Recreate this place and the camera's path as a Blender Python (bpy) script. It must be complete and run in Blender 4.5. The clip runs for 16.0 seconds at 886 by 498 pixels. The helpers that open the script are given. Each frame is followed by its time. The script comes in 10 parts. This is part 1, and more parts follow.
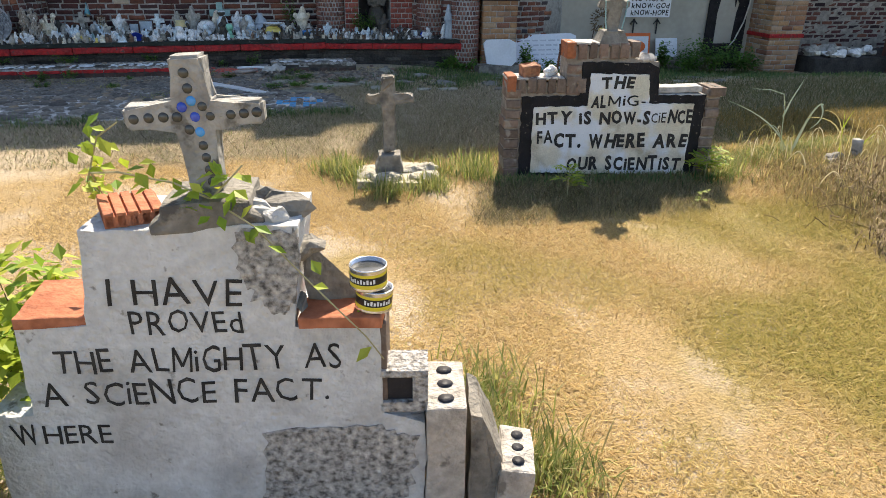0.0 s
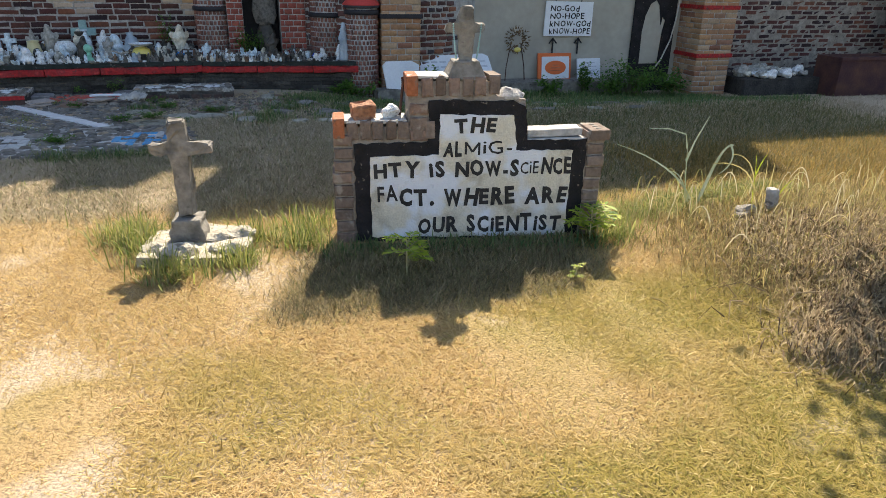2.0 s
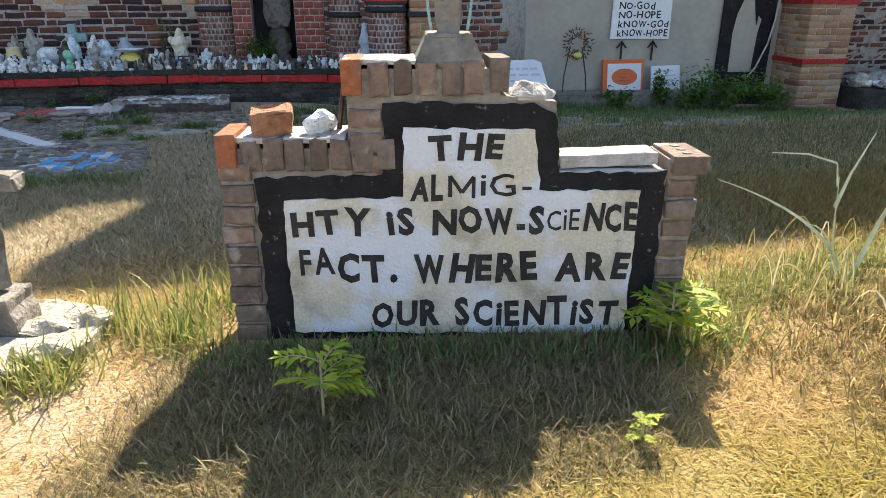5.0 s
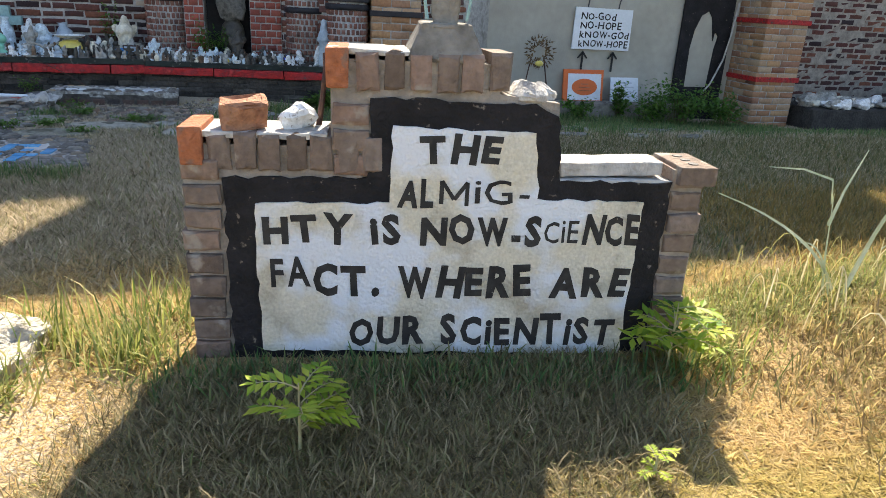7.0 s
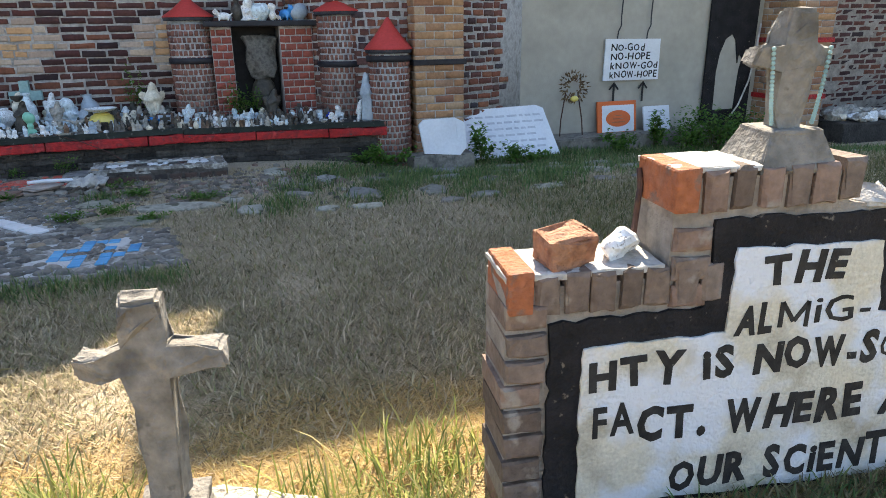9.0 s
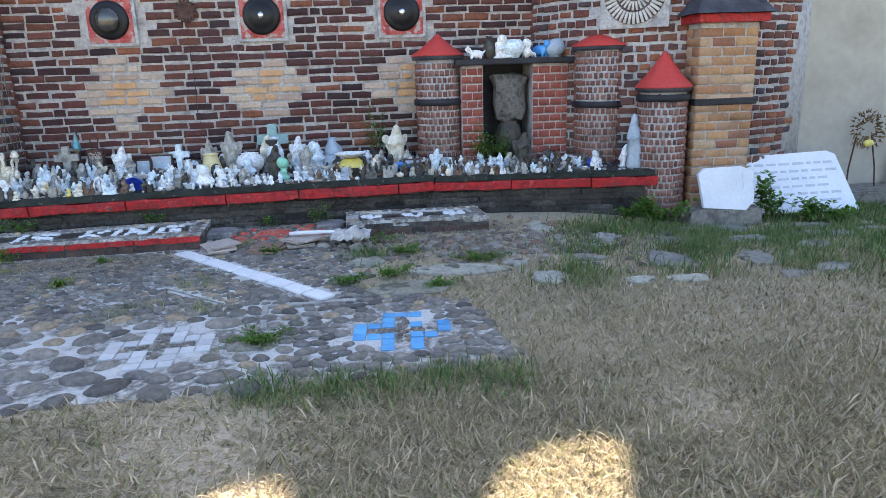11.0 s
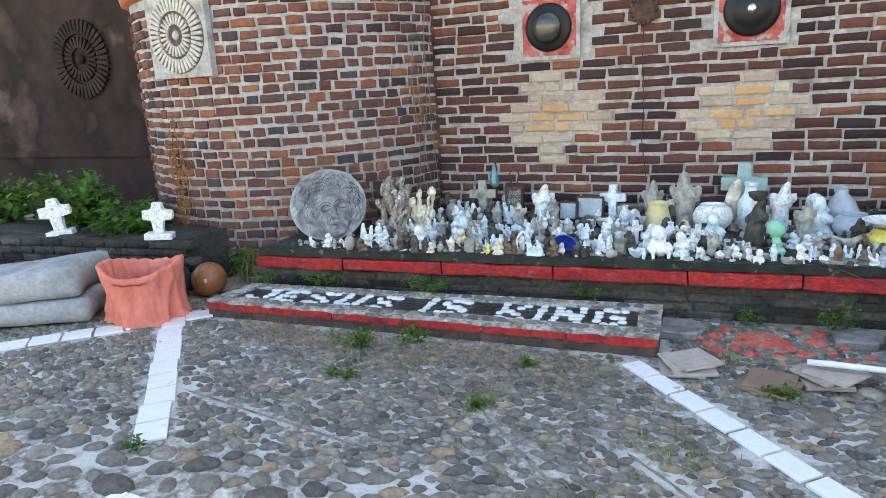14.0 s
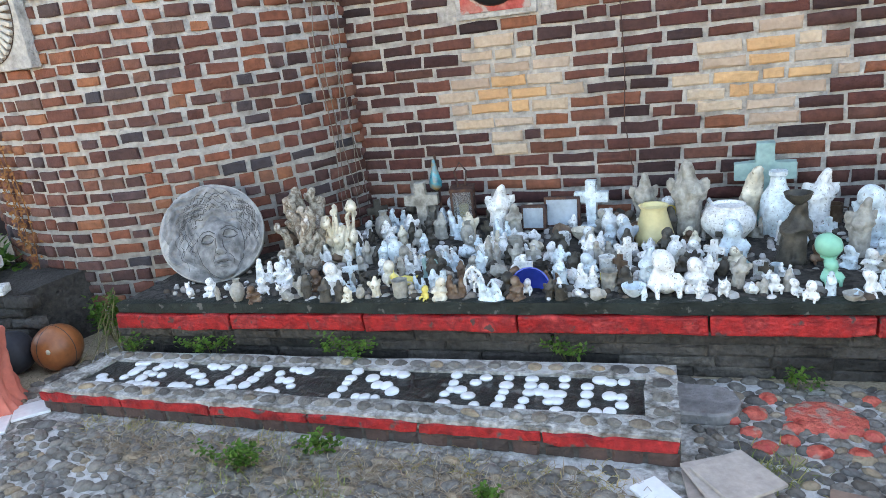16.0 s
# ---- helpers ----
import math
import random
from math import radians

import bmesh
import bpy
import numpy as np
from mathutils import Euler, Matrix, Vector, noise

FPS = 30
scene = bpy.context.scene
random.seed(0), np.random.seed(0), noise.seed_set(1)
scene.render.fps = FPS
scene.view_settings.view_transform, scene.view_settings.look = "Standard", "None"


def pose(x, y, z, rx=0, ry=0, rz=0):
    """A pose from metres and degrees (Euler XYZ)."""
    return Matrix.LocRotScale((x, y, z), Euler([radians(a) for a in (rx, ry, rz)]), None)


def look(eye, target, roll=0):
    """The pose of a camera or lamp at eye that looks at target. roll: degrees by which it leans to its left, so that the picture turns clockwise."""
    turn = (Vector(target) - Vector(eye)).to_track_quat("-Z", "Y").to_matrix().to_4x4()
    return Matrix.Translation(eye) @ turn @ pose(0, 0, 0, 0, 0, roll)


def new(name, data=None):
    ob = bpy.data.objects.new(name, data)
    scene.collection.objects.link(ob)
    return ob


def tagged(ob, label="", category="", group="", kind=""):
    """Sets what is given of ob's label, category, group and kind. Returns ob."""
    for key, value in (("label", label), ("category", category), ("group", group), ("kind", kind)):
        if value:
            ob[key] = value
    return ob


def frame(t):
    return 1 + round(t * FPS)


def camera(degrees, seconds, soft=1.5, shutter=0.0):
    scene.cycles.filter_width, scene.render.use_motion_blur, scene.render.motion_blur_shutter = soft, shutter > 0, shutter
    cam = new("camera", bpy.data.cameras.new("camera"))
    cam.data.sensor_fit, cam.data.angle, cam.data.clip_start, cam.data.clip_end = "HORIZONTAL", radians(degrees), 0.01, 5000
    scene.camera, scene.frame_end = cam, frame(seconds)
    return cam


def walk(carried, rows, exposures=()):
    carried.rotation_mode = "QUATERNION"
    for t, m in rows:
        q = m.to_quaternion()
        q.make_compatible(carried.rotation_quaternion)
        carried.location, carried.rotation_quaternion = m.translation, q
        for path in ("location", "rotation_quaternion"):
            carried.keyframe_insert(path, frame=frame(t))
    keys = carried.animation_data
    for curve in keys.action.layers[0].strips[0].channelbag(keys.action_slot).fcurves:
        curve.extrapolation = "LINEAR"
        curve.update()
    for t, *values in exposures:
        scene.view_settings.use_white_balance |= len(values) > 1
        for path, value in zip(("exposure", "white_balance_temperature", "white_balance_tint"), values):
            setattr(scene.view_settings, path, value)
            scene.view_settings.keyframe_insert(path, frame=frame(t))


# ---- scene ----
cam = camera(66.6, 16.0, soft=0.8)
PATH = [
    (0, (-1.906, -2.455, 1.463), (-1.492, -0.671, 0.659), 0.9),
    (0.5, (-1.671, -2.312, 1.474), (-1.179, -0.535, 0.701), 0.1),
    (1, (-1.413, -2.073, 1.492), (-0.832, -0.315, 0.737), 0.3),
    (1.5, (-1.14, -1.865, 1.463), (-0.541, -0.115, 0.7), -0.2),
    (2, (-0.89, -1.601, 1.451), (-0.362, 0.169, 0.684), 1.2),
    (2.5, (-0.678, -1.258, 1.408), (-0.139, 0.525, 0.679), 1.7),
    (3, (-0.505, -0.961, 1.35), (0.004, 0.832, 0.623), 0.7),
    (3.5, (-0.346, -0.679, 1.311), (0.066, 1.142, 0.596), 0.4),
    (3.7, (-0.312, -0.609, 1.291), (0.076, 1.218, 0.575), 0.5),
    (5.8, (-0.079, -0.015, 1.03), (0.25, 1.825, 0.317), -0.1),
    (6, (-0.078, -0.007, 1.019), (0.25, 1.836, 0.315), -0.2),
    (6.5, (-0.113, 0.019, 1.034), (0.178, 1.879, 0.361), 0.6),
    (7, (-0.222, 0.048, 1.065), (0.275, 1.856, 0.368), 3.1),
    (7.5, (-0.448, 0.095, 1.144), (0.281, 1.823, 0.449), 1.8),
    (8, (-0.667, 0.196, 1.191), (0.001, 1.96, 0.525), 0.3),
    (8.5, (-0.84, 0.427, 1.246), (-0.233, 2.22, 0.6), -0.7),
    (8.7, (-0.915, 0.511, 1.251), (-0.311, 2.306, 0.608), -0.7),
    (10.8, (-1.852, 1.642, 1.229), (-1.567, 3.547, 0.692), -1.6),
    (11, (-1.924, 1.723, 1.259), (-1.709, 3.64, 0.731), -1.8),
    (11.5, (-2.09, 1.934, 1.284), (-2.119, 3.87, 0.784), -2.0),
    (12, (-2.239, 2.231, 1.319), (-2.552, 4.146, 0.835), -2.4),
    (12.5, (-2.442, 2.502, 1.323), (-3.017, 4.357, 0.849), -2.8),
    (13, (-2.663, 2.788, 1.397), (-3.384, 4.592, 0.923), -3.3),
    (13.5, (-2.77, 3.055, 1.401), (-3.523, 4.844, 0.92), -3.4),
    (14, (-2.844, 3.409, 1.435), (-3.627, 5.181, 0.939), -3.3),
    (14.5, (-2.98, 3.779, 1.4), (-3.798, 5.528, 0.88), -3.8),
    (15, (-3.097, 4.102, 1.453), (-3.918, 5.844, 0.915), -4.5),
    (15.5, (-3.117, 4.413, 1.439), (-3.927, 6.15, 0.867), -6.4),
    (16, (-3.107, 4.681, 1.482), (-3.808, 6.448, 0.863), -6.9),
]
EXPOSURES = [(0, 1.12, 6900, 10), (3.5, 1.36, 7000, 11), (5.8, 1.58, 7000, 11), (8.7, 1.68, 6900, 10), (10.8, 2.36, 6900, 13), (11.5, 2.46, 7100, 13), (12, 2.46, 7500, 9), (13, 2.58, 8000, 8), (14.5, 2.74, 8200, 9), (16, 2.84, 8250, 10)]
walk(cam, [(t, look(eye, target, roll)) for t, eye, target, roll in PATH], EXPOSURES)

# ---- light ----
SUN_AZ, SUN_EL = math.atan2(0.35, 0.94), radians(44.5)
world = bpy.data.worlds.new("world")
scene.world = world
world.use_nodes = True
wn = world.node_tree.nodes
sky = wn.new("ShaderNodeTexSky")
sky.sky_type = "NISHITA"
sky.sun_disc = False
sky.sun_elevation = SUN_EL
sky.sun_rotation = SUN_AZ
world.node_tree.links.new(sky.outputs[0], wn["Background"].inputs[0])
wn["Background"].inputs[1].default_value = 0.125
sun = new("sun", bpy.data.lights.new("sun", "SUN"))
sun.data.energy, sun.data.angle, sun.data.color = 5.0, radians(0.55), (1.0, 0.91, 0.76)
sun.matrix_world = look((20 * math.sin(SUN_AZ) * math.cos(SUN_EL), 20 * math.cos(SUN_AZ) * math.cos(SUN_EL), 20 * math.sin(SUN_EL)), (0, 0, 0))


# ---- materials ----
def mat(name, colors, scale=6.0, rough=0.85, bump=0.25, bscale=70.0, metal=0.0, rand="", mix=0.5, fine=40.0, spec=0.3, detail=6, blotch=None, blotch_scale=3.0, blotch_at=0.58, thin_leaf=0.0):
    """colors: a ramp. rand: '' noise only, 'object' or 'island' to pick the ramp's colour piece by piece."""
    m = bpy.data.materials.new(name)
    m.use_nodes = True
    n, l = m.node_tree.nodes, m.node_tree.links
    b = n["Principled BSDF"]
    b.inputs["Roughness"].default_value = rough
    b.inputs["Metallic"].default_value = metal
    b.inputs["Specular IOR Level"].default_value = spec
    geo = n.new("ShaderNodeNewGeometry")
    big = n.new("ShaderNodeTexNoise")
    big.inputs["Scale"].default_value = scale
    big.inputs["Detail"].default_value = detail
    small = n.new("ShaderNodeTexNoise")
    small.inputs["Scale"].default_value = fine
    small.inputs["Detail"].default_value = 4
    for t in (big, small):
        l.new(geo.outputs["Position"], t.inputs["Vector"])
    ramp = n.new("ShaderNodeValToRGB")
    e = ramp.color_ramp.elements
    lo, hi = (0.0, 1.0) if rand else (0.3, 0.7)
    while len(e) < len(colors):
        e.new(0.5)
    for i, c in enumerate(colors):
        e[i].position = lo + (hi - lo) * i / max(1, len(colors) - 1)
        e[i].color = (*c, 1)
    if rand:
        src = geo.outputs["Random Per Island"]
        if rand == "object":
            src = n.new("ShaderNodeObjectInfo").outputs["Random"]
        l.new(src, ramp.inputs[0])
    else:
        l.new(big.outputs[0], ramp.inputs[0])
    hsv = n.new("ShaderNodeHueSaturation")
    l.new(ramp.outputs[0], hsv.inputs["Color"])
    mr = n.new("ShaderNodeMapRange")
    mr.inputs["From Min"].default_value, mr.inputs["From Max"].default_value = 0.3, 0.7
    mr.inputs["To Min"].default_value, mr.inputs["To Max"].default_value = 1 - mix, 1 + mix
    add = n.new("ShaderNodeMath")
    add.operation = "MULTIPLY_ADD"
    add.inputs[1].default_value, add.inputs[2].default_value = 0.5, 0.0
    sm = n.new("ShaderNodeMath")
    sm.operation = "ADD"
    l.new(big.outputs[0], sm.inputs[0])
    l.new(small.outputs[0], sm.inputs[1])
    l.new(sm.outputs[0], add.inputs[0])
    l.new(add.outputs[0], mr.inputs["Value"])
    l.new(mr.outputs[0], hsv.inputs["Value"])
    out = hsv.outputs[0]
    if blotch:
        bn = n.new("ShaderNodeTexNoise")
        bn.inputs["Scale"].default_value = blotch_scale
        bn.inputs["Detail"].default_value = 8
        l.new(geo.outputs["Position"], bn.inputs["Vector"])
        st = n.new("ShaderNodeMapRange")
        st.inputs["From Min"].default_value, st.inputs["From Max"].default_value = blotch_at, blotch_at + 0.06
        l.new(bn.outputs[0], st.inputs["Value"])
        mx = n.new("ShaderNodeMix")
        mx.data_type = "RGBA"
        l.new(st.outputs[0], mx.inputs[0])
        l.new(out, mx.inputs[6])
        mx.inputs[7].default_value = (*blotch, 1)
        out = mx.outputs[2]
    l.new(out, b.inputs["Base Color"])
    if thin_leaf:
        see_through(m, out, thin_leaf)
    if bump:
        bs = n.new("ShaderNodeTexNoise")
        bs.inputs["Scale"].default_value = bscale
        bs.inputs["Detail"].default_value = 6
        l.new(geo.outputs["Position"], bs.inputs["Vector"])
        bp = n.new("ShaderNodeBump")
        bp.inputs["Strength"].default_value = bump
        bp.inputs["Distance"].default_value = 0.02
        l.new(bs.outputs[0], bp.inputs["Height"])
        l.new(bp.outputs[0], b.inputs["Normal"])
    return m


def see_through(m, col, amount):
    """Thin blades and leaves let part of the light through."""
    n, l = m.node_tree.nodes, m.node_tree.links
    tr, mx = n.new("ShaderNodeBsdfTranslucent"), n.new("ShaderNodeMixShader")
    l.new(col, tr.inputs["Color"])
    mx.inputs[0].default_value = amount
    l.new(n["Principled BSDF"].outputs[0], mx.inputs[1])
    l.new(tr.outputs[0], mx.inputs[2])
    l.new(mx.outputs[0], n["Material Output"].inputs["Surface"])


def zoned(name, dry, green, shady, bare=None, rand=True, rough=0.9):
    """Turf: dry and green patches by place; bare earth where the turf is thin."""
    m = bpy.data.materials.new(name)
    m.use_nodes = True
    n, l = m.node_tree.nodes, m.node_tree.links
    b = n["Principled BSDF"]
    b.inputs["Roughness"].default_value = rough
    b.inputs["Specular IOR Level"].default_value = 0.15
    geo = n.new("ShaderNodeNewGeometry")

    def noise_tex(scale, detail=5):
        t = n.new("ShaderNodeTexNoise")
        t.inputs["Scale"].default_value, t.inputs["Detail"].default_value = scale, detail
        l.new(geo.outputs["Position"], t.inputs["Vector"])
        return t.outputs[0]

    def ramp(src, colors):
        r = n.new("ShaderNodeValToRGB")
        e = r.color_ramp.elements
        while len(e) < len(colors):
            e.new(0.5)
        for i, c in enumerate(colors):
            e[i].position = (0.0 if rand else 0.3) + (1.0 if rand else 0.4) * i / (len(colors) - 1)
            e[i].color = (*c, 1)
        l.new(src, r.inputs[0])
        return r.outputs[0]
    pick = geo.outputs["Random Per Island"] if rand else noise_tex(45, 8)
    a, g, cool = ramp(pick, dry), ramp(pick, green), ramp(pick, shady)

    def blend(f, c1, c2, lo, hi):
        s = n.new("ShaderNodeMapRange")
        s.inputs["From Min"].default_value, s.inputs["From Max"].default_value = lo, hi
        l.new(f, s.inputs["Value"])
        x = n.new("ShaderNodeMix")
        x.data_type = "RGBA"
        l.new(s.outputs[0], x.inputs[0])
        l.new(c1, x.inputs[6])
        l.new(c2, x.inputs[7])
        return x.outputs[2]
    # shaded-turf tone put into the colour near the building: paler matted straw, some green
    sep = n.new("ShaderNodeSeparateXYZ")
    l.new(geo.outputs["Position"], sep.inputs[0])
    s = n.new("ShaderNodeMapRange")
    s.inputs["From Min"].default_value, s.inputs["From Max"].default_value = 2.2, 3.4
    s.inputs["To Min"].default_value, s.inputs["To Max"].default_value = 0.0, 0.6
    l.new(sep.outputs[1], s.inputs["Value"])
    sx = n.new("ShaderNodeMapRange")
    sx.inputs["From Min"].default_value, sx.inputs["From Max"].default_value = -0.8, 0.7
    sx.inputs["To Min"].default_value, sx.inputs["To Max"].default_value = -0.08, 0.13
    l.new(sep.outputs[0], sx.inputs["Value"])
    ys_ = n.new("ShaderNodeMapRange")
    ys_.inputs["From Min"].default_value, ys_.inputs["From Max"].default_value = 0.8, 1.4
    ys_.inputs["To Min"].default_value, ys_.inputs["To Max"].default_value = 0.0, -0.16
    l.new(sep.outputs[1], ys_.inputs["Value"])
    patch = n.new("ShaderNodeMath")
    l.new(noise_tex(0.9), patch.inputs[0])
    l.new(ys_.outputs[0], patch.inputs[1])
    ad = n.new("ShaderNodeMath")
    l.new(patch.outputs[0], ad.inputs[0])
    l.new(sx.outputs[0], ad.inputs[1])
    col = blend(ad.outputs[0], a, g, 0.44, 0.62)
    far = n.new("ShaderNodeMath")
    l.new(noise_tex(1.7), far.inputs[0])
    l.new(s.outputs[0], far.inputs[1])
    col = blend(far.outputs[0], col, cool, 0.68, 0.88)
    if bare:
        bl = n.new("ShaderNodeMath")
        bl.operation = "SUBTRACT"
        l.new(noise_tex(1.6), bl.inputs[0])
        sy = n.new("ShaderNodeMapRange")
        sy.inputs["From Min"].default_value, sy.inputs["From Max"].default_value = 2.2, 3.2
        sy.inputs["To Min"].default_value, sy.inputs["To Max"].default_value = 0.0, 0.5
        l.new(sep.outputs[1], sy.inputs["Value"])
        b2_ = n.new("ShaderNodeMath")
        l.new(sx.outputs[0], b2_.inputs[0])
        l.new(sy.outputs[0], b2_.inputs[1])
        l.new(b2_.outputs[0], bl.inputs[1])
        col = blend(bl.outputs[0], col, ramp(noise_tex(60, 8), bare), 0.52, 0.64)
    # dark rotted leaves under the mound's brush, tree shade put into their colour
    gap = n.new("ShaderNodeVectorMath")
    gap.operation = "DISTANCE"
    gap.inputs[1].default_value = (2.25, 0.5, 0.1)
    l.new(geo.outputs["Position"], gap.inputs[0])
    nz = n.new("ShaderNodeMath")
    nz.operation = "MULTIPLY_ADD"
    nz.inputs[1].default_value = 1.6
    l.new(noise_tex(2.6, 6), nz.inputs[0])
    l.new(gap.outputs["Value"], nz.inputs[2])
    mould_shade = ramp(noise_tex(50, 8), [(0.08, 0.055, 0.034), (0.19, 0.135, 0.08), (0.32, 0.24, 0.14)])
    col = blend(nz.outputs[0], mould_shade, col, 1.4, 1.75)
    l.new(col, b.inputs["Base Color"])
    if rand:
        see_through(m, col, 0.45)
    if not rand:
        bp = n.new("ShaderNodeBump")
        bp.inputs["Strength"].default_value, bp.inputs["Distance"].default_value = 0.6, 0.02
        l.new(noise_tex(90, 8), bp.inputs["Height"])
        l.new(bp.outputs[0], b.inputs["Normal"])
    return m


WALL_BRICK = [(0.26, 0.095, 0.052), (0.03, 0.018, 0.02), (0.07, 0.028, 0.027), (0.11, 0.038, 0.032), (0.04, 0.022, 0.023), (0.15, 0.055, 0.04), (0.075, 0.036, 0.034), (0.2, 0.075, 0.046), (0.035, 0.024, 0.027), (0.09, 0.04, 0.036)]
TOWER_BRICK = [(0.17, 0.06, 0.043), (0.048, 0.028, 0.03), (0.23, 0.08, 0.047), (0.105, 0.044, 0.04), (0.19, 0.075, 0.054), (0.046, 0.044, 0.054), (0.28, 0.11, 0.058), (0.13, 0.06, 0.052), (0.06, 0.034, 0.034)]
M_wall_brick = mat("wall_brick_object", WALL_BRICK, rand="object", scale=14, mix=0.35, bump=0.5, bscale=110)
M_wall_brick_i = mat("wall_brick_joined", WALL_BRICK, rand="island", scale=14, mix=0.35, bump=0.5, bscale=110)
M_tower_brick = mat("tower_brick_object", TOWER_BRICK, rand="object", scale=14, mix=0.35, bump=0.5, bscale=110)
M_tower_brick_i = mat("tower_brick_joined", TOWER_BRICK, rand="island", scale=14, mix=0.35, bump=0.5, bscale=110)
M_tan_brick = mat("tan_brick", [(0.44, 0.33, 0.24), (0.5, 0.4, 0.31), (0.36, 0.26, 0.2), (0.46, 0.37, 0.3)], rand="object", mix=0.25, bump=0.4)
M_yellow_brick = mat("yellow_brick", [(0.5, 0.29, 0.15), (0.56, 0.35, 0.19), (0.45, 0.25, 0.135)], rand="object", mix=0.2, bump=0.4)
M_buff_brick = mat("pillar_brick", [(0.3, 0.15, 0.08), (0.42, 0.25, 0.13), (0.24, 0.11, 0.07), (0.4, 0.28, 0.18), (0.33, 0.17, 0.09)], rand="island", mix=0.3, bump=0.4)
M_mon_brick = mat("monument_brick", [(0.17, 0.125, 0.10), (0.22, 0.17, 0.14), (0.13, 0.095, 0.075), (0.2, 0.15, 0.12), (0.24, 0.16, 0.125)], rand="object", mix=0.4, bump=0.5, blotch=(0.3, 0.26, 0.22), blotch_scale=9, blotch_at=0.6)
M_turret_brick = mat("turret_brick", [(0.2, 0.085, 0.065), (0.27, 0.13, 0.1), (0.12, 0.06, 0.05), (0.24, 0.1, 0.075)], rand="island", mix=0.3, bump=0.4)
M_dark_masonry = mat("weathered_ledge_masonry", [(0.034, 0.031, 0.029), (0.075, 0.067, 0.06), (0.02, 0.019, 0.018), (0.11, 0.1, 0.088)], rand="island", mix=0.7, bump=1.0, bscale=45)
M_dark_stone = mat("weathered_riser_stone", [(0.034, 0.031, 0.029), (0.075, 0.067, 0.06), (0.02, 0.019, 0.018), (0.11, 0.1, 0.088)], rand="object", mix=0.7, bump=1.0, bscale=45)
M_mortar = mat("mortar", [(0.29, 0.268, 0.25), (0.42, 0.397, 0.378), (0.19, 0.174, 0.164)], scale=6, mix=0.4, bump=0.7)
M_mortar_pale = mat("pale_mortar", [(0.32, 0.312, 0.308), (0.45, 0.443, 0.44), (0.22, 0.21, 0.2)], scale=9, mix=0.28, bump=0.7)
M_mortar_grey = mat("monument_mortar", [(0.24, 0.21, 0.18), (0.33, 0.29, 0.25)], scale=12, mix=0.3, bump=0.6)
M_cobble_mortar = mat("cobble_mortar", [(0.28, 0.262, 0.232), (0.5, 0.485, 0.455), (0.14, 0.128, 0.11), (0.43, 0.41, 0.372)], scale=9, mix=0.6, bump=1.0, bscale=45, fine=60, blotch=(0.53, 0.52, 0.5), blotch_scale=3.1, blotch_at=0.53)
COB = [(0.14, 0.125, 0.11), (0.21, 0.19, 0.163), (0.085, 0.077, 0.07), (0.175, 0.158, 0.137), (0.25, 0.223, 0.187), (0.105, 0.097, 0.087), (0.33, 0.25, 0.165), (0.15, 0.14, 0.131), (0.195, 0.175, 0.15), (0.125, 0.114, 0.1)]
M_cobble = mat("cobblestone_object", COB, rand="object", scale=26, mix=0.45, bump=0.7, rough=0.65)
M_cobble_i = mat("cobblestone_joined", COB, rand="island", scale=26, mix=0.45, bump=0.7, rough=0.65)
M_white_tile = mat("white_glazed_tile", [(0.78, 0.79, 0.8), (0.7, 0.71, 0.72)], scale=5, rough=0.3, bump=0.03, mix=0.12, spec=0.5, blotch=(0.4, 0.38, 0.35), blotch_scale=14, blotch_at=0.66)
M_grey_tile = mat("pale_grey_tile", [(0.45, 0.46, 0.46), (0.56, 0.57, 0.57), (0.38, 0.38, 0.38)], rand="object", rough=0.35, bump=0.03, mix=0.15, spec=0.5)
M_blue_tile = mat("blue_glazed_tile", [(0.08, 0.32, 0.6), (0.12, 0.42, 0.7), (0.05, 0.24, 0.5)], rand="object", rough=0.25, bump=0.03, mix=0.12, spec=0.5)
M_red_paint = mat("flaking_red_paint", [(0.3, 0.012, 0.014), (0.46, 0.022, 0.022), (0.22, 0.014, 0.016), (0.5, 0.05, 0.045)], scale=12, rough=0.5, bump=0.6, mix=0.35, blotch=(0.09, 0.05, 0.045), blotch_scale=24, blotch_at=0.62)
M_red_worn = mat("much_worn_red_paint", [(0.26, 0.014, 0.016), (0.44, 0.025, 0.025), (0.17, 0.016, 0.016)], scale=12, rough=0.6, bump=0.6, mix=0.4, blotch=(0.1, 0.085, 0.075), blotch_scale=14, blotch_at=0.575)
M_red_faded = mat("faded_red_plaque_paint", [(0.34, 0.045, 0.04), (0.44, 0.09, 0.08), (0.36, 0.14, 0.12)], scale=10, rough=0.7, bump=0.6, mix=0.35, blotch=(0.4, 0.33, 0.31), blotch_scale=13, blotch_at=0.52)
M_red_roof = mat("red_painted_cement", [(0.5, 0.05, 0.04), (0.42, 0.045, 0.04)], scale=8, rough=0.6, bump=0.2, mix=0.2)
M_black_paint = mat("black_paint", [(0.012, 0.012, 0.016), (0.025, 0.024, 0.03)], scale=9, rough=0.55, bump=0.25, mix=0.3)
M_black_bed = mat("wet_black_panel_paint", [(0.008, 0.009, 0.01), (0.02, 0.024, 0.022), (0.035, 0.034, 0.03)], scale=12, rough=0.3, bump=0.8, bscale=35, mix=0.5, spec=0.5, blotch=(0.13, 0.13, 0.12), blotch_scale=22, blotch_at=0.63)
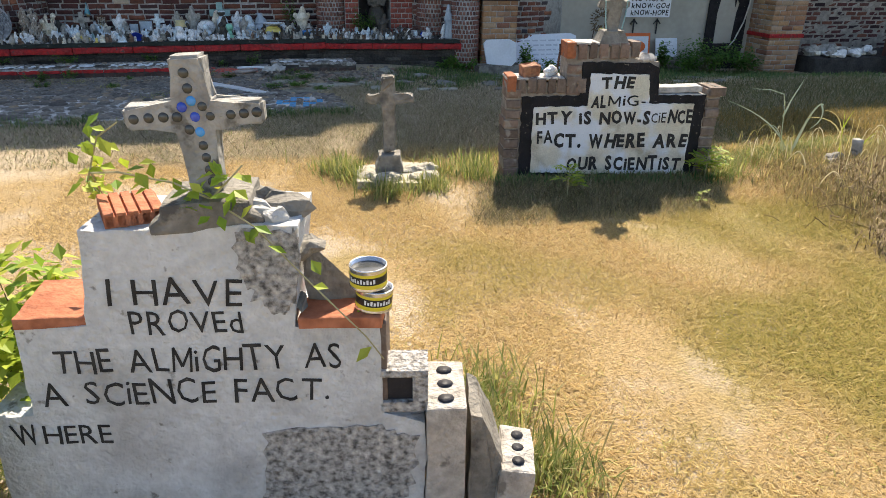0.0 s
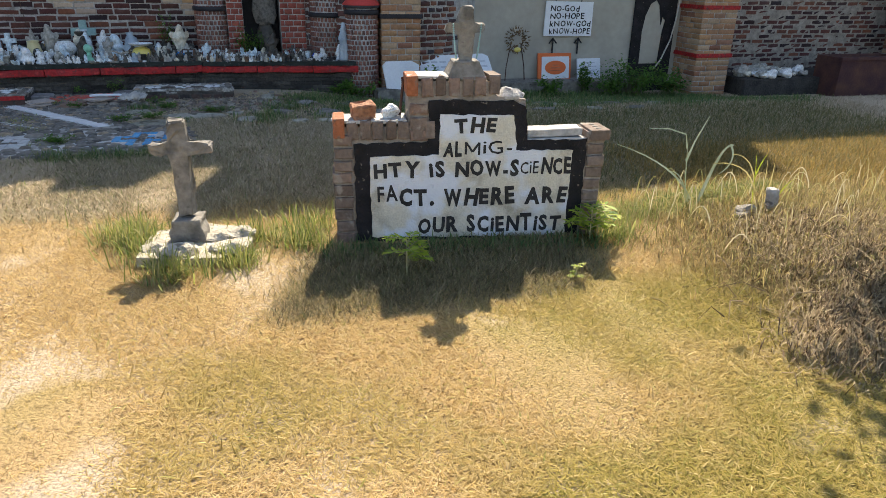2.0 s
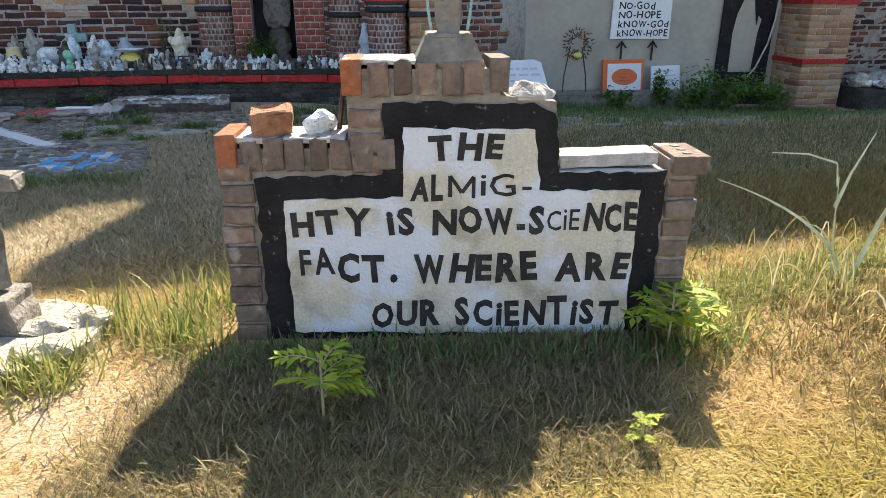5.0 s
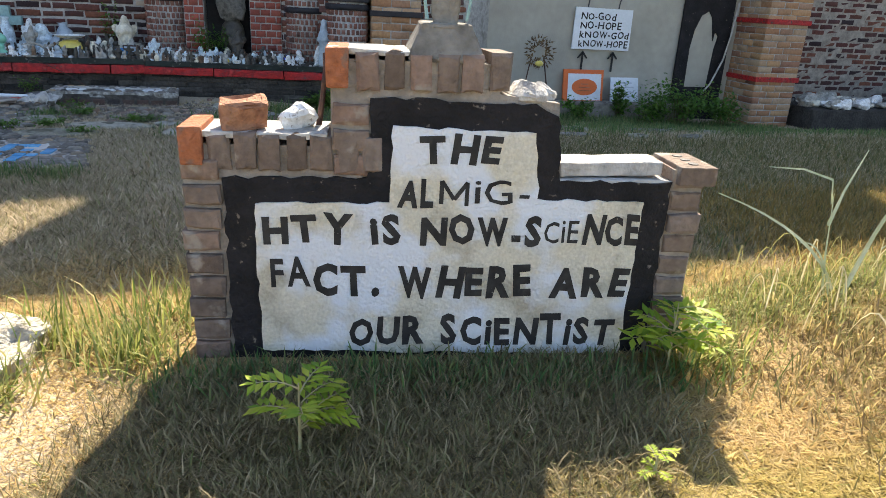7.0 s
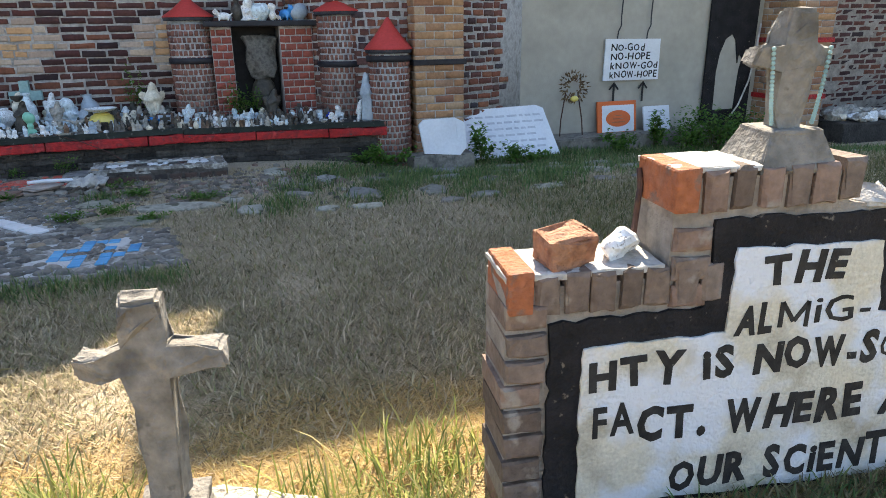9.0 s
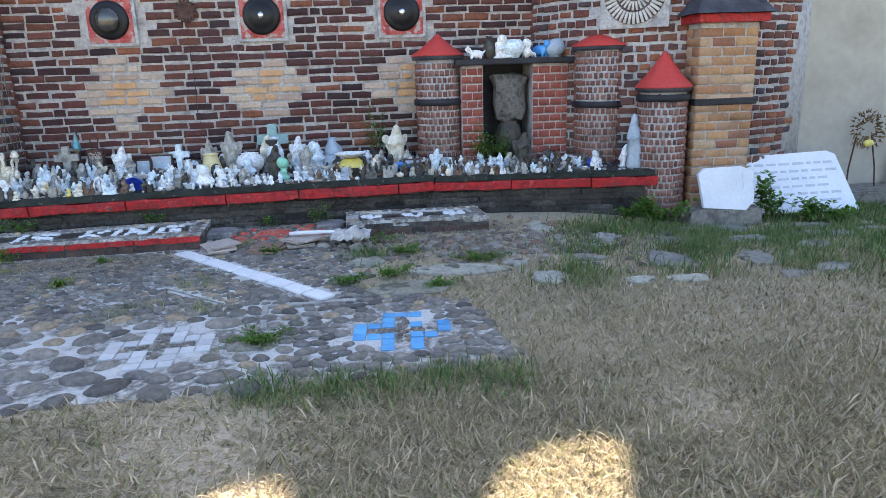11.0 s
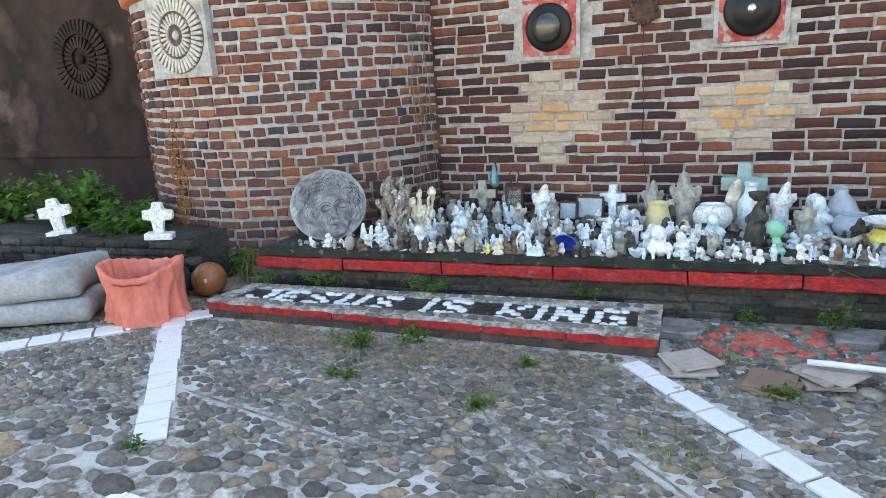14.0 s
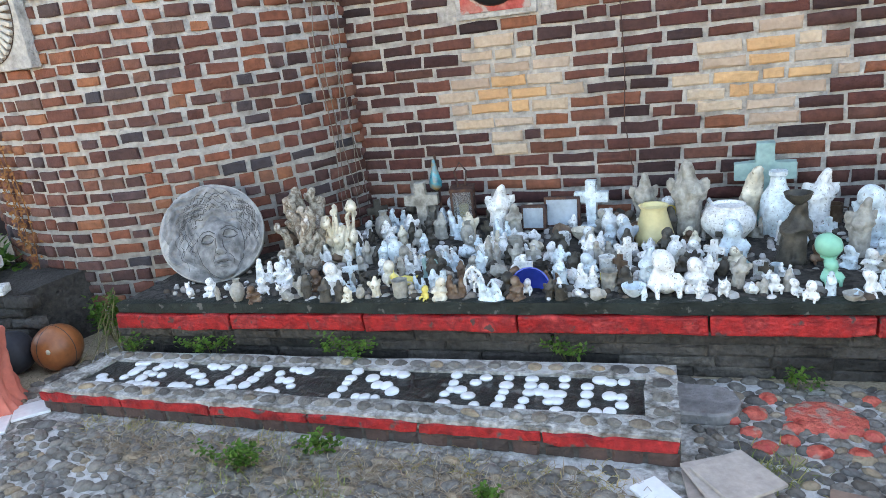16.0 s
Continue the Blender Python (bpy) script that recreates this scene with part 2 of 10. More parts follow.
M_black_worn = mat("worn_black_border_paint", [(0.008, 0.0075, 0.009), (0.017, 0.0155, 0.018)], scale=9, rough=0.75, bump=0.6, mix=0.35, blotch=(0.2, 0.17, 0.14), blotch_scale=34, blotch_at=0.66)
M_letter = mat("black_letter_paint", [(0.015, 0.015, 0.017), (0.035, 0.034, 0.034)], scale=20, rough=0.6, bump=0.2, mix=0.3, blotch=(0.2, 0.19, 0.17), blotch_scale=70, blotch_at=0.7)
M_white_paint = mat("patched_white_paint", [(0.5, 0.45, 0.35), (0.66, 0.62, 0.52), (0.6, 0.55, 0.44)], scale=9, rough=0.7, bump=0.6, bscale=90, mix=0.22, fine=110, blotch=(0.72, 0.75, 0.81), blotch_scale=2.4, blotch_at=0.5)
M_grey_stucco = mat("painted_grey_stucco", [(0.46, 0.455, 0.45), (0.62, 0.62, 0.62), (0.38, 0.37, 0.355)], scale=3.2, rough=0.8, bump=0.7, bscale=75, mix=0.2, blotch=(0.24, 0.225, 0.205), blotch_scale=22, blotch_at=0.655)
M_rough_stucco = mat("coarse_pitted_stucco", [(0.12, 0.11, 0.1), (0.38, 0.36, 0.34), (0.5, 0.48, 0.45)], scale=60, rough=0.95, bump=1.0, bscale=70, mix=0.4)
M_concrete = mat("weathered_concrete", [(0.16, 0.145, 0.125), (0.25, 0.23, 0.2), (0.1, 0.092, 0.08)], scale=8, bump=0.6, mix=0.3, blotch=(0.1, 0.09, 0.08), blotch_scale=12, blotch_at=0.62)
M_tan_block = mat("pale_tan_cement_block", [(0.36, 0.325, 0.285), (0.47, 0.43, 0.385), (0.27, 0.245, 0.215)], scale=9, bump=0.7, mix=0.3, blotch=(0.2, 0.18, 0.155), blotch_scale=15, blotch_at=0.62)
M_tan_stone = mat("pale_tan_stone", [(0.36, 0.32, 0.25), (0.5, 0.45, 0.36), (0.26, 0.23, 0.18)], scale=12, bump=0.8, mix=0.3, blotch=(0.2, 0.175, 0.14), blotch_scale=16, blotch_at=0.6)
M_mid_concrete = mat("mid_grey_cement", [(0.27, 0.255, 0.235), (0.36, 0.345, 0.32), (0.2, 0.19, 0.17)], scale=9, bump=0.6, mix=0.3, blotch=(0.14, 0.13, 0.115), blotch_scale=15, blotch_at=0.6)
M_pale_concrete = mat("pale_concrete", [(0.42, 0.4, 0.37), (0.52, 0.5, 0.47), (0.3, 0.28, 0.26)], scale=10, bump=0.6, mix=0.25)
M_plaster = mat("beige_grey_plaster", [(0.34, 0.32, 0.27), (0.39, 0.37, 0.32), (0.31, 0.29, 0.25)], scale=1.2, rough=0.9, bump=0.15, mix=0.12, fine=12)
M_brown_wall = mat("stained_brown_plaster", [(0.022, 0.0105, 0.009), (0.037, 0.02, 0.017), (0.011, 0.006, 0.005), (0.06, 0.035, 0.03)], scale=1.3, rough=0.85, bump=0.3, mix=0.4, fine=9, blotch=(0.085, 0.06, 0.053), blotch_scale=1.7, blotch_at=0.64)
M_terracotta = mat("terracotta", [(0.36, 0.12, 0.06), (0.45, 0.17, 0.09)], scale=14, bump=0.4, mix=0.3)
M_orange = mat("orange_brick", [(0.42, 0.14, 0.055), (0.36, 0.125, 0.06), (0.26, 0.12, 0.075)], scale=17, bump=0.7, mix=0.4, blotch=(0.2, 0.13, 0.1), blotch_scale=12, blotch_at=0.58)
M_dull_brick = mat("dull_orange_brick", [(0.3, 0.13, 0.075), (0.38, 0.19, 0.11), (0.22, 0.11, 0.07)], scale=15, bump=0.8, mix=0.4)
M_roof_slate = mat("dark_cap_paint", [(0.035, 0.036, 0.045), (0.06, 0.06, 0.07)], scale=9, bump=0.4, mix=0.3)
M_flag = mat("flagstone", [(0.19, 0.18, 0.15), (0.28, 0.27, 0.21), (0.15, 0.145, 0.15), (0.38, 0.36, 0.29), (0.24, 0.23, 0.23), (0.22, 0.19, 0.16)], rand="object", scale=7, bump=0.7, mix=0.5, blotch=(0.11, 0.105, 0.075), blotch_scale=9, blotch_at=0.55)
M_ceramic = [mat("chalky_white_ceramic", [(0.7, 0.71, 0.7), (0.8, 0.81, 0.81), (0.52, 0.51, 0.49)], scale=30, rough=0.45, bump=0.3, mix=0.3, blotch=(0.3, 0.285, 0.26), blotch_scale=95, blotch_at=0.6),
             mat("bluish_white_ceramic", [(0.52, 0.62, 0.68), (0.66, 0.74, 0.78)], scale=30, rough=0.4, bump=0.25, mix=0.3, blotch=(0.3, 0.31, 0.32), blotch_scale=95, blotch_at=0.6),
             mat("grimy_grey_stoneware", [(0.26, 0.25, 0.22), (0.4, 0.38, 0.34), (0.15, 0.14, 0.12)], scale=16, rough=0.7, bump=0.4, mix=0.35),
             mat("cream_ceramic", [(0.6, 0.54, 0.42), (0.7, 0.65, 0.54)], scale=30, rough=0.5, bump=0.25, mix=0.3, blotch=(0.3, 0.24, 0.17), blotch_scale=40, blotch_at=0.61),
             mat("dark_bronze_figure", [(0.04, 0.035, 0.03), (0.09, 0.08, 0.065)], scale=18, rough=0.5, bump=0.3, mix=0.4),
             mat("brown_glazed_pottery", [(0.09, 0.055, 0.038), (0.14, 0.085, 0.055), (0.2, 0.15, 0.11)], scale=18, rough=0.35, bump=0.1, mix=0.4)]
M_stat_grey = M_ceramic[2]
M_yellow_glaze = mat("yellow_glaze", [(0.62, 0.5, 0.1), (0.68, 0.56, 0.16)], rough=0.3, bump=0.05, mix=0.2, spec=0.5)
M_cream_glaze = mat("pale_yellow_shade", [(0.66, 0.56, 0.28), (0.7, 0.6, 0.34)], rough=0.4, bump=0.05, mix=0.15, spec=0.5)
M_teal = mat("weathered_teal_paint", [(0.22, 0.36, 0.36), (0.3, 0.44, 0.43)], rough=0.6, bump=0.3, mix=0.25)
M_palegreen = mat("pale_green_ceramic", [(0.2, 0.5, 0.36), (0.26, 0.56, 0.42)], rough=0.3, bump=0.05, mix=0.15)
M_cobalt = mat("cobalt_glass", [(0.02, 0.05, 0.36), (0.03, 0.08, 0.5)], rough=0.12, bump=0, mix=0.15, spec=0.6)
M_azure = mat("azure_glass", [(0.04, 0.24, 0.6), (0.06, 0.3, 0.66)], rough=0.12, bump=0, mix=0.15, spec=0.6)
M_dark_glass = mat("dark_bottle_glass", [(0.03, 0.03, 0.028), (0.06, 0.06, 0.055)], rough=0.15, bump=0, mix=0.3, spec=0.6)
M_bottle_white = mat("white_bottle_bottoms", [(0.72, 0.73, 0.73), (0.66, 0.68, 0.68)], rand="object", rough=0.35, bump=0.05, mix=0.12, spec=0.5)
M_vinyl = mat("glossy_black_dish", [(0.008, 0.008, 0.01), (0.014, 0.014, 0.016)], rough=0.38, bump=0.02, mix=0.3, spec=0.25)
M_chrome = mat("dull_chrome", [(0.55, 0.57, 0.6), (0.66, 0.67, 0.7)], rough=0.25, metal=0.9, bump=0.02, mix=0.1)
M_silver_blue = mat("bluish_grey_enamel", [(0.3, 0.36, 0.42), (0.4, 0.46, 0.52)], rough=0.35, bump=0.05, mix=0.25)
M_cushion = mat("dirty_grey_canvas", [(0.26, 0.27, 0.275), (0.36, 0.37, 0.375), (0.19, 0.19, 0.175)], scale=3, rough=0.9, bump=0.35, bscale=40, mix=0.3, blotch=(0.2, 0.205, 0.185), blotch_scale=5, blotch_at=0.6)
M_cloth = mat("coral_red_cloth", [(0.66, 0.17, 0.12), (0.74, 0.24, 0.18)], scale=6, rough=0.8, bump=0.3, bscale=25, mix=0.15)
M_ball = mat("orange_brown_rubber", [(0.26, 0.085, 0.03), (0.32, 0.11, 0.04)], scale=12, rough=0.35, bump=0.1, bscale=200, mix=0.3, spec=0.5)
M_dark_rubber = mat("dark_rubber", [(0.02, 0.022, 0.03), (0.04, 0.042, 0.05)], rough=0.5, bump=0.1, mix=0.3)
M_label_black = mat("can_label_black", [(0.012, 0.012, 0.012), (0.02, 0.02, 0.02)], rough=0.35, bump=0, mix=0.1)
M_label_yellow = mat("can_label_yellow", [(0.62, 0.5, 0.03), (0.66, 0.55, 0.05)], rough=0.35, bump=0, mix=0.1)
M_sign = mat("white_sign_board", [(0.64, 0.67, 0.72), (0.7, 0.72, 0.76)], scale=3, rough=0.6, bump=0.08, mix=0.1)
M_sign_orange = mat("orange_sign_paint", [(0.68, 0.15, 0.04), (0.62, 0.13, 0.04)], rough=0.55, bump=0.08, mix=0.12)
M_faint = mat("faded_lettering", [(0.42, 0.46, 0.52), (0.48, 0.5, 0.55)], rough=0.7, bump=0, mix=0.15)
M_iron = mat("rusty_iron", [(0.05, 0.03, 0.034), (0.1, 0.05, 0.03)], scale=30, rough=0.8, bump=0.3, mix=0.4)
M_bark = mat("grey_bark", [(0.14, 0.12, 0.1), (0.24, 0.21, 0.18)], scale=14, rough=0.95, bump=0.9, bscale=40, mix=0.35)
M_stem = mat("dry_stem", [(0.3, 0.27, 0.14), (0.4, 0.36, 0.2)], rough=0.8, bump=0, mix=0.2)
M_leaf = mat("green_leaves", [(0.06, 0.15, 0.025), (0.12, 0.25, 0.04), (0.04, 0.1, 0.02), (0.16, 0.27, 0.05)], rand="island", rough=0.6, bump=0, mix=0.25, thin_leaf=0.4)
M_leaf_bright = mat("bright_yellow_green_leaves", [(0.24, 0.36, 0.03), (0.4, 0.47, 0.05), (0.16, 0.28, 0.03), (0.48, 0.48, 0.07)], rand="island", rough=0.55, bump=0, mix=0.2, thin_leaf=0.4)
M_litter = mat("dead_leaf_litter", [(0.12, 0.07, 0.04), (0.2, 0.13, 0.07), (0.07, 0.045, 0.03), (0.26, 0.19, 0.1)], rand="island", rough=0.9, bump=0, mix=0.3, thin_leaf=0.4)
M_vine = mat("rust_coloured_dry_vine", [(0.2, 0.08, 0.03), (0.28, 0.13, 0.05)], rand="island", rough=0.9, bump=0, mix=0.3)
DRY = [(0.52, 0.37, 0.16), (0.65, 0.49, 0.245), (0.58, 0.43, 0.185), (0.37, 0.255, 0.115), (0.72, 0.58, 0.34), (0.45, 0.31, 0.145)]
GREEN = [(0.26, 0.245, 0.062), (0.42, 0.34, 0.095), (0.51, 0.4, 0.135), (0.2, 0.185, 0.05), (0.58, 0.45, 0.19), (0.33, 0.28, 0.073)]
# turf tones matched to the lawn lying in the building's shade
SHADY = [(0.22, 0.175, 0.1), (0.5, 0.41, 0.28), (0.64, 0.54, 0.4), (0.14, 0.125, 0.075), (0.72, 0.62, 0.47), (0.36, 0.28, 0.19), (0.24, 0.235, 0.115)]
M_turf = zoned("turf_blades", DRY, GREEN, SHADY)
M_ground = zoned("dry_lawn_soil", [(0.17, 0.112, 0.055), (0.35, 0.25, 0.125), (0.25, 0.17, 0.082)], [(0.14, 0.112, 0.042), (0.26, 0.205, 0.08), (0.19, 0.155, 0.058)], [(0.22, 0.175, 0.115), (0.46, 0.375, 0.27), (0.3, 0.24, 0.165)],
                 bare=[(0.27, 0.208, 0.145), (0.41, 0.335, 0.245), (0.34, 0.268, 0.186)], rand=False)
# darker blades for the monument's cast shadow: shade put into the colour
M_shadowed_grass = mat("shadowed_brown_grass", [(0.1, 0.075, 0.036), (0.34, 0.265, 0.15), (0.17, 0.165, 0.065), (0.46, 0.37, 0.22), (0.075, 0.06, 0.03), (0.25, 0.2, 0.1), (0.12, 0.15, 0.045)], rand="island", rough=0.8, bump=0, mix=0.3, thin_leaf=0.3)
M_wither = mat("withered_litter", [(0.32, 0.24, 0.16), (0.46, 0.37, 0.27), (0.2, 0.14, 0.09), (0.54, 0.46, 0.36), (0.15, 0.105, 0.07)], rand="island", rough=0.9, bump=0, mix=0.3, thin_leaf=0.3)
M_dryblade = mat("curling_dry_blades", [(0.5, 0.39, 0.16), (0.62, 0.5, 0.24), (0.36, 0.34, 0.1), (0.42, 0.31, 0.12), (0.28, 0.3, 0.08)], rand="island", rough=0.8, bump=0, mix=0.25, thin_leaf=0.4)
M_tuft = mat("fresh_green_grass", [(0.05, 0.13, 0.04), (0.1, 0.2, 0.055), (0.24, 0.27, 0.1), (0.045, 0.1, 0.035), (0.3, 0.28, 0.14)], rand="island", rough=0.7, bump=0, mix=0.25, thin_leaf=0.4)
M_straw = mat("tall_dry_grass", [(0.42, 0.32, 0.13), (0.55, 0.44, 0.2), (0.3, 0.24, 0.09), (0.34, 0.34, 0.1)], rand="island", rough=0.8, bump=0, mix=0.25, thin_leaf=0.4)


# ---- building helpers ----
def link_bm(name, bm, material, parent=None, label="", smooth=False):
    me = bpy.data.meshes.new(name)
    bmesh.ops.recalc_face_normals(bm, faces=bm.faces)
    bm.to_mesh(me)
    bm.free()
    me.materials.append(material)
    if smooth:
        for p in me.polygons:
            p.use_smooth = True
    ob = new(name, me)
    if parent:
        ob.parent = parent
    if label:
        ob["label"] = label
    return ob


def part(name, bm, material, parent, label="", smooth=False):
    return link_bm(name, bm, material, parent, label, smooth)


def empty(name, m, label, category, group="", kind=""):
    e = new(name)
    e.empty_display_size = 0.1
    e.matrix_world = m
    return tagged(e, label, category, group, kind)


def solo(name, bm, material, m, label, category, group="", kind="", smooth=False):
    ob = link_bm(name, bm, material, None, "", smooth)
    ob.matrix_world = m
    return tagged(ob, label, category, group, kind)


def box(bm, x0, x1, y0, y1, z0, z1, bevel=0.0, jit=0.0, rng=None):
    vs = [bm.verts.new((x, y, z)) for z in (z0, z1) for y in (y0, y1) for x in (x0, x1)]
    fs = [bm.faces.new([vs[i] for i in f]) for f in ((0, 2, 3, 1), (4, 5, 7, 6), (0, 1, 5, 4), (2, 6, 7, 3), (0, 4, 6, 2), (1, 3, 7, 5))]
    if bevel:
        es = list({e for f in fs for e in f.edges})
        r = bmesh.ops.bevel(bm, geom=es, offset=bevel, segments=2, profile=0.6, affect="EDGES")
        vs = list({v for f in r["faces"] for v in f.verts})
    if jit:
        q = rng or random
        for v in vs:
            v.co += Vector((q.uniform(-jit, jit), q.uniform(-jit, jit), q.uniform(-jit, jit)))
    return vs


def prism(bm, pts, z0, z1):
    """A polygon in plan, raised from z0 to z1."""
    a = [bm.verts.new((x, y, z0)) for x, y in pts]
    b = [bm.verts.new((x, y, z1)) for x, y in pts]
    n = len(pts)
    bm.faces.new(a[::-1])
    bm.faces.new(b)
    for i in range(n):
        bm.faces.new((a[i], a[(i + 1) % n], b[(i + 1) % n], b[i]))
    return a + b


def slab_xz(bm, pts, y0, y1):
    """A polygon in the x-z plane given depth from y0 (front) to y1."""
    a = [bm.verts.new((x, y0, z)) for x, z in pts]
    b = [bm.verts.new((x, y1, z)) for x, z in pts]
    n = len(pts)
    bm.faces.new(a)
    bm.faces.new(b[::-1])
    for i in range(n):
        bm.faces.new((a[(i + 1) % n], a[i], b[i], b[(i + 1) % n]))
    return a + b


def lathe(bm, profile, n=14, off=(0, 0, 0), sx=1.0, sy=1.0, caps=True):
    rings = []
    for r, z in profile:
        rings.append([bm.verts.new((off[0] + sx * r * math.cos(2 * math.pi * i / n), off[1] + sy * r * math.sin(2 * math.pi * i / n), off[2] + z)) for i in range(n)])
    for a, b in zip(rings, rings[1:]):
        for i in range(n):
            bm.faces.new((a[i], a[(i + 1) % n], b[(i + 1) % n], b[i]))
    if caps:
        bm.faces.new(rings[0][::-1])
        bm.faces.new(rings[-1])
    return [v for r in rings for v in r]


def ball(bm, c, r, sx=1, sy=1, sz=1, u=10, v=7, rot=None):
    m = Matrix.Translation(c) @ (rot or Matrix()) @ Matrix.Diagonal((sx * r, sy * r, sz * r, 1))
    return bmesh.ops.create_uvsphere(bm, u_segments=u, v_segments=v, radius=1, matrix=m)["verts"]


def tube(bm, pts, r0, r1=None, n=6):
    """A tapered tube along points."""
    r1 = r0 if r1 is None else r1
    rings = []
    for i, p in enumerate(pts):
        p = Vector(p)
        d = (Vector(pts[min(i + 1, len(pts) - 1)]) - Vector(pts[max(i - 1, 0)])).normalized()
        s = d.cross(Vector((0.31, 0.2, 0.93)))
        s = s.normalized() if s.length > 1e-4 else Vector((1, 0, 0))
        w = d.cross(s)
        r = r0 + (r1 - r0) * i / max(1, len(pts) - 1)
        rings.append([bm.verts.new(p + r * (math.cos(2 * math.pi * k / n) * s + math.sin(2 * math.pi * k / n) * w)) for k in range(n)])
    for a, b in zip(rings, rings[1:]):
        for k in range(n):
            bm.faces.new((a[k], a[(k + 1) % n], b[(k + 1) % n], b[k]))
    bm.faces.new(rings[0][::-1])
    bm.faces.new(rings[-1])


def roughen(bm, amount, scale, verts=None):
    for v in (verts or bm.verts):
        v.co += amount * Vector(noise.noise_vector(v.co * scale))


def join_mesh(name, verts, tris, material, parent=None, kind="stuff", label="", category=""):
    """One mesh from numpy arrays of points and triangles (or quads)."""
    me = bpy.data.meshes.new(name)
    k = tris.shape[1]
    me.vertices.add(len(verts))
    me.vertices.foreach_set("co", verts.astype(np.float32).ravel())
    me.loops.add(tris.size)
    me.loops.foreach_set("vertex_index", tris.astype(np.int32).ravel())
    me.polygons.add(len(tris))
    me.polygons.foreach_set("loop_start", np.arange(0, tris.size, k, dtype=np.int32))
    me.polygons.foreach_set("loop_total", np.full(len(tris), k, dtype=np.int32))
    me.update(calc_edges=True)
    me.validate()
    me.materials.append(material)
    ob = new(name, me)
    if parent:
        ob.parent = parent
    return tagged(ob, label, category, "", kind)


GLYPHS = {}
NARROW = {"W": 0.76, "M": 0.82, "O": 0.85, "-": 0.8, "G": 0.88, "C": 0.9}


def glyph(ch, bold):
    if ch == "M" and (ch, bold) not in GLYPHS:
        w, h, x1 = 0.045 + bold, 0.69, 0.62
        bars = [((0, 0), (0, h)), ((x1, 0), (x1, h)), ((0, h), (x1 / 2, 0.16)), ((x1, h), (x1 / 2, 0.16))]
        co, fa = [], []
        for (xa, ya), (xb, yb) in bars:
            k = len(co)
            d = Vector((xb - xa, yb - ya, 0)).normalized()
            q = Vector((-d.y, d.x, 0)) * w
            co += [Vector((xa, ya, 0)) - q, Vector((xa, ya, 0)) + q, Vector((xb, yb, 0)) + q, Vector((xb, yb, 0)) - q]
            fa.append((k, k + 1, k + 2, k + 3))
        GLYPHS[(ch, bold)] = (co, fa, -w, x1 + w)
    if (ch, bold) not in GLYPHS:
        cu = bpy.data.curves.new("glyph", "FONT")
        cu.body, cu.size, cu.offset, cu.extrude, cu.resolution_u = ch, 1.0, bold, 0.0, 2
        tmp = new("glyph", cu)
        bpy.context.view_layer.update()
        me = bpy.data.meshes.new_from_object(tmp)
        co = [v.co.copy() for v in me.vertices]
        fa = [tuple(p.vertices) for p in me.polygons]
        bpy.data.objects.remove(tmp)
        bpy.data.curves.remove(cu)
        bpy.data.meshes.remove(me)
        xs = [c.x for c in co] or [0, 0.3]
        GLYPHS[(ch, bold)] = (co, fa, min(xs), max(xs))
    return GLYPHS[(ch, bold)]


def lettering(parent, text, u0, u1, z, height, y, material, bold=0.0, seed=1, slope=0.0, lift=0.0025, wob=1.0, name="painted_letter"):
    """A hand-painted line of capitals from u0 to u1 on the plane y, its feet at z."""
    rng = random.Random(seed)
    s = height / 0.69
    widths, gap = [], 0.11
    for ch in text:
        widths.append(0.30 if ch == " " else (glyph(ch, bold)[3] - glyph(ch, bold)[2]) * NARROW.get(ch, 1.0))
    total = sum(widths) + gap * (len(text) - 1)
    kx = (u1 - u0) / total
    at = u0
    for ch, w in zip(text, widths):
        bm = bmesh.new()
        if ch != " ":
            co, fa, x0, x1 = glyph(ch, bold)
            k, turn, dz, sh = s * rng.uniform(0.9, 1.1), rng.uniform(-0.06, 0.06) * wob, rng.uniform(-0.05, 0.05) * height * wob, rng.uniform(-0.1, 0.1) * wob
            vs = []
            for c in co:
                x, h = (c.x - x0) * kx * NARROW.get(ch, 1.0), c.y * k
                x += sh * h + turn * -h
                h += turn * x + rng.uniform(-0.010, 0.010) * height
                x += rng.uniform(-0.008, 0.008) * height
                vs.append(bm.verts.new((at + x, y - lift, z + h + dz + slope * (at - u0))))
            for f in fa:
                try:
                    bm.faces.new([vs[i] for i in f])
                except ValueError:
                    pass
        at += (w + gap) * kx
        if not bm.faces:
            bm.free()
            continue
        ext = bmesh.ops.extrude_face_region(bm, geom=list(bm.faces))
        for v in ext["geom"]:
            if isinstance(v, bmesh.types.BMVert):
                v.co.y += lift - 0.0005
        part(name, bm, material, parent)


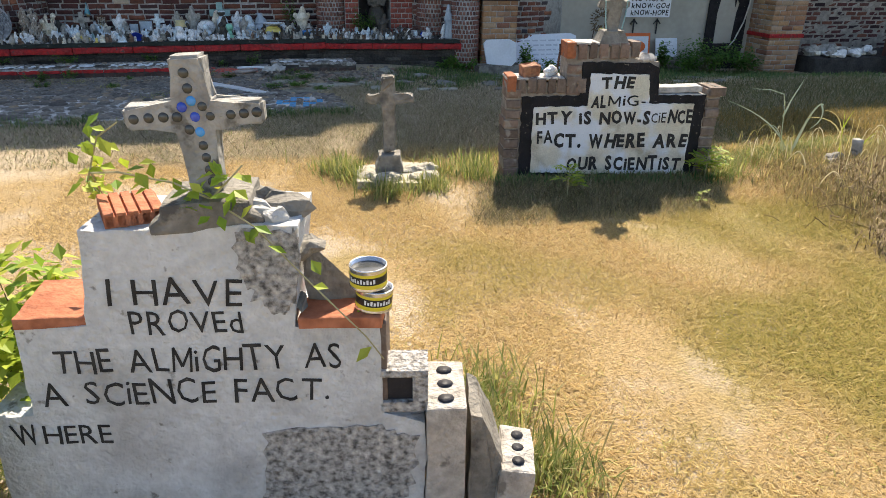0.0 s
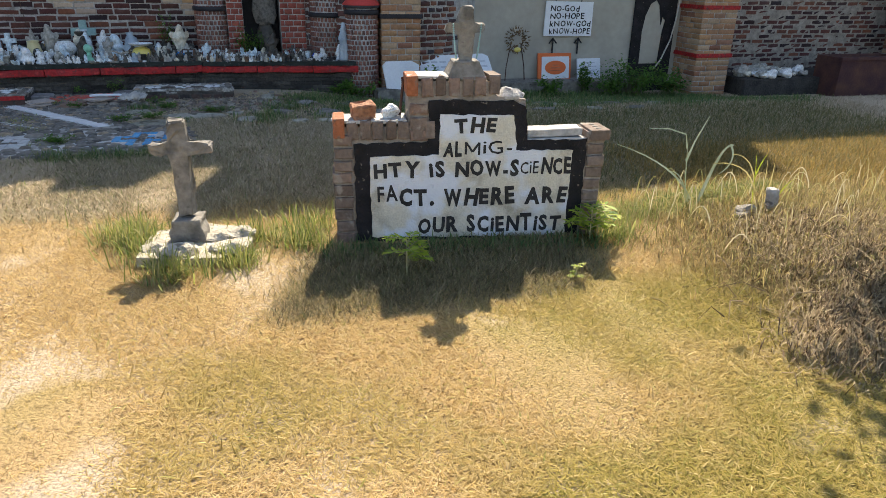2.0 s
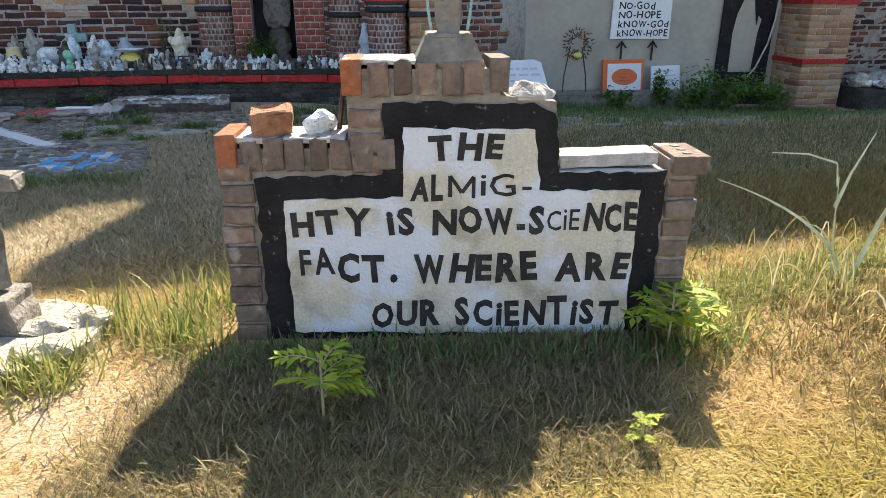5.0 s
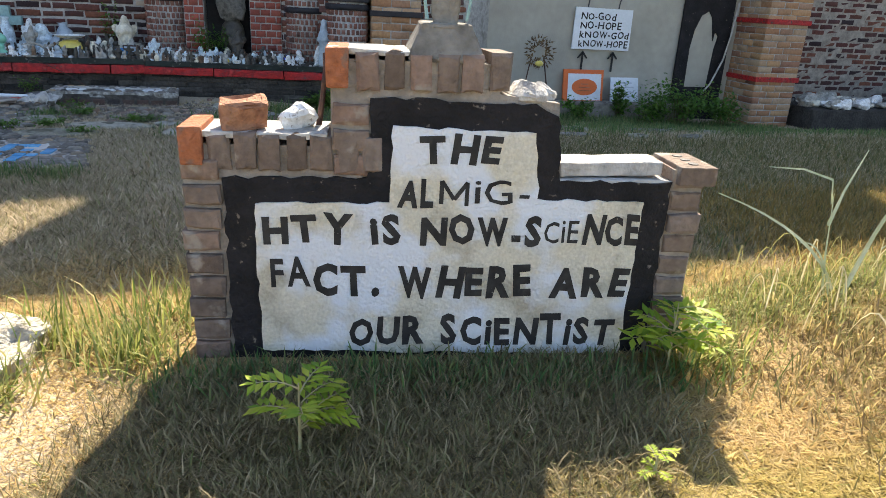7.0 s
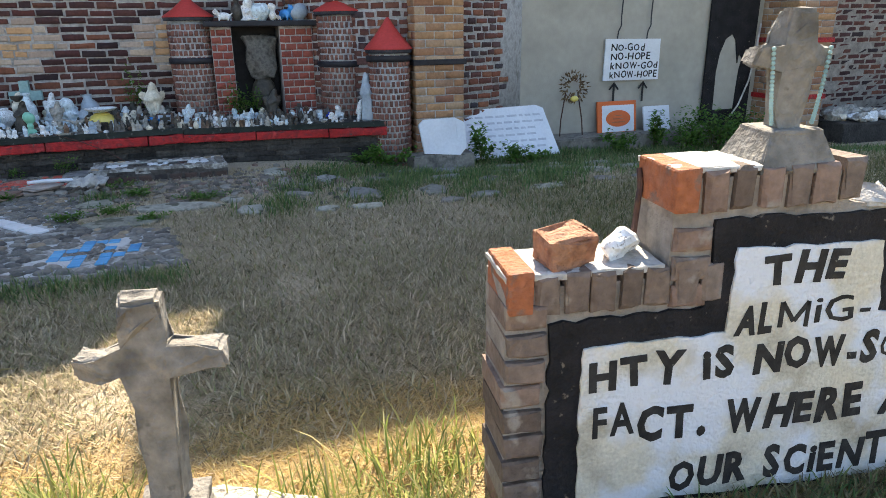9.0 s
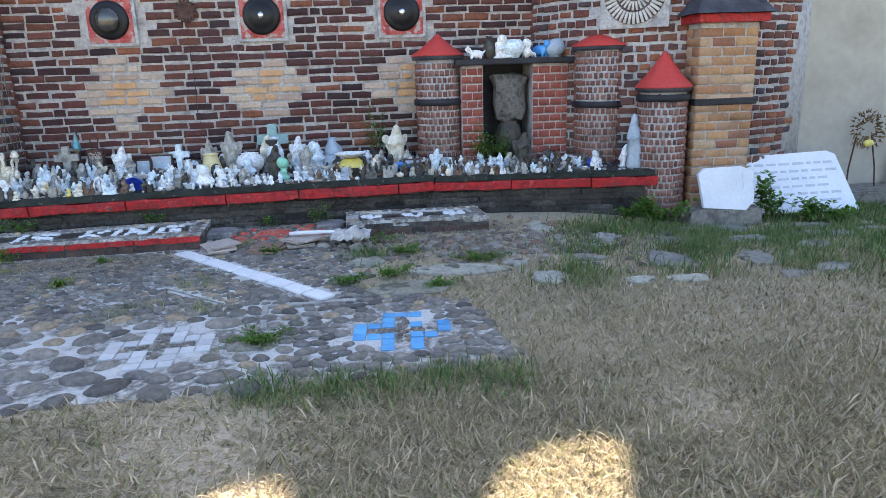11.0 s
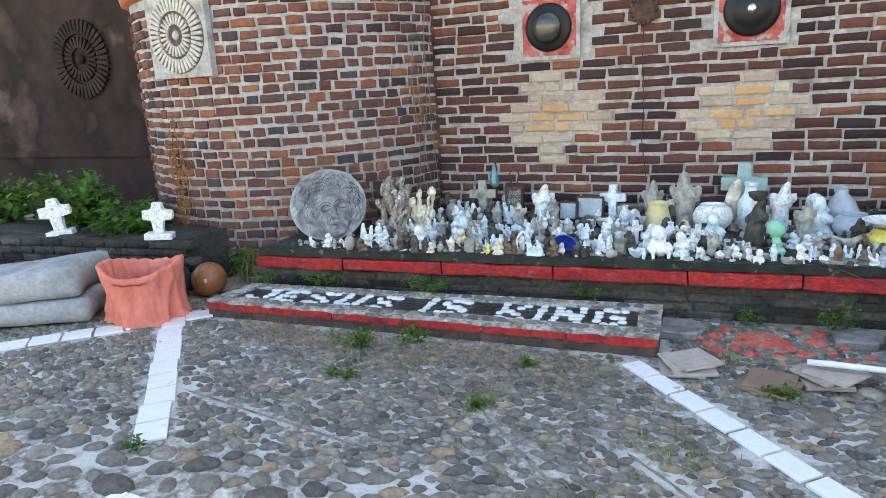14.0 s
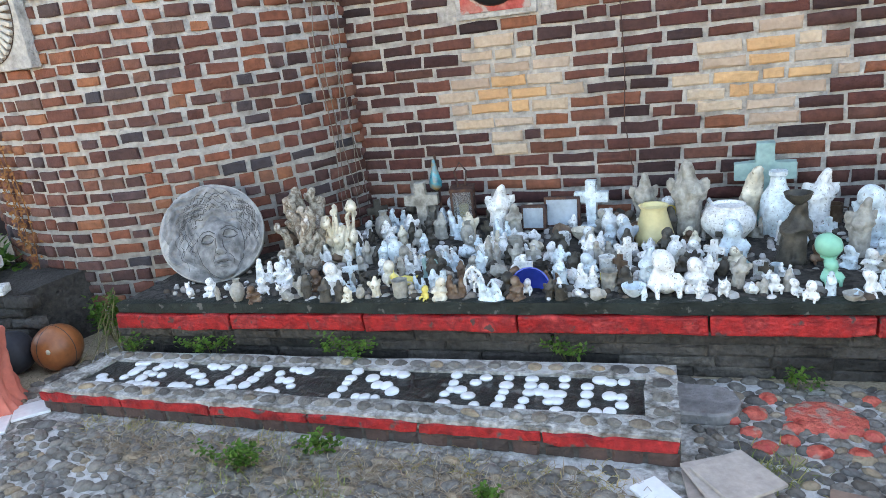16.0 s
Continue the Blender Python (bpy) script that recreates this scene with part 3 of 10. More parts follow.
def brick_meshes(lx, lz, depth, n, material, seed, worn=0.004):
    """n alike bricks with chipped edges, centred on their face at y = 0."""
    out = []
    rng = random.Random(seed)
    for i in range(n):
        bm = bmesh.new()
        c = worn * 1.5
        corners = ((-1, -1), (0, -1), (1, -1), (1, 1), (0, 1), (-1, 1))
        cut = lambda: rng.uniform(-worn, worn)
        back = [bm.verts.new((sx * lx / 2, depth, sz * lz / 2)) for sx, sz in corners]
        mid = [bm.verts.new((sx * lx / 2 + cut(), c, sz * lz / 2 + cut())) for sx, sz in corners]
        front = [bm.verts.new((sx * (lx / 2 - c * rng.uniform(0.7, 1.8)) + cut(), cut() * 0.7, sz * (lz / 2 - c * rng.uniform(0.6, 1.6)) + cut() * 0.7)) for sx, sz in corners]
        n_ = 6
        bm.faces.new((front[0], front[1], front[4], front[5]))
        bm.faces.new((front[1], front[2], front[3], front[4]))
        for k in range(n_):
            j = (k + 1) % n_
            bm.faces.new((mid[k], mid[j], front[j], front[k]))
            bm.faces.new((back[k], back[j], mid[j], mid[k]))
        me = bpy.data.meshes.new("brick")
        bmesh.ops.recalc_face_normals(bm, faces=bm.faces)
        bm.to_mesh(me)
        bm.free()
        me.materials.append(material)
        out.append(me)
    return out


def mesh_arrays(me):
    v = np.empty(len(me.vertices) * 3, np.float32)
    me.vertices.foreach_get("co", v)
    q = np.array([tuple(p.vertices) for p in me.polygons])
    return v.reshape(-1, 3), q


class Pile:
    """Alike pieces gathered into one mesh."""

    def __init__(self):
        self.v, self.f, self.n = [], [], 0

    def put(self, arrays, m):
        v, q = arrays
        a = np.array(m)
        self.v.append(v @ a[:3, :3].T + a[:3, 3])
        self.f.append(q + self.n)
        self.n += len(v)

    def make(self, name, material, parent=None, label="", category=""):
        return join_mesh(name, np.concatenate(self.v), np.concatenate(self.f), material, parent, "stuff", label, category) if self.n else None


def smooth01(a, b, t):
    t = np.clip((np.asarray(t, float) - a) / (b - a), 0, 1)
    return t * t * (3 - 2 * t)


def ground_z(x, y):
    """The lie of the ground: level lawn, falling to the building on the east, with a low mound beside the path."""
    x, y = np.asarray(x, float), np.asarray(y, float)
    z = -0.14 * smooth01(-0.6, 1.2, x) * smooth01(5.4, 7.0, y) - 0.14 * smooth01(1.5, 6.0, x) * smooth01(5.0, 7.3, y)
    z = z + 0.13 * np.exp(-(((x - 2.5) / 0.95) ** 2 + ((y - 1.25) / 0.9) ** 2) ** 1.3)
    return z


def gz(x, y):
    return float(ground_z(x, y))


# ---- ground ----
def build_ground():
    xs = np.unique(np.concatenate([np.linspace(-300, -12, 12), np.linspace(-12, 14, 105), np.linspace(14, 300, 12)]))
    ys = np.unique(np.concatenate([np.linspace(-300, -6, 12), np.linspace(-6, 9, 76), np.linspace(9, 300, 12)]))
    gx, gy = np.meshgrid(xs, ys)
    z = ground_z(gx, gy)
    near = np.exp(-((gx / 9) ** 2 + ((gy - 1) / 8) ** 2))
    lumps = 0.010 * np.sin(3.1 * gx + 0.4) * np.sin(2.7 * gy) + 0.006 * np.sin(7.3 * gx + 1.9 * gy)
    z = z + near * (lumps - 0.006) * np.where(gy < 4.1, 1, 0.3)
    verts = np.stack([gx, gy, z], -1).reshape(-1, 3)
    w, h = len(xs), len(ys)
    i = (np.arange(h - 1)[:, None] * w + np.arange(w - 1)[None]).ravel()
    quads = np.stack([i, i + 1, i + w + 1, i + w], 1)
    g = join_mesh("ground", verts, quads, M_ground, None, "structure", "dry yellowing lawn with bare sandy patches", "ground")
    for p in g.data.polygons:
        p.use_smooth = True


build_ground()

# the cobbled court
COURT = [(-1.28, 4.42), (-1.42, 5.2), (-2.0, 5.5), (-2.1, 6.3), (-2.0, 7.3), (-6.15, 7.3), (-6.25, 6.75), (-7.6, 5.7), (-7.3, 4.9), (-6.0, 4.25), (-4.2, 4.12), (-3.2, 4.3), (-2.3, 4.3)]


def inside(x, y, poly):
    hit, j = False, len(poly) - 1
    for i in range(len(poly)):
        (xi, yi), (xj, yj) = poly[i], poly[j]
        if (yi > y) != (yj > y) and x < (xj - xi) * (y - yi) / (yj - yi) + xi:
            hit = not hit
        j = i
    return hit


court_bm = bmesh.new()
prism(court_bm, COURT, -0.2, 0.004)
court = solo("pavement", court_bm, M_cobble_mortar, Matrix(), "cobbled court of river stones set in grey mortar", "pavement", "", "structure")

# ---- the building ----
WALL_Y, COURSE, BRICK = 8.5, 0.0765, 0.23
TOWERS = {"west": (-6.5, 8.9, 1.48), "east": (1.2, 8.9, 1.48)}


def building():
    # main wall core; unseen parapet, stepped with two gaps, shaped to cast yard shade
    bm = bmesh.new()
    top = [(-8.2, -0.3), (16, -0.3), (16, 5.37), (5.4, 5.37), (5.35, 6.33), (0.84, 6.33), (0.82, 5.37), (0.74, 5.13), (0.6, 5.04), (0.44, 5.05), (0.3, 5.15), (0.24, 5.48), (-0.28, 5.48), (-0.34, 5.20), (-0.46, 5.11), (-0.6, 5.13), (-0.7, 5.27), (-0.74, 5.48), (-8.2, 5.48)]
    slab_xz(bm, top, WALL_Y + 0.012, WALL_Y + 0.35)
    wall = solo("wall_north", bm, M_mortar, Matrix(), "old wall of dark red bricks with thick grey mortar", "wall", "", "structure")
    for side, (cx, cy, r) in TOWERS.items():
        bm = bmesh.new()
        lathe(bm, [(r - 0.012, -0.3), (r - 0.012, 2.9)], 72, (cx, cy, 0))
        t = solo("wall_tower_" + side, bm, M_mortar_pale, Matrix(), "rounded brick tower with pale mortar joints", "wall", "", "structure", True)
        bm = bmesh.new()
        lathe(bm, [(r + 0.0, 2.12), (r + 0.05, 2.14), (r + 0.06, 2.19), (r + 0.02, 2.22), (r - 0.03, 2.22)], 72, (cx, cy, 0))
        part("rim", bm, M_terracotta, t, "worn reddish moulded rim", True)
    # plaster wall on the east, its door and the brick wall beyond
    bm = bmesh.new()
    slab_xz(bm, [(1.37, -0.5), (6.05, -0.5), (6.05, 2.9), (1.37, 2.9)], 8.02, 8.3)
    solo("wall_plaster", bm, M_plaster, Matrix(), "plain beige-grey plastered wall", "wall", "", "structure")
    bm = bmesh.new()
    slab_xz(bm, [(6.0, -0.6), (16, -0.6), (16, 2.85), (6.0, 2.85)], 8.212, 8.6)
    solo("wall_east", bm, M_mortar_grey, Matrix.Translation((0, 0.18, 0)), "dark brick wall with white mortar joints", "wall", "", "structure")
    # stained wall on the west; unseen height set for the shade it casts
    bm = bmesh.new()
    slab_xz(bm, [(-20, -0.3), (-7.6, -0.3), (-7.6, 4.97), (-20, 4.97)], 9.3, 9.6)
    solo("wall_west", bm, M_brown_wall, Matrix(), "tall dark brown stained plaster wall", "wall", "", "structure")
    bm = bmesh.new()
    box(bm, -20, -7.5, 9.262, 9.298, 0.72, 0.8, 0.01)
    solo("trim", bm, M_brown_wall, Matrix(), "shallow plaster moulding on the brown wall", "trim", "", "structure")
    # plain walls that close the yard behind the walk
    for nm, (x0, x1, y0, y1) in {"wall_south": (-20, 16, -14.3, -14), "wall_far_east": (16, 16.3, -14, 8.6), "wall_far_west": (-20.3, -20, -14, 9.6)}.items():
        bm = bmesh.new()
        box(bm, x0, x1, y0, y1, -0.3, 2.0)
        solo(nm, bm, M_plaster, Matrix(), "plain plastered boundary wall closing the yard", "wall", "", "structure")
    return wall


WALL = building()


M_mon_dark_ = mat("dark_brown_cement", [(0.07, 0.05, 0.045), (0.13, 0.1, 0.09)], scale=12, bump=0.4, mix=0.3)


def wheel(m, r, m_plate, m_spoke, label, square=True):
    """A round relief of radiating bricks round a boss."""
    e = empty("wheel_relief", m, label, "wall relief")
    if square:
        bm = bmesh.new()
        box(bm, -r * 1.12, r * 1.12, -0.012, 0.05, -r * 1.12, r * 1.12, 0.008)
        part("backing", bm, m_plate, e, "pale mortar square")
        bm = bmesh.new()
        slab_xz(bm, [(r * math.cos(t * math.pi / 20), r * math.sin(t * math.pi / 20)) for t in range(40)], -0.017, -0.01)
        part("ground_disc", bm, M_mon_dark_, e, "dark ground between the spokes")
    for k, (ra, rb, n, w) in enumerate(((0.62, 0.99, 40, 0.075), (0.28, 0.56, 24, 0.06))):
        bm = bmesh.new()
        box(bm, ra * r, rb * r, -0.035, 0.0, -w * r * 0.62, w * r * 0.62, 0.006)
        first = part("spoke", bm, m_spoke, e)
        for i in range(n):
            o = first if i == 0 else first.copy()
            if i:
                scene.collection.objects.link(o)
            o.matrix_basis = Matrix.Rotation(2 * math.pi * (i + 0.3 * k) / n, 4, "Y")
    bm = bmesh.new()
    vs = ball(bm, (0, -0.02, 0), r * 0.13, 1, 0.7, 1)
    part("boss", bm, m_plate, e, "rounded central boss", True)
    bm = bmesh.new()
    lathe(bm, [(r * 0.6, -0.018), (r * 0.62, -0.014), (r * 0.62, 0.0), (r * 0.6, 0.0)], 32)
    o = part("ring", bm, m_plate, e)
    o.matrix_basis = Matrix.Rotation(radians(90), 4, "X")
    return e


def on_tower(side, deg, z, out=0.0):
    cx, cy, r = TOWERS[side]
    a = radians(deg)
    p = Vector((cx + (r + out) * math.cos(a), cy + (r + out) * math.sin(a), z))
    return Matrix.Translation(p) @ Matrix.Rotation(a + math.pi / 2, 4, "Z")


wheel(on_tower("west", -95, 1.83, 0.012), 0.27, M_mortar_pale, M_pale_concrete, "sun-wheel relief of radiating bricks on pale mortar")
wheel(on_tower("east", -120, 1.80, 0.012), 0.26, M_mortar_pale, M_pale_concrete, "sun-wheel relief of radiating bricks on pale mortar")
wheel(pose(-9.9, 9.29, 1.86), 0.45, M_brown_wall, M_brown_wall, "brown plaster wheel relief on the stained wall", False)


def wall_dish(x, z, r, dome):
    e = empty("wall_plaque", pose(x, WALL_Y - 0.004, z), "black round dish on a red square plaque with grey edge", "wall plaque", "plaques along the wall")
    s = r * 1.24
    bm = bmesh.new()
    box(bm, -s - 0.02, s + 0.02, -0.012, 0.06, -s - 0.02, s + 0.02, 0.006)
    part("border", bm, M_mortar_pale, e, "grey mortar border")
    bm = bmesh.new()
    box(bm, -s + 0.01, s - 0.01, -0.02, -0.005, -s + 0.01, s - 0.01, 0.004)
    part("plaque", bm, M_red_faded, e, "faded flaking red painted square")
    bm = bmesh.new()
    prof = [(r, 0.0), (r * 1.02, 0.012), (r * 0.93, 0.034), (r * 0.8, 0.03), (r * 0.66, 0.05), (r * 0.3, 0.062), (r * 0.12, 0.066)]
    lathe(bm, prof, 36)
    o = part("dish", bm, M_vinyl, e, "glossy black round dish", True)
    o.matrix_basis = Matrix.Translation((0, -0.018, 0)) @ Matrix.Rotation(radians(90), 4, "X")
    bm = bmesh.new()
    if dome:
        lathe(bm, [(r * 0.62, 0.0), (r * 0.6, 0.014), (r * 0.35, 0.03), (r * 0.1, 0.036)], 28)
        q = part("glass_lens", bm, M_dark_glass, e, "reflecting domed glass", True)
    else:
        lathe(bm, [(r * 0.19, -0.02), (r * 0.18, 0.014), (r * 0.08, 0.022)], 18)
        q = part("hub", bm, M_chrome, e, "shiny metal hub", True)
    q.matrix_basis = Matrix.Translation((0, -0.079, 0)) @ Matrix.Rotation(radians(90), 4, "X")


for k, x in enumerate((-4.14, -2.79, -1.49)):
    wall_dish(x, 1.735 + 0.01 * (k > 0), 0.168, k == 0)

# small round medallion between two plaques
med = empty("wall_medallion", pose(-3.47, WALL_Y - 0.01, 1.80), "small dark round metal medallion on the bricks", "medallion")
bm = bmesh.new()
lathe(bm, [(0.085, 0), (0.085, 0.012), (0.06, 0.02), (0.055, 0.012), (0.02, 0.016)], 24)
part("medallion_disc", bm, M_iron, med, "", True).matrix_basis = Matrix.Rotation(radians(90), 4, "X")
for k in range(16):
    bm = bmesh.new()
    ball(bm, (0.088 * math.cos(k * math.pi / 8), -0.01, 0.088 * math.sin(k * math.pi / 8)), 0.017, 1, 0.6, 1, 6, 4)
    part("bead", bm, M_iron, med, "", True)
bm = bmesh.new()
tube(bm, [(0, -0.008, -0.09), (-0.004, -0.006, -0.3), (0.01, -0.006, -0.62), (0.0, -0.006, -0.9), (0.04, -0.006, -1.2)], 0.003)
solo("hanging_wire", bm, M_iron, pose(-3.47, WALL_Y - 0.01, 1.80), "thin rusty wire hanging down the brick wall", "wire")


# ---- ledge along the wall ----
def along(p, q, t):
    return (p[0] + (q[0] - p[0]) * t, p[1] + (q[1] - p[1]) * t)


LEDGE = [((-5.88, 7.05), (-1.335, 7.39), 0.346), ((-1.352, 7.37), (0.56, 7.17), 0.338)]


def build_ledge():
    e = empty("wall_ledge", Matrix(), "long masonry ledge with a red painted edge below the brick wall", "ledge", "", "structure")
    for (a, b, zt) in LEDGE:
        back = [(b[0], 8.52), (a[0], 8.52)]
        bm = bmesh.new()
        prism(bm, [(a[0] + 0.0, a[1] + 0.075), (b[0], b[1] + 0.075), *back], -0.2, zt - 0.045)
        part("core", bm, M_dark_masonry, e)
        bm = bmesh.new()
        prism(bm, [(a[0] + 0.03, a[1] + 0.03), (b[0] - 0.005, b[1] + 0.03), *back], zt - 0.046, zt)
        bmesh.ops.subdivide_edges(bm, edges=list(bm.edges), cuts=6, use_grid_fill=True)
        roughen(bm, 0.006, 7)
        part("ledge_top", bm, M_dark_top, e, "grey-black weathered top with embedded pebbles")
        bm = bmesh.new()
        prism(bm, [(a[0] + 0.02, a[1] + 0.016), (b[0] - 0.004, b[1] + 0.016), (b[0] - 0.004, b[1] + 0.075), (a[0] + 0.02, a[1] + 0.075)], zt - 0.046, zt + 0.004)
        bmesh.ops.subdivide_edges(bm, edges=[q for q in bm.edges if q.calc_length() > 0.5], cuts=40)
        roughen(bm, 0.007, 16)
        part("lip", bm, M_black_green, e, "flaking greenish black lip")
        # the red lip in cast lengths
        L = math.dist(a, b)
        n = max(2, round(L / 0.62))
        ang = math.atan2(b[1] - a[1], b[0] - a[0])
        rng = random.Random(5)
        cuts = [0] + sorted(rng.uniform(0.9, 1.1) * L * i / n for i in range(1, n)) + [L]
        for c0, c1 in zip(cuts, cuts[1:]):
            bm = bmesh.new()
            h = rng.uniform(-0.004, 0.004)
            box(bm, c0 + 0.004, c1 - 0.004, rng.uniform(-0.006, 0.006), 0.09, zt - 0.128 + h, zt - 0.05, 0.008)
            bmesh.ops.subdivide_edges(bm, edges=[q for q in bm.edges if q.calc_length() > 0.1], cuts=5)
            roughen(bm, 0.012, 13)
            o = part("coping_block", bm, M_red_paint, e, "flaking red painted coping block")
            o.matrix_basis = Matrix.Translation((a[0], a[1], 0)) @ Matrix.Rotation(ang, 4, "Z")
        # thin dark courses of the riser
        src = brick_meshes(0.26, 0.046, 0.05, 5, M_dark_stone, 3, 0.005)
        for row in range(5):
            at = -0.13 * (row % 2)
            while at < L - 0.1:
                s = rng.uniform(0.7, 1.5)
                m = Matrix.Translation((a[0], a[1], 0)) @ Matrix.Rotation(ang, 4, "Z") @ Matrix.Translation((at + 0.13 * s + 0.06, 0.062 + rng.uniform(-0.006, 0.006), 0.0 + 0.05 * row + 0.018)) @ Matrix.Diagonal((s, 1, 1, 1))
                if at + 0.26 * s < L:
                    o = new("riser_stone", rng.choice(src))
                    o.parent = e
                    o.matrix_basis = m
                at += 0.265 * s


M_black_green = mat("greenish_black_paint", [(0.008, 0.013, 0.011), (0.02, 0.027, 0.023)], scale=9, rough=0.6, bump=0.4, mix=0.3, blotch=(0.12, 0.115, 0.105), blotch_scale=26, blotch_at=0.62)
M_dark_top = mat("weathered_ledge_top", [(0.025, 0.023, 0.021), (0.07, 0.065, 0.06), (0.016, 0.015, 0.014), (0.12, 0.11, 0.1)], scale=12, rough=0.85, bump=0.6, bscale=50, mix=0.4)
build_ledge()


def turret(x, y, z0, zb, zt, r, tip, label, pale):
    """A little round tower of header bricks with a red conical roof."""
    e = empty("brick_turret", pose(x, y, z0), label, "turret", "little round turrets on the ledge")
    bm = bmesh.new()
    lathe(bm, [(r - 0.01, 0), (r - 0.01, zt - z0)], 28)
    part("turret_core", bm, M_mortar_pale, e, "", True)
    pile, rng = Pile(), random.Random(int(x * 100) + 900)
    src = [mesh_arrays(me) for me in brick_meshes(0.033, 0.047, 0.02, 6, M_turret_brick, 8, 0.003)]
    rows = int((zt - z0) / 0.062)
    for k in range(rows):
        z = 0.035 + k * 0.062
        n = int(2 * math.pi * r / 0.05)
        for i in range(n):
            a = 2 * math.pi * (i + 0.5 * (k % 2)) / n
            m = Matrix.Rotation(a, 4, "Z") @ Matrix.Translation((r + 0.003, 0, z)) @ Matrix.Rotation(math.pi / 2, 4, "Z") @ Matrix.Diagonal((rng.uniform(0.8, 1.15), 1, rng.uniform(0.85, 1.1), 1))
            pile.put(rng.choice(src), m)
    pile.make("header_bricks", M_turret_brick, e)
    bm = bmesh.new()
    lathe(bm, [(r + 0.012, zb - z0 - 0.028), (r + 0.02, zb - z0 - 0.02), (r + 0.02, zb - z0 + 0.022), (r + 0.012, zb - z0 + 0.03)], 28)
    part("band", bm, M_black_paint, e, "black painted band", True)
    bm = bmesh.new()
    lathe(bm, [(r + 0.02, zt - z0 - 0.03), (r + 0.03, zt - z0 + 0.006), (r + 0.0, zt - z0 + 0.01)], 28)
    part("eaves_ring", bm, M_roof_slate, e, "dark eaves ring", True)
    bm = bmesh.new()
    h = tip - zt
    lathe(bm, [(r + 0.035, zt - z0 + 0.004), (r + 0.03, zt - z0 + 0.016), (r * 0.66, zt - z0 + 0.42 * h), (r * 0.3, zt - z0 + 0.75 * h), (0.012, zt - z0 + h)], 28)
    part("conical_roof", bm, M_red_roof, e, "red conical roof", True)
    return e


turret(-1.19, 8.22, 0.34, 0.92, 1.33, 0.215, 1.53, "slim brick turret with black band and red cone roof", False)
turret(0.30, 7.92, 0.34, 0.865, 1.37, 0.255, 1.57, "brick turret with black band and red cone roof", False)
turret(0.64, 7.36, -0.15, 0.93, 1.01, 0.205, 1.31, "short pale brick turret with red cone roof", True)


def niche():
    """A shrine of red brick between two turrets, with a shelf on top."""
    e = empty("brick_niche", pose(-0.5, 8.02, 0.34), "red brick niche with a black shelf on the ledge", "niche")
    for x0, x1 in ((-0.5, -0.3), (0.17, 0.5)):
        bm = bmesh.new()
        box(bm, x0, x1, 0.008, 0.48, 0, 0.9)
        part("jamb", bm, M_mortar, e)
        pile, rng = Pile(), random.Random(7)
        src = [mesh_arrays(me) for me in brick_meshes(0.1, 0.06, 0.03, 5, M_niche, 18, 0.003)]
        for k in range(12):
            n = round((x1 - x0) / 0.11)
            for i in range(n + (k % 2)):
                w = (x1 - x0) / n
                xa = x0 + (i - 0.5 * (k % 2)) * w
                lo, hi = max(x0, xa), min(x1, xa + w)
                if hi - lo < 0.02:
                    continue
                pile.put(rng.choice(src), Matrix.Translation(((lo + hi) / 2, 0.0, 0.036 + k * 0.0735)) @ Matrix.Diagonal(((hi - lo - 0.01) / 0.1, 1, 1, 1)))
        pile.make("niche_bricks", M_niche, e)
    # black back panel puts the niche's inner shade into the colour
    bm = bmesh.new()
    box(bm, -0.31, 0.18, 0.42, 0.48, 0, 0.9)
    part("back_panel", bm, M_black_paint, e)
    bm = bmesh.new()
    box(bm, -0.56, 0.56, -0.06, 0.48, 0.9, 0.955, 0.012)
    part("shelf", bm, M_black_paint, e, "black painted shelf")


M_niche = mat("niche_red_brick", [(0.24, 0.06, 0.045), (0.3, 0.085, 0.06), (0.18, 0.05, 0.04)], rand="island", mix=0.3, bump=0.4)
niche()


def pillar(name, x0, x1, y0, y1, z0, bands, cap, label):
    e = empty(name, pose(x0, y0, z0), label, "pillar")
    w, d, h = x1 - x0, y1 - y0, cap - z0
    bm = bmesh.new()
    box(bm, 0.006, w - 0.006, 0.006, d - 0.006, 0, h)
    part("pillar_core", bm, M_mortar, e)
    pile, rng = Pile(), random.Random(int(x0 * 10))
    src = [mesh_arrays(me) for me in brick_meshes(0.2, 0.066, 0.04, 6, M_buff_brick, 4, 0.003)]
    rows = int(h / COURSE)
    for face in range(4):
        L = w if face % 2 == 0 else d
        for k in range(rows):
            cuts = [0.0, 0.2, 0.4, L] if k % 2 else [0.0, 0.11, 0.31, L]
            cuts = [c for c in cuts if c < L - 0.06] + [L]
            for a, b in zip(cuts, cuts[1:]):
                loc = Matrix.Translation(((a + b) / 2, 0, COURSE * (k + 0.5))) @ Matrix.Diagonal(((b - a - 0.01) / 0.2, 1, 1, 1))
                turn = (Matrix(), Matrix.Translation((w, 0, 0)) @ Matrix.Rotation(math.pi / 2, 4, "Z"), Matrix.Translation((w, d, 0)) @ Matrix.Rotation(math.pi, 4, "Z"), Matrix.Translation((0, d, 0)) @ Matrix.Rotation(-math.pi / 2, 4, "Z"))[face]
                pile.put(rng.choice(src), turn @ Matrix.Translation((0, rng.uniform(-0.002, 0.003), 0)) @ loc)
    pile.make("pillar_bricks", M_buff_brick, e)
    for z, hh, m, lab in bands:
        bm = bmesh.new()
        box(bm, -0.022, w + 0.022, -0.022, d + 0.022, z - z0 - hh / 2, z - z0 + hh / 2, 0.008)
        part("band", bm, m, e, lab)
    return e, w, d, h


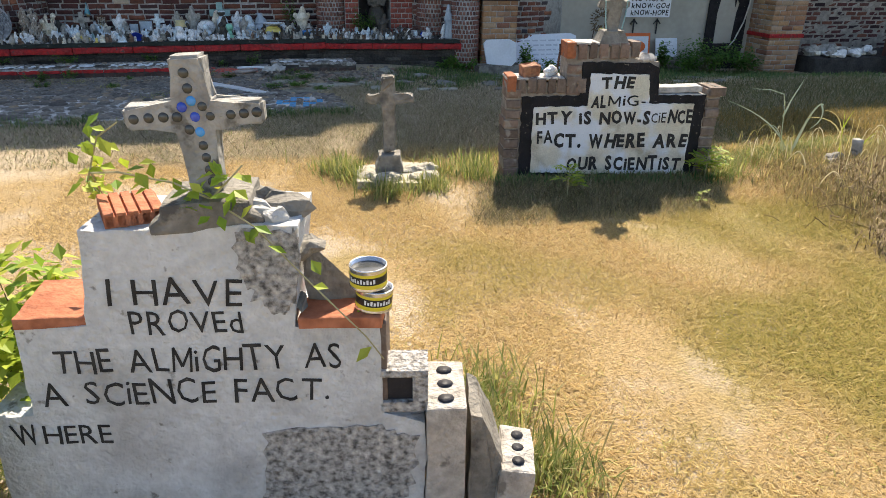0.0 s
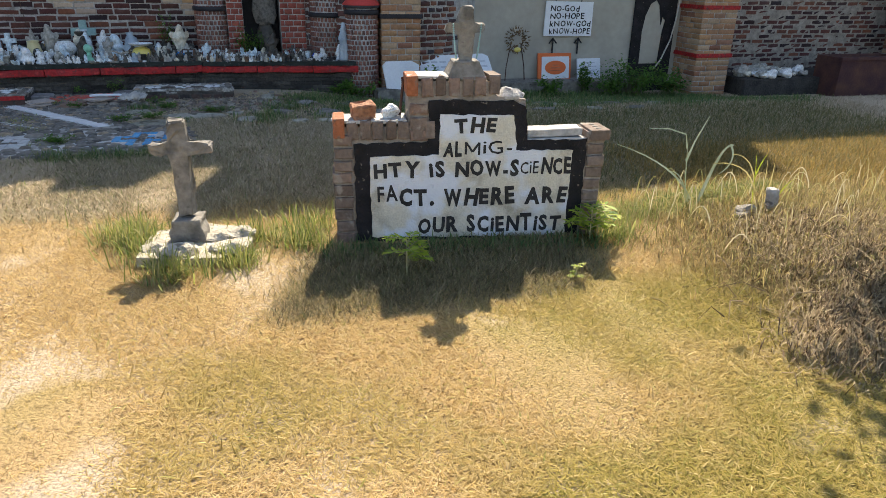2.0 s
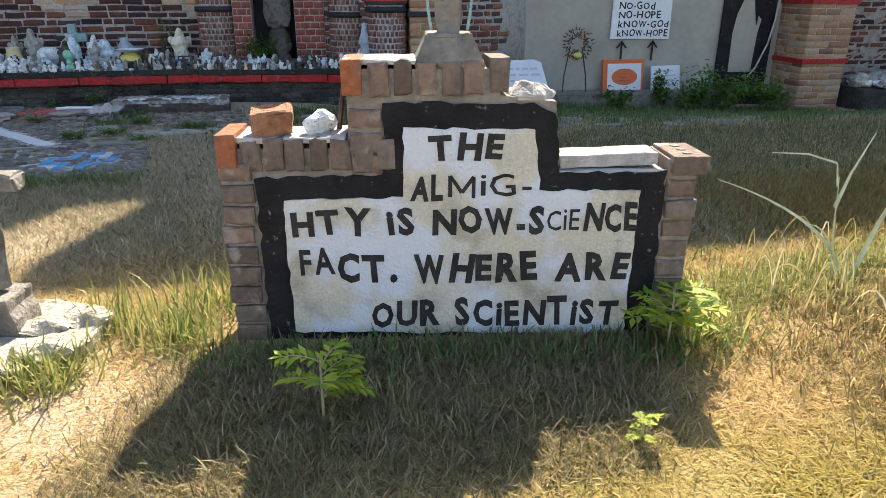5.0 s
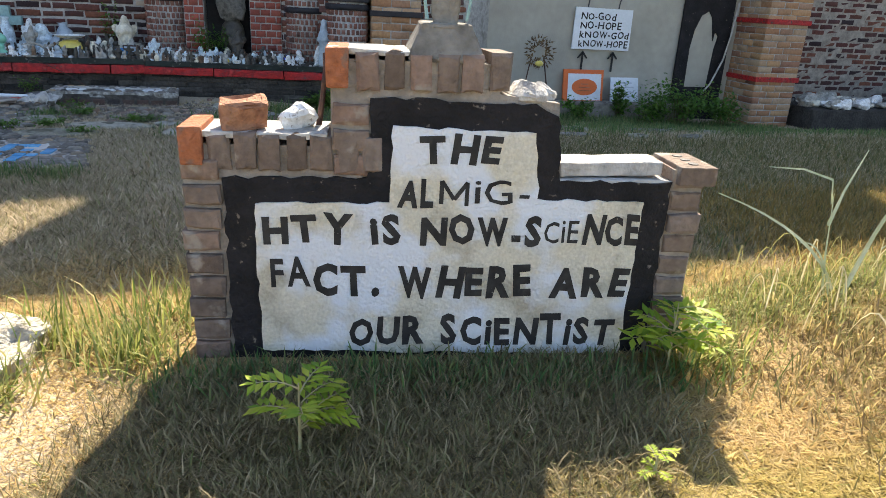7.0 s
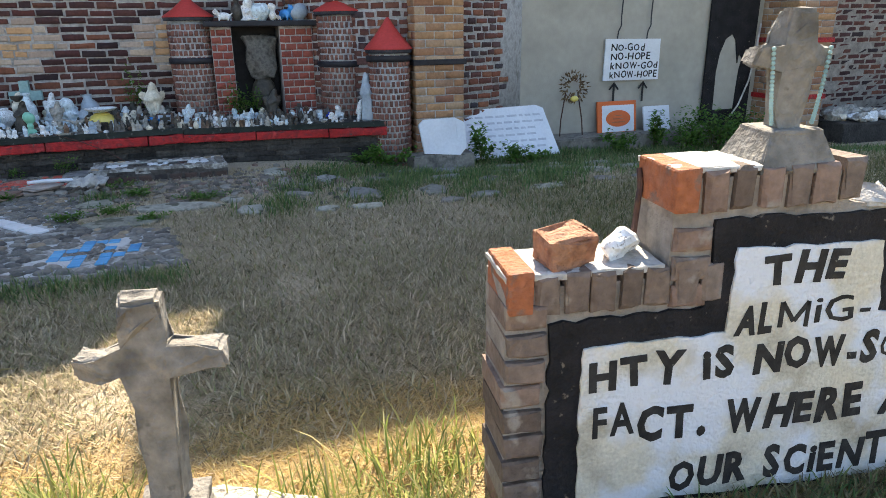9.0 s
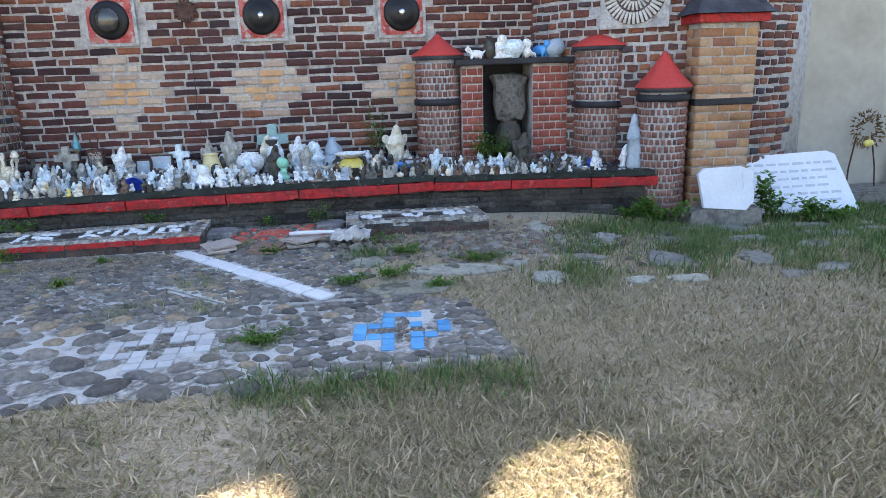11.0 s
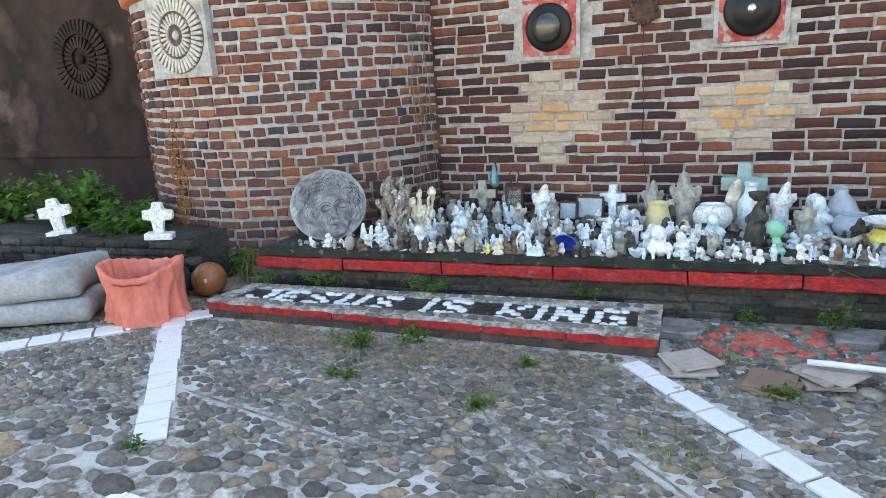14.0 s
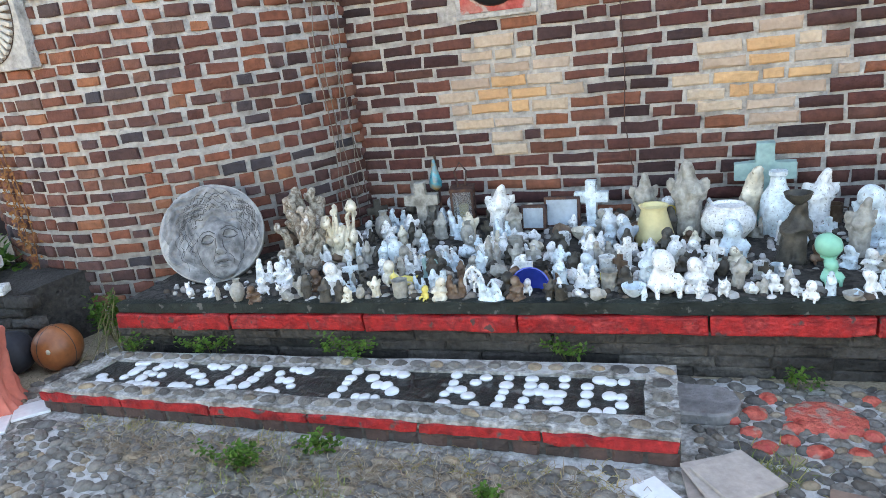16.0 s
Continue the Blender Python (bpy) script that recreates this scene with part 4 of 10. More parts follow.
pe, pw, pd, ph = pillar("brick_pillar", 0.87, 1.38, 7.22, 7.76, -0.2, [(0.885, 0.055, M_black_paint, "black painted band")], 1.52, "square buff brick pillar with dark sloping cap")
bm = bmesh.new()
box(bm, -0.05, pw + 0.06, -0.06, pd + 0.05, ph, ph + 0.07, 0.012)
part("cornice", bm, M_red_paint, pe, "red painted cornice")
bm = bmesh.new()
vs = box(bm, -0.09, pw + 0.1, -0.1, pd + 0.08, ph + 0.07, ph + 0.2)
for v in vs:
    if v.co.z > ph + 0.1:
        v.co.x = pw / 2 + (v.co.x - pw / 2) * 0.7
        v.co.y = pd / 2 + (v.co.y - pd / 2) * 0.7
bmesh.ops.subdivide_edges(bm, edges=list(bm.edges), cuts=4, use_grid_fill=True)
roughen(bm, 0.012, 14)
part("cap", bm, M_roof_slate, pe, "dark lumpy sloping cap")
pillar("brick_pillar", 5.75, 6.35, 7.45, 8.05, -0.3, [(0.31, 0.06, M_red_paint, "red painted band"), (1.0, 0.06, M_red_paint, "red painted band")], 2.9, "square brown brick pillar with red bands")
pillar("brick_pillar", 9.9, 10.6, 7.3, 8.0, -0.3, [(0.62, 0.06, M_tan_brick, "pale stone band")], 2.9, "square dark brick pillar with a pale band")


# painted black doorway with a pointed light arch
def doorway():
    e = empty("door_1", pose(5.28, 8.0, -0.28), "black painted door panel with pale arched cut-out", "door", "", "structure")
    w, h = 0.36, 2.35
    bm = bmesh.new()
    # frame strips round the cut-out
    slab_xz(bm, [(-w, 0), (w, 0), (w, 0.42), (-w, 0.42)], -0.03, 0.0)
    slab_xz(bm, [(-w, 0.42), (-0.19, 0.42), (-0.2, 0.9), (-0.17, 1.12), (-0.1, 1.3), (-w, 1.4)], -0.03, 0.0)
    slab_xz(bm, [(0.14, 0.42), (w, 0.42), (w, 1.4), (0.06, 1.28), (0.12, 1.0), (0.13, 1.12), (0.19, 1.06), (0.16, 0.9)], -0.03, 0.0)
    slab_xz(bm, [(-w, 1.4), (-0.1, 1.3), (0.0, 1.36), (0.06, 1.28), (w, 1.4), (w, h), (-w, h)], -0.03, 0.0)
    part("door_panel", bm, M_black_worn, e, "flaking black paint")
    bm = bmesh.new()
    slab_xz(bm, [(-0.25, 0.3), (0.25, 0.3), (0.25, 1.45), (-0.25, 1.45)], -0.012, 0.006)
    part("inner_panel", bm, M_plaster, e, "pale inner panel")
    bm = bmesh.new()
    tube(bm, [(0.34, -0.05, 1.5), (0.3, -0.06, 1.1), (0.24, -0.07, 0.8), (0.1, -0.09, 0.5), (-0.02, -0.1, 0.36)], 0.011, n=8)
    solo("hose", bm, M_pale_concrete, pose(5.32, 7.98, -0.3), "thin pale hose hanging beside the doorway", "hose", smooth=True)


doorway()

# low kerb before the plaster wall
bm = bmesh.new()
box(bm, 1.5, 5.0, 7.62, 8.02, -0.4, -0.05, 0.02)
bmesh.ops.subdivide_edges(bm, edges=list(bm.edges), cuts=5)
roughen(bm, 0.015, 6)
solo("kerb", bm, M_concrete, Matrix(), "low cracked concrete kerb at the plaster wall", "kerb", "", "structure")


# ---- brickwork, piece by piece ----
def tan_or_yellow(x, z):
    for cx in (-4.13, -2.78, -1.43):
        d = abs(x - cx) / 0.50 + abs(z - 1.085) / 0.33
        if d < 0.52:
            return M_yellow_brick
        if d < 1:
            return M_tan_brick
    return None


def lay_wall():
    rng = random.Random(21)
    shapes = {}
    for key, m in (("wall", M_wall_brick), ("tan", M_tan_brick), ("yellow", M_yellow_brick)):
        shapes[key] = brick_meshes(0.203, 0.056, 0.04, 14, m, 11, 0.005)
    arr = [mesh_arrays(me) for me in shapes["wall"]]
    pile, tanpile = Pile(), Pile()
    singles = 0
    for k in range(38):
        z = 0.39 + COURSE * k
        at = -5.1 - BRICK * 0.5 * (k % 2) - rng.uniform(0, 0.05)
        while at < 0.0:
            L = BRICK * (0.5 if rng.random() < 0.14 else rng.uniform(0.86, 1.1))
            x = at + L / 2
            at += L
            if x < -5.15 or x > -0.1:
                continue
            if any(abs(x - q) < 0.22 + L * 0.3 and abs(z - 1.74) < 0.235 for q in (-4.14, -2.79, -1.49)):
                continue
            m = Matrix.Translation((x, WALL_Y + rng.uniform(-0.006, 0.005), z + 0.006 * math.sin(1.7 * x + k) + rng.uniform(-0.005, 0.005))) @ Matrix.Rotation(rng.uniform(-0.014, 0.014), 4, "Y") @ Matrix.Diagonal(((L - rng.uniform(0.013, 0.026)) / 0.203, 1, rng.uniform(0.82, 1.12), 1))
            ty = tan_or_yellow(x, z)
            near = -4.9 < x < -2.6 and 0.6 < z < 1.75 and singles < 300
            if ty or near:
                pool = shapes["wall"] if not ty else shapes["yellow" if ty is M_yellow_brick else "tan"]
                o = new("brick", rng.choice(pool))
                o.parent = WALL
                o.matrix_basis = m
                singles += 1
            else:
                pile.put(rng.choice(arr), m)
    pile.make("brick_courses", M_wall_brick_i, WALL)
    for side, (cx, cy, r) in TOWERS.items():
        tower = bpy.data.objects["wall_tower_" + side]
        small = [brick_meshes(s, 0.0545, 0.05, 6, M_tower_brick, 31 + i, 0.004) for i, s in enumerate((0.085, 0.125, 0.17))]
        sarr = [[mesh_arrays(me) for me in g] for g in small]
        pile, singles = Pile(), 0
        a0, a1 = ((-172, -12) if side == "west" else (-176, -60))
        for k in range(34):
            z = 0.04 + COURSE * k
            if 2.1 < z < 2.24:
                continue
            arc = radians(a0) * r + rng.uniform(0, 0.1)
            while arc < radians(a1) * r:
                g = rng.choices((0, 1, 2), (5, 5, 1.6))[0]
                L = (0.085, 0.125, 0.17)[g] + rng.uniform(0.02, 0.03)
                a = (arc + L / 2) / r
                arc += L
                deg = math.degrees(a)
                wa = -97 if side == "west" else -120
                if abs(deg - wa) * r * math.pi / 180 < 0.3 and abs(z - 1.82) < 0.31:
                    continue
                m = Matrix.Translation((cx + r * math.cos(a), cy + r * math.sin(a), z + 0.008 * math.sin(3 * a + 0.7 * k) + rng.uniform(-0.006, 0.006))) @ Matrix.Rotation(a + math.pi / 2, 4, "Z") @ Matrix.Translation((0, rng.uniform(-0.008, 0.005), 0)) @ Matrix.Rotation(rng.uniform(-0.022, 0.022), 4, "Y") @ Matrix.Diagonal((rng.uniform(0.92, 1.08), 1, rng.uniform(0.8, 1.18), 1))
                if (-92 < deg < -30 if side == "west" else -140 < deg < -85) and 0.3 < z < 1.7 and singles < 260:
                    o = new("brick", rng.choice(small[g]))
                    o.parent = tower
                    o.matrix_basis = m
                    singles += 1
                else:
                    pile.put(rng.choice(sarr[g]), m)
        pile.make("brick_courses", M_tower_brick_i, tower)
    # the far wall on the east
    east = bpy.data.objects["wall_east"]
    pile = Pile()
    for k in range(42):
        z = -0.5 + COURSE * k
        at = 6.1 - 0.11 * (k % 2)
        while at < 13:
            pile.put(rng.choice(arr), Matrix.Translation((at + BRICK / 2, 8.21 + rng.uniform(-0.003, 0.004), z)) @ Matrix.Diagonal((rng.uniform(0.98, 1.07), 1, rng.uniform(1.05, 1.2), 1)))
            at += BRICK
    pile.make("brick_courses", M_wall_brick_i, east)


M_rubble = mat("mixed_rubble", [(0.2, 0.18, 0.15), (0.1, 0.085, 0.07), (0.3, 0.27, 0.23), (0.2, 0.12, 0.09), (0.15, 0.13, 0.11), (0.12, 0.1, 0.08)], rand="island", mix=0.4, bump=0.4)


# ---- court stones, tiles ----
def cobble_mesh(seed, material):
    """A river stone: a rounded outline and a domed top."""
    bm = bmesh.new()
    rng = random.Random(seed)
    n = 9
    p2, p3, a2, a3 = rng.uniform(0, 6), rng.uniform(0, 6), rng.uniform(0.02, 0.12), rng.uniform(0.02, 0.08)
    rim = [1 + a2 * math.cos(4 * math.pi * i / n + p2) + a3 * math.cos(6 * math.pi * i / n + p3) + rng.uniform(-0.04, 0.04) for i in range(n)]
    rings = [[bm.verts.new((rr * rim[i] * math.cos(2 * math.pi * i / n), rr * rim[i] * math.sin(2 * math.pi * i / n), zz)) for i in range(n)] for rr, zz in ((1.0, -0.5), (0.94, 0.42), (0.66, 0.88))]
    for a, b in zip(rings, rings[1:]):
        for i in range(n):
            bm.faces.new((a[i], a[(i + 1) % n], b[(i + 1) % n], b[i]))
    c = bm.verts.new((0, 0, 1.0))
    for i in range(n):
        bm.faces.new((rings[-1][i], rings[-1][(i + 1) % n], c))
    bmesh.ops.triangulate(bm, faces=list(bm.faces))
    me = bpy.data.meshes.new("cobblestone")
    bm.to_mesh(me)
    bm.free()
    me.materials.append(material)
    for p in me.polygons:
        p.use_smooth = True
    return me


def oriented_rect(cx, cy, ang, hx, hy):
    def test(x, y):
        dx, dy = x - cx, y - cy
        u, v = dx * math.cos(ang) + dy * math.sin(ang), -dx * math.sin(ang) + dy * math.cos(ang)
        return abs(u) < hx and abs(v) < hy
    return test


CROSSES = [(-2.945, 4.83, radians(3), "grey", 0.071), (-1.79, 4.82, radians(-3), "blue", 0.069), (-4.82, 4.72, radians(-2), "white", 0.0635)]
STRIPS = [((-3.275, 6.59), (-2.17, 5.37)), ((-6.14, 6.49), (-5.055, 5.245))]
SEAMS = [((-3.27, 5.86), (-2.76, 5.40)), ((-3.9, 6.01), (-3.4, 5.49)), ((-4.25, 4.36), (-4.29, 4.87)), ((-5.6, 5.75), (-4.2, 5.5))]
EDGE_STRIP = ((-5.95, 6.65), (-7.25, 5.42))
KEEP = [oriented_rect(c[0], c[1], c[2], 3.7 * c[4], 1.75 * c[4]) for c in CROSSES] + [oriented_rect(c[0], c[1], c[2], 1.75 * c[4], 3.7 * c[4]) for c in CROSSES]
for p, q in STRIPS:
    KEEP.append(oriented_rect((p[0] + q[0]) / 2, (p[1] + q[1]) / 2, math.atan2(q[1] - p[1], q[0] - p[0]), math.dist(p, q) / 2 + 0.03, 0.085))
for p, q in SEAMS:
    KEEP.append(oriented_rect((p[0] + q[0]) / 2, (p[1] + q[1]) / 2, math.atan2(q[1] - p[1], q[0] - p[0]), math.dist(p, q) / 2, 0.022))
KEEP.append(oriented_rect((EDGE_STRIP[0][0] + EDGE_STRIP[1][0]) / 2, (EDGE_STRIP[0][1] + EDGE_STRIP[1][1]) / 2, math.atan2(EDGE_STRIP[1][1] - EDGE_STRIP[0][1], EDGE_STRIP[1][0] - EDGE_STRIP[0][0]), 0.9, 0.11))
KEEP.append(oriented_rect(-4.55, 6.9, 0.05, 1.42, 0.3))
KEEP.append(oriented_rect(-1.55, 7.05, -0.05, 0.6, 0.3))


def lay_court():
    rng = random.Random(4)
    me_obj = [cobble_mesh(50 + i, M_cobble) for i in range(10)]
    arr = [mesh_arrays(me) for me in me_obj]
    done = []
    grid = {}
    pile, singles = Pile(), 0
    # large stones in the front band, small ones behind
    for attempt in range(90000):
        x, y = rng.uniform(-7.5, -1.3), rng.uniform(4.15, 7.3)
        if not inside(x, y, COURT) or any(k(x, y) for k in KEEP):
            continue
        big = smooth01(5.45, 5.0, y) * (1 if x < -2.35 else 0.35)
        r = rng.uniform(0.018, 0.044) * (1 - big) + rng.uniform(0.04, 0.095) * big
        if any(k(x + dx, y + dy) for k in KEEP for dx, dy in ((r, 0), (-r, 0), (0, 0.8 * r), (0, -0.8 * r))):
            continue
        cell = (int(x / 0.2), int(y / 0.2))
        if any((x - a) ** 2 + (y - b) ** 2 < ((r + c) * (0.74 + 0.22 * float(big))) ** 2 for i in (-1, 0, 1) for j in (-1, 0, 1) for a, b, c in grid.get((cell[0] + i, cell[1] + j), ())):
            continue
        grid.setdefault(cell, []).append((x, y, r))
        m = Matrix.Translation((x, y, 0.0)) @ Matrix.Rotation(rng.uniform(-0.7, 0.7), 4, "Z") @ Matrix.Diagonal((r * 1.16, r * rng.uniform(0.66, 0.9), r * 0.28 + rng.uniform(0.006, 0.012), 1))
        if singles < 300 and -4.6 < x < -2.3 and y < 5.6:
            o = new("cobblestone", rng.choice(me_obj))
            o.parent = court
            o.matrix_basis = m
            singles += 1
        else:
            pile.put(rng.choice(arr), m)
    pile.make("cobblestones", M_cobble_i, court)
    # tiled crosses
    for cx, cy, ang, colour, pitch in CROSSES:
        e = empty("tile_cross", Matrix.Translation((cx, cy, 0.004)) @ Matrix.Rotation(ang, 4, "Z"), {"grey": "cross of pale grey tiles round a pebble core in the court", "blue": "cross of blue glazed tiles set in the cobbled court", "white": "cross of white tiles set in the cobbled court"}[colour], "tile cross", "tile crosses in the court")
        m_t = {"grey": M_grey_tile, "blue": M_blue_tile, "white": M_white_tile}[colour]
        bm = bmesh.new()
        box(bm, -0.45 * pitch, 0.45 * pitch, -0.45 * pitch, 0.45 * pitch, -0.004, 0.007, 0.002)
        tile = part("tile", bm, m_t, e)
        first = True
        for ix in range(-3, 4):
            for iy in range(-3, 4):
                if (ix, iy) == (0, 0) or not (abs(ix) <= 1 or abs(iy) <= 1):
                    continue
                if (ix == 0 and abs(iy) < 3) or (iy == 0 and abs(ix) < 3):
                    continue
                if colour == "blue" and rng.random() < 0.08:
                    continue
                o = tile if first else tile.copy()
                if not first:
                    scene.collection.objects.link(o)
                first = False
                o.matrix_basis = Matrix.Translation((ix * pitch, iy * pitch, rng.uniform(-0.002, 0.002))) @ Matrix.Rotation(rng.uniform(-0.04, 0.04), 4, "Z")
        pb = Pile()
        for i in range(60):
            t, s = rng.uniform(-2.4, 2.4) * pitch, rng.uniform(-0.4, 0.4) * pitch
            px, py = (t, s) if i % 2 else (s, t)
            pb.put(rng.choice(arr), Matrix.Translation((px, py, 0)) @ Matrix.Diagonal((0.014, 0.012, 0.01, 1)))
        pb.make("pebble_bed", M_cobble_i, e)
    # white tile strips
    for (p, q), gap in zip(STRIPS + [EDGE_STRIP], (1, 0, 0)):
        L, ang = math.dist(p, q), math.atan2(q[1] - p[1], q[0] - p[0])
        e = empty("tile_strip", Matrix.Translation((p[0], p[1], 0.004)) @ Matrix.Rotation(ang, 4, "Z"), "line of white glazed tiles across the cobbles", "tile line", "white tile lines")
        n = round(L / 0.175)
        half = 0.051 if gap else 0.07
        bm = bmesh.new()
        box(bm, 0.007, L / n - 0.009, -half, half, 0, 0.014, 0.003)
        tile = part("tile", bm, M_white_tile, e)
        for i in range(n):
            o = tile if i == 0 else tile.copy()
            if i:
                scene.collection.objects.link(o)
            o.matrix_basis = Matrix.Translation((i * L / n, rng.uniform(-0.006, 0.006), rng.uniform(-0.002, 0.003))) @ Matrix.Rotation(rng.uniform(-0.03, 0.03), 4, "Z")
    # pale mortar kerb line in the court
    for p, q in (((-2.52, 5.29), (-2.02, 5.29)), ((-2.51, 5.29), (-2.48, 4.96))):
        bm = bmesh.new()
        a = math.atan2(q[1] - p[1], q[0] - p[0])
        box(bm, 0, math.dist(p, q), -0.016, 0.016, 0, 0.022, 0.005)
        bmesh.ops.subdivide_edges(bm, edges=[k for k in bm.edges if k.calc_length() > 0.1], cuts=8)
        roughen(bm, 0.008, 20)
        o = part("kerb_line", bm, M_mid_concrete, court, "thin raised mortar line")
        o.matrix_basis = Matrix.Translation((p[0], p[1], 0)) @ Matrix.Rotation(a, 4, "Z")


def court_seams():
    """Sunken dark joints between the panels of the court."""
    for p, q in SEAMS:
        bm = bmesh.new()
        box(bm, 0, math.dist(p, q), -0.006, 0.006, -0.004, 0.002)
        bmesh.ops.subdivide_edges(bm, edges=[k for k in bm.edges if k.calc_length() > 0.1], cuts=10)
        roughen(bm, 0.007, 22)
        o = part("joint", bm, M_concrete, court, "dark sunken joint")
        o.matrix_basis = Matrix.Translation((p[0], p[1], 0.005)) @ Matrix.Rotation(math.atan2(q[1] - p[1], q[0] - p[0]), 4, "Z")


def rubble_patch():
    """Broken stone and dead stalks where the court runs out into the grass."""
    rng = random.Random(19)
    arr = [mesh_arrays(cobble_mesh(300 + i, M_rubble)) for i in range(6)]
    pile = Pile()
    for i in range(620):
        x, y = rng.gauss(-1.15, 0.6), rng.gauss(6.35, 0.3)
        s = rng.uniform(0.008, 0.03) * (1 if rng.random() < 0.9 else 1.8)
        pile.put(rng.choice(arr), Matrix.Translation((x, y, gz(x, y) + 0.004)) @ Matrix.Rotation(rng.uniform(0, 6), 4, "Z") @ Matrix.Diagonal((s * 1.4, s, s * rng.uniform(0.3, 0.7), 1)))
    pile.make("rubble", M_rubble, None, "broken stones and brick bits beside the small plinth", "rubble")


FLAGS = [(-1.97, 6.05, 0.17, 0.11), (-2.02, 5.75, 0.11, 0.08), (-1.7, 5.45, 0.3, 0.13), (-1.4, 5.76, 0.36, 0.14), (-0.87, 5.49, 0.14, 0.13), (-0.22, 6.34, 0.14, 0.17), (-0.01, 5.68, 0.18, 0.22), (0.52, 5.61, 0.18, 0.18), (-0.6, 6.78, 0.16, 0.2), (-0.07, 5.3, 0.13, 0.08),
         (0.22, 6.26, 0.14, 0.12), (0.85, 5.32, 0.13, 0.09), (0.55, 5.25, 0.09, 0.08), (-0.52, 5.85, 0.13, 0.1), (-0.98, 5.84, 0.09, 0.08), (1.63, 6.3, 0.16, 0.14), (-0.36, 5.33, 0.1, 0.07), (0.85, 6.25, 0.22, 0.15)]
flag_rng = random.Random(12)
for row_, (y_, n_, x_) in enumerate(((5.45, 5, 1.0), (5.82, 8, 0.9), (6.12, 9, 1.9), (6.5, 9, 1.0), (6.75, 9, 0.2))):
    for k_ in range(n_):
        if flag_rng.random() < 0.2:
            x_ += 0.3
            continue
        w_ = flag_rng.uniform(0.11, 0.23)
        x_ += w_ + flag_rng.uniform(0.05, 0.3)
        FLAGS.append((x_, y_ + flag_rng.uniform(-0.09, 0.09), w_, flag_rng.uniform(0.07, 0.125)))
        x_ += w_


def flagstones():
    rng = random.Random(13)
    for x, y, w, d in FLAGS:
        n = rng.randint(5, 7)
        bm = bmesh.new()
        pts = [(w * rng.uniform(0.7, 1.2) * math.cos(2 * math.pi * (i + rng.uniform(-0.25, 0.25)) / n), d * rng.uniform(0.8, 1.15) * math.sin(2 * math.pi * (i + rng.uniform(-0.25, 0.25)) / n)) for i in range(n)]
        prism(bm, pts, -0.05, 0.014)
        bmesh.ops.bevel(bm, geom=[q for q in bm.edges if abs(q.verts[0].co.z - 0.014) < 1e-4 and abs(q.verts[1].co.z - 0.014) < 1e-4], offset=0.008, segments=1, affect="EDGES")
        solo("flagstone", bm, M_flag, Matrix.Translation((x, y, gz(x, y) + 0.004)) @ Matrix.Rotation(rng.uniform(-0.25, 0.25), 4, "Z") @ Matrix.Rotation(rng.uniform(-0.02, 0.02), 4, "X"), "irregular pale flagstone sunk among green weeds", "flagstone", "flagstones in the grass")


# ---- the monuments ----
def shared(name, me, parent, m):
    o = new(name, me)
    o.parent = parent
    o.matrix_basis = m
    return o


def cross_bm(w, d, top, arm_z0, arm_z1, arm_l, arm_r, foot, rough=0.006, cuts=3):
    bm = bmesh.new()
    pts = [(-w, foot), (w, foot), (w, arm_z0), (arm_r, arm_z0), (arm_r, arm_z1), (w, arm_z1), (w, top), (-w, top), (-w, arm_z1), (-arm_l, arm_z1), (-arm_l, arm_z0), (-w, arm_z0)]
    slab_xz(bm, pts, -d, d)
    bmesh.ops.bevel(bm, geom=list(bm.edges), offset=0.007, segments=2, affect="EDGES")
    bmesh.ops.triangulate(bm, faces=[f for f in bm.faces if len(f.verts) > 4])
    bmesh.ops.subdivide_edges(bm, edges=[e for e in bm.edges if e.calc_length() > 0.04], cuts=cuts)
    roughen(bm, rough, 14)
    return bm


